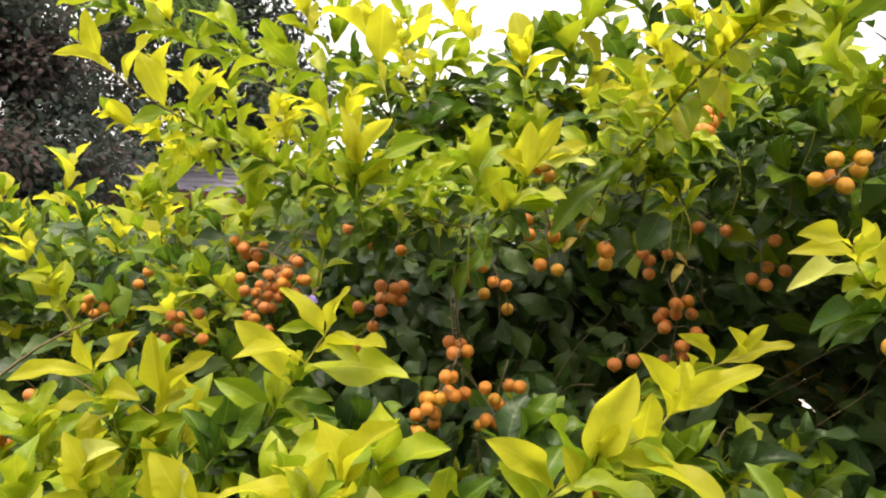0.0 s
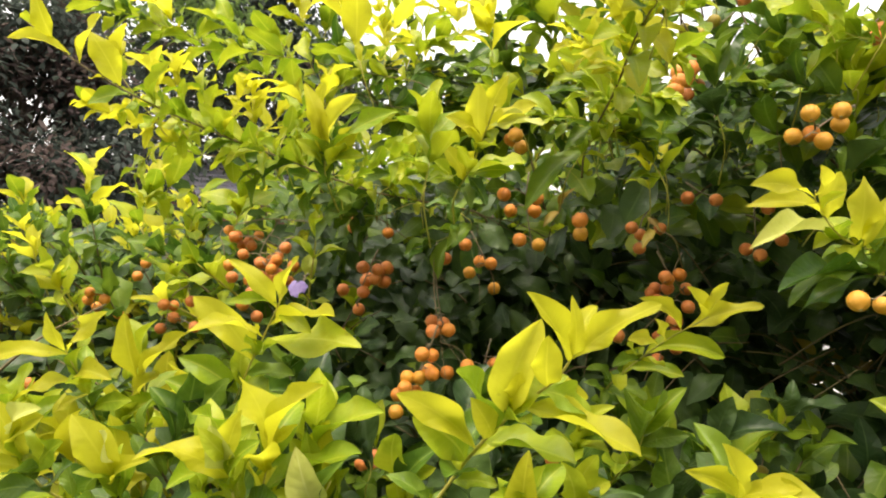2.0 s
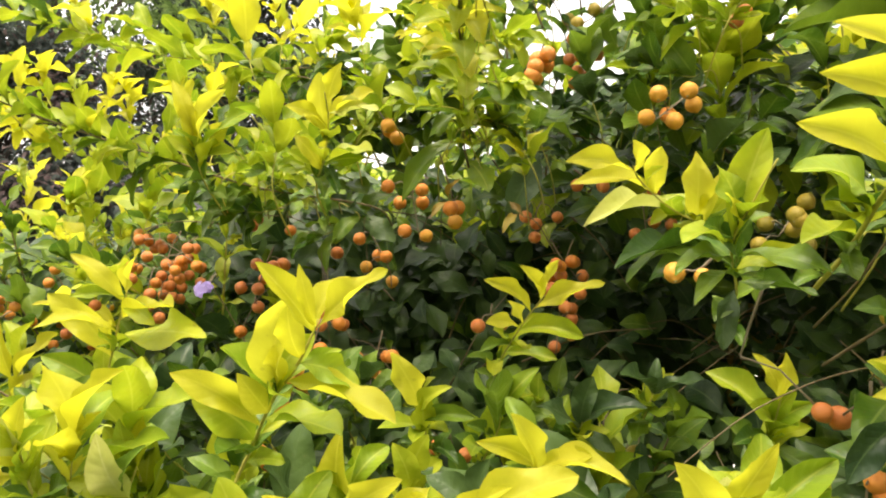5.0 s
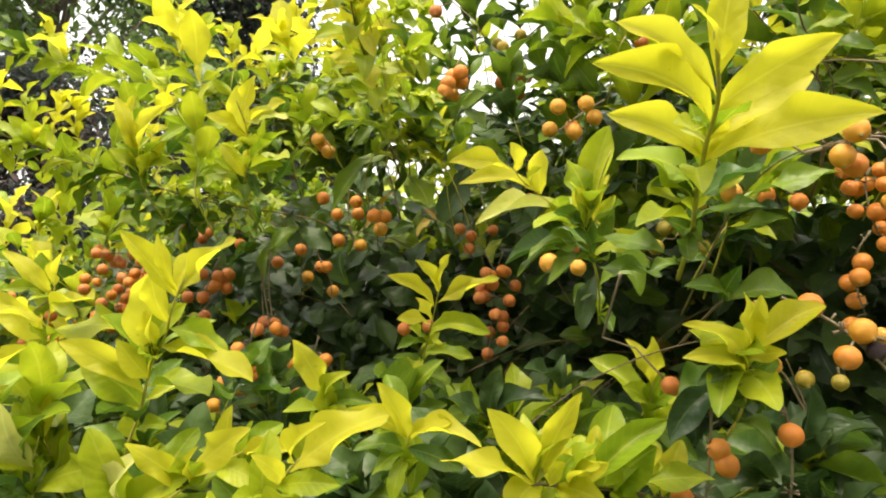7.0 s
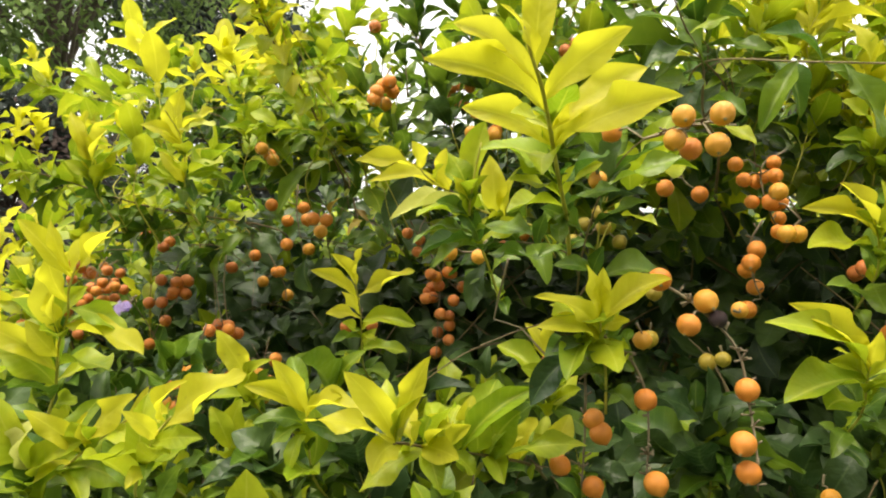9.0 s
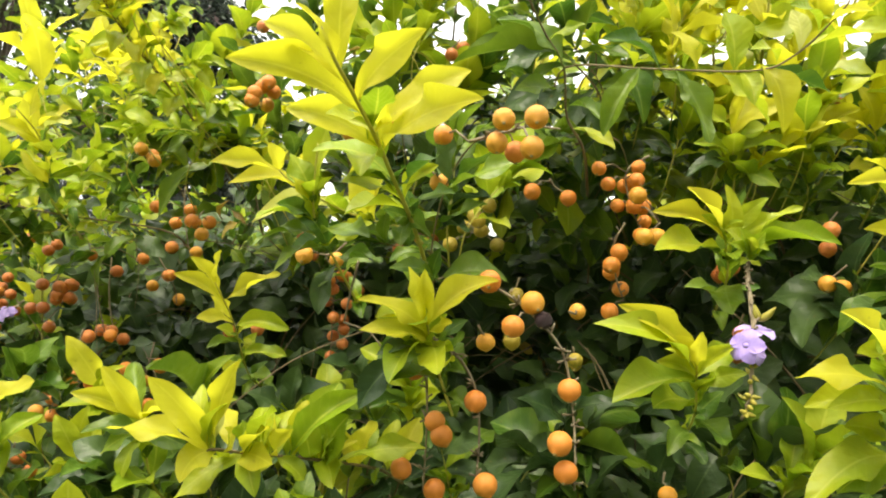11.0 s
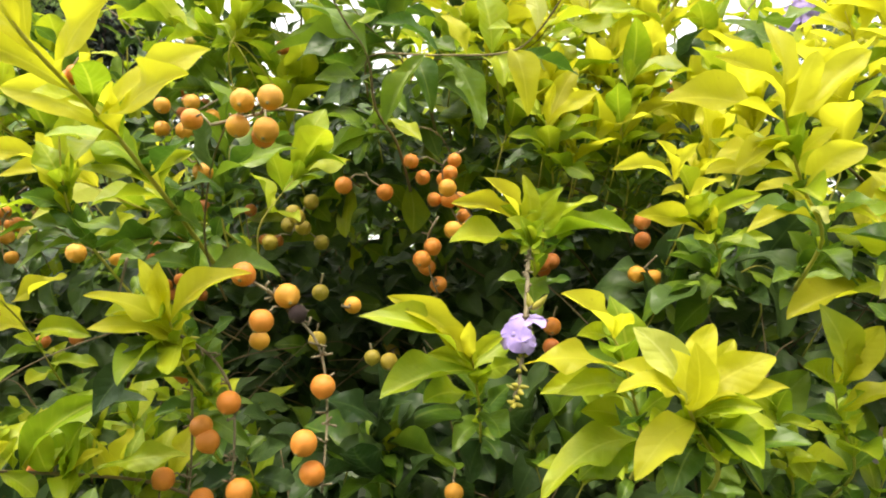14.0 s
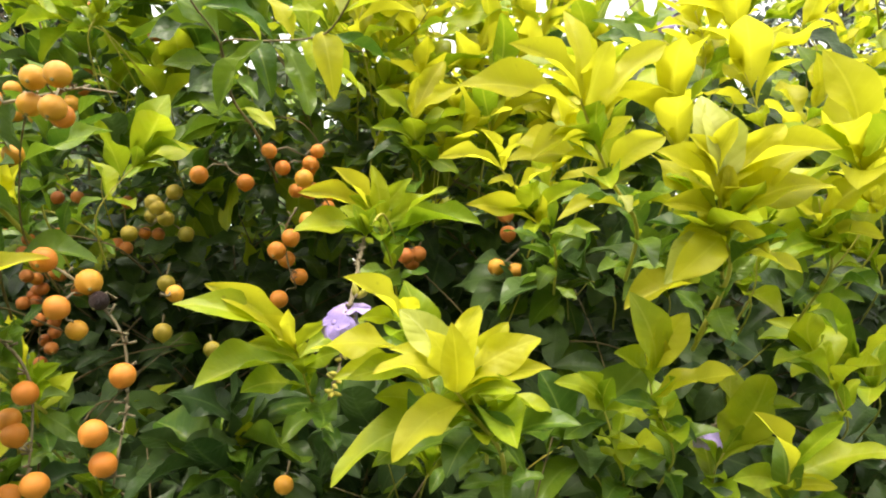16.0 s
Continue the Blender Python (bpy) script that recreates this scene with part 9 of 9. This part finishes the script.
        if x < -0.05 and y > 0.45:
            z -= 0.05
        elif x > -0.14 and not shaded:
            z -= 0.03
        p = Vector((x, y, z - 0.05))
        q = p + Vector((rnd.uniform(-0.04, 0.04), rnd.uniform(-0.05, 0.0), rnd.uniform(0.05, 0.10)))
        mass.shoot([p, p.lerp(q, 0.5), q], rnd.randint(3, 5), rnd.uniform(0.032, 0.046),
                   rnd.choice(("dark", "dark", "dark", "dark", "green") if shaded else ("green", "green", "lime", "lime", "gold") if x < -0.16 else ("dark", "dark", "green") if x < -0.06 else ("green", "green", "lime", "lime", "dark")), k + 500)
    mass.build("foliage", plant, "green leaves toned dark for shade, and thin twigs")

# the close green leaves of the long level arm
arm = Foliage()
rnd = random.Random(61)
for k in range(210):
    f = rnd.random()
    x, y = -0.155 + 0.185 * f, 0.70 - 0.10 * f + rnd.uniform(-0.05, 0.05)
    z = 1.625 - 0.02 * f + rnd.uniform(-0.028, 0.028)
    arm.leaf((x, y, z), (rnd.uniform(-1, 1), rnd.uniform(-0.8, 0.2), rnd.uniform(-0.5, 0.35)), rnd.uniform(0.030, 0.046), rnd.uniform(0.38, 0.5),
             rnd.choice(("green", "green", "green", "lime", "dark")), (rnd.uniform(-0.4, 0.4), -0.5, 0.8), k)
arm.build("foliage", middle_shrub, "close green leaves of a level branch")

# pale leaves at the back of the hedge's thin top
back = Foliage()
rnd = random.Random(59)
for k in range(150):
    x, y, z = rnd.uniform(-0.5, 0.12), rnd.uniform(0.85, 1.25), rnd.uniform(1.44, 1.55)
    p = Vector((x, y, z))
    q = p + Vector((rnd.uniform(-0.05, 0.05), rnd.uniform(-0.06, 0.0), rnd.uniform(0.03, 0.08)))
    back.shoot([p, p.lerp(q, 0.5), q], rnd.randint(3, 5), rnd.uniform(0.03, 0.042), rnd.choice(("green", "lime", "lime", "green")), k + 70)
back.build("foliage", middle_shrub, "lime and green young leaves")

# small dead leaves and fine twigs that cross the thin place
sprigs = Foliage()
rnd = random.Random(53)
for k in range(230):
    y = rnd.uniform(0.75, 1.25)
    x, z = 0.04 + 0.355 * y + rnd.gauss(0, 0.035), 1.48 - 0.13 * y + rnd.gauss(0, 0.035)
    if k % 3 == 0:
        q = Vector((x + rnd.uniform(-0.06, 0.06), y + rnd.uniform(-0.03, 0.03), z + rnd.uniform(-0.06, 0.06)))
        sprigs.twig([(x, y, z), Vector((x, y, z)).lerp(q, 0.5) + Vector((0, 0, 0.006)), q], rnd.uniform(0.0006, 0.0018))
    else:
        sprigs.leaf((x, y, z), (rnd.uniform(-1, 1), rnd.uniform(-0.5, 0.5), rnd.uniform(-1, 0.4)), rnd.uniform(0.012, 0.03), 0.5,
                    rnd.choice(("dark", "dark", "brown")), (0, -1, 0.3), k, ROUGH_SHAPES)
sprigs.build("foliage", right_shrub, "fine bare twigs and small dry leaves")

# bright small shoots where the hedge turns back
edge = Foliage()
rnd = random.Random(37)
for k in range(110):
    x = rnd.uniform(-0.75, -0.18)
    y = rnd.uniform(0.62, 0.95)
    z = rnd.uniform(1.32, 1.42)
    p = Vector((x, y, z))
    q = p + Vector((rnd.uniform(-0.05, 0.05), rnd.uniform(-0.08, -0.02), rnd.uniform(0.03, 0.10)))
    edge.shoot([p, p.lerp(q, 0.5), q], rnd.randint(3, 5), rnd.uniform(0.030, 0.042), rnd.choice(("gold", "lime", "green", "green")), k)
edge.build("foliage", left_shrub, "golden and lime young leaves")

# the hedge runs on to the left and falls back
far = Foliage()
rnd = random.Random(31)
for k in range(420):
    x = -0.45 - rnd.random() ** 1.5 * 2.6
    y = 0.80 - (x + 0.45) * 0.62 + rnd.uniform(-0.12, 0.5)
    z = rnd.uniform(1.12, 1.50) - 0.02 * x
    p = Vector((x, y, z - 0.1))
    q = p + Vector((rnd.uniform(-0.05, 0.05), rnd.uniform(-0.08, 0.0), rnd.uniform(0.07, 0.15)))
    far.shoot([p, p.lerp(q, 0.5), q], rnd.randint(4, 6), rnd.uniform(0.036, 0.050), rnd.choice(("gold", "lime", "green", "green")), k)
for k in range(2200):
    x = -0.5 - rnd.random() ** 1.3 * 2.8
    y = 0.95 - (x + 0.45) * 0.62 + rnd.uniform(0, 0.5)
    far.leaf((x, y, rnd.uniform(0.9, 1.45)), (rnd.uniform(-1, 1), rnd.uniform(-1, 0.2), rnd.uniform(-1, 0.4)), rnd.uniform(0.04, 0.06), 0.45,
             rnd.choice(("dark", "dark", "green")), (0, -0.6, 0.7), k)
hedge_end = tagged(shrub(-1.7, 1.9, 4, 1.25), "golden-tipped hedge shrub further along the row", "shrub", "shrubs of the hedge")
far.build("foliage", hedge_end, "golden shoots over green leaves")
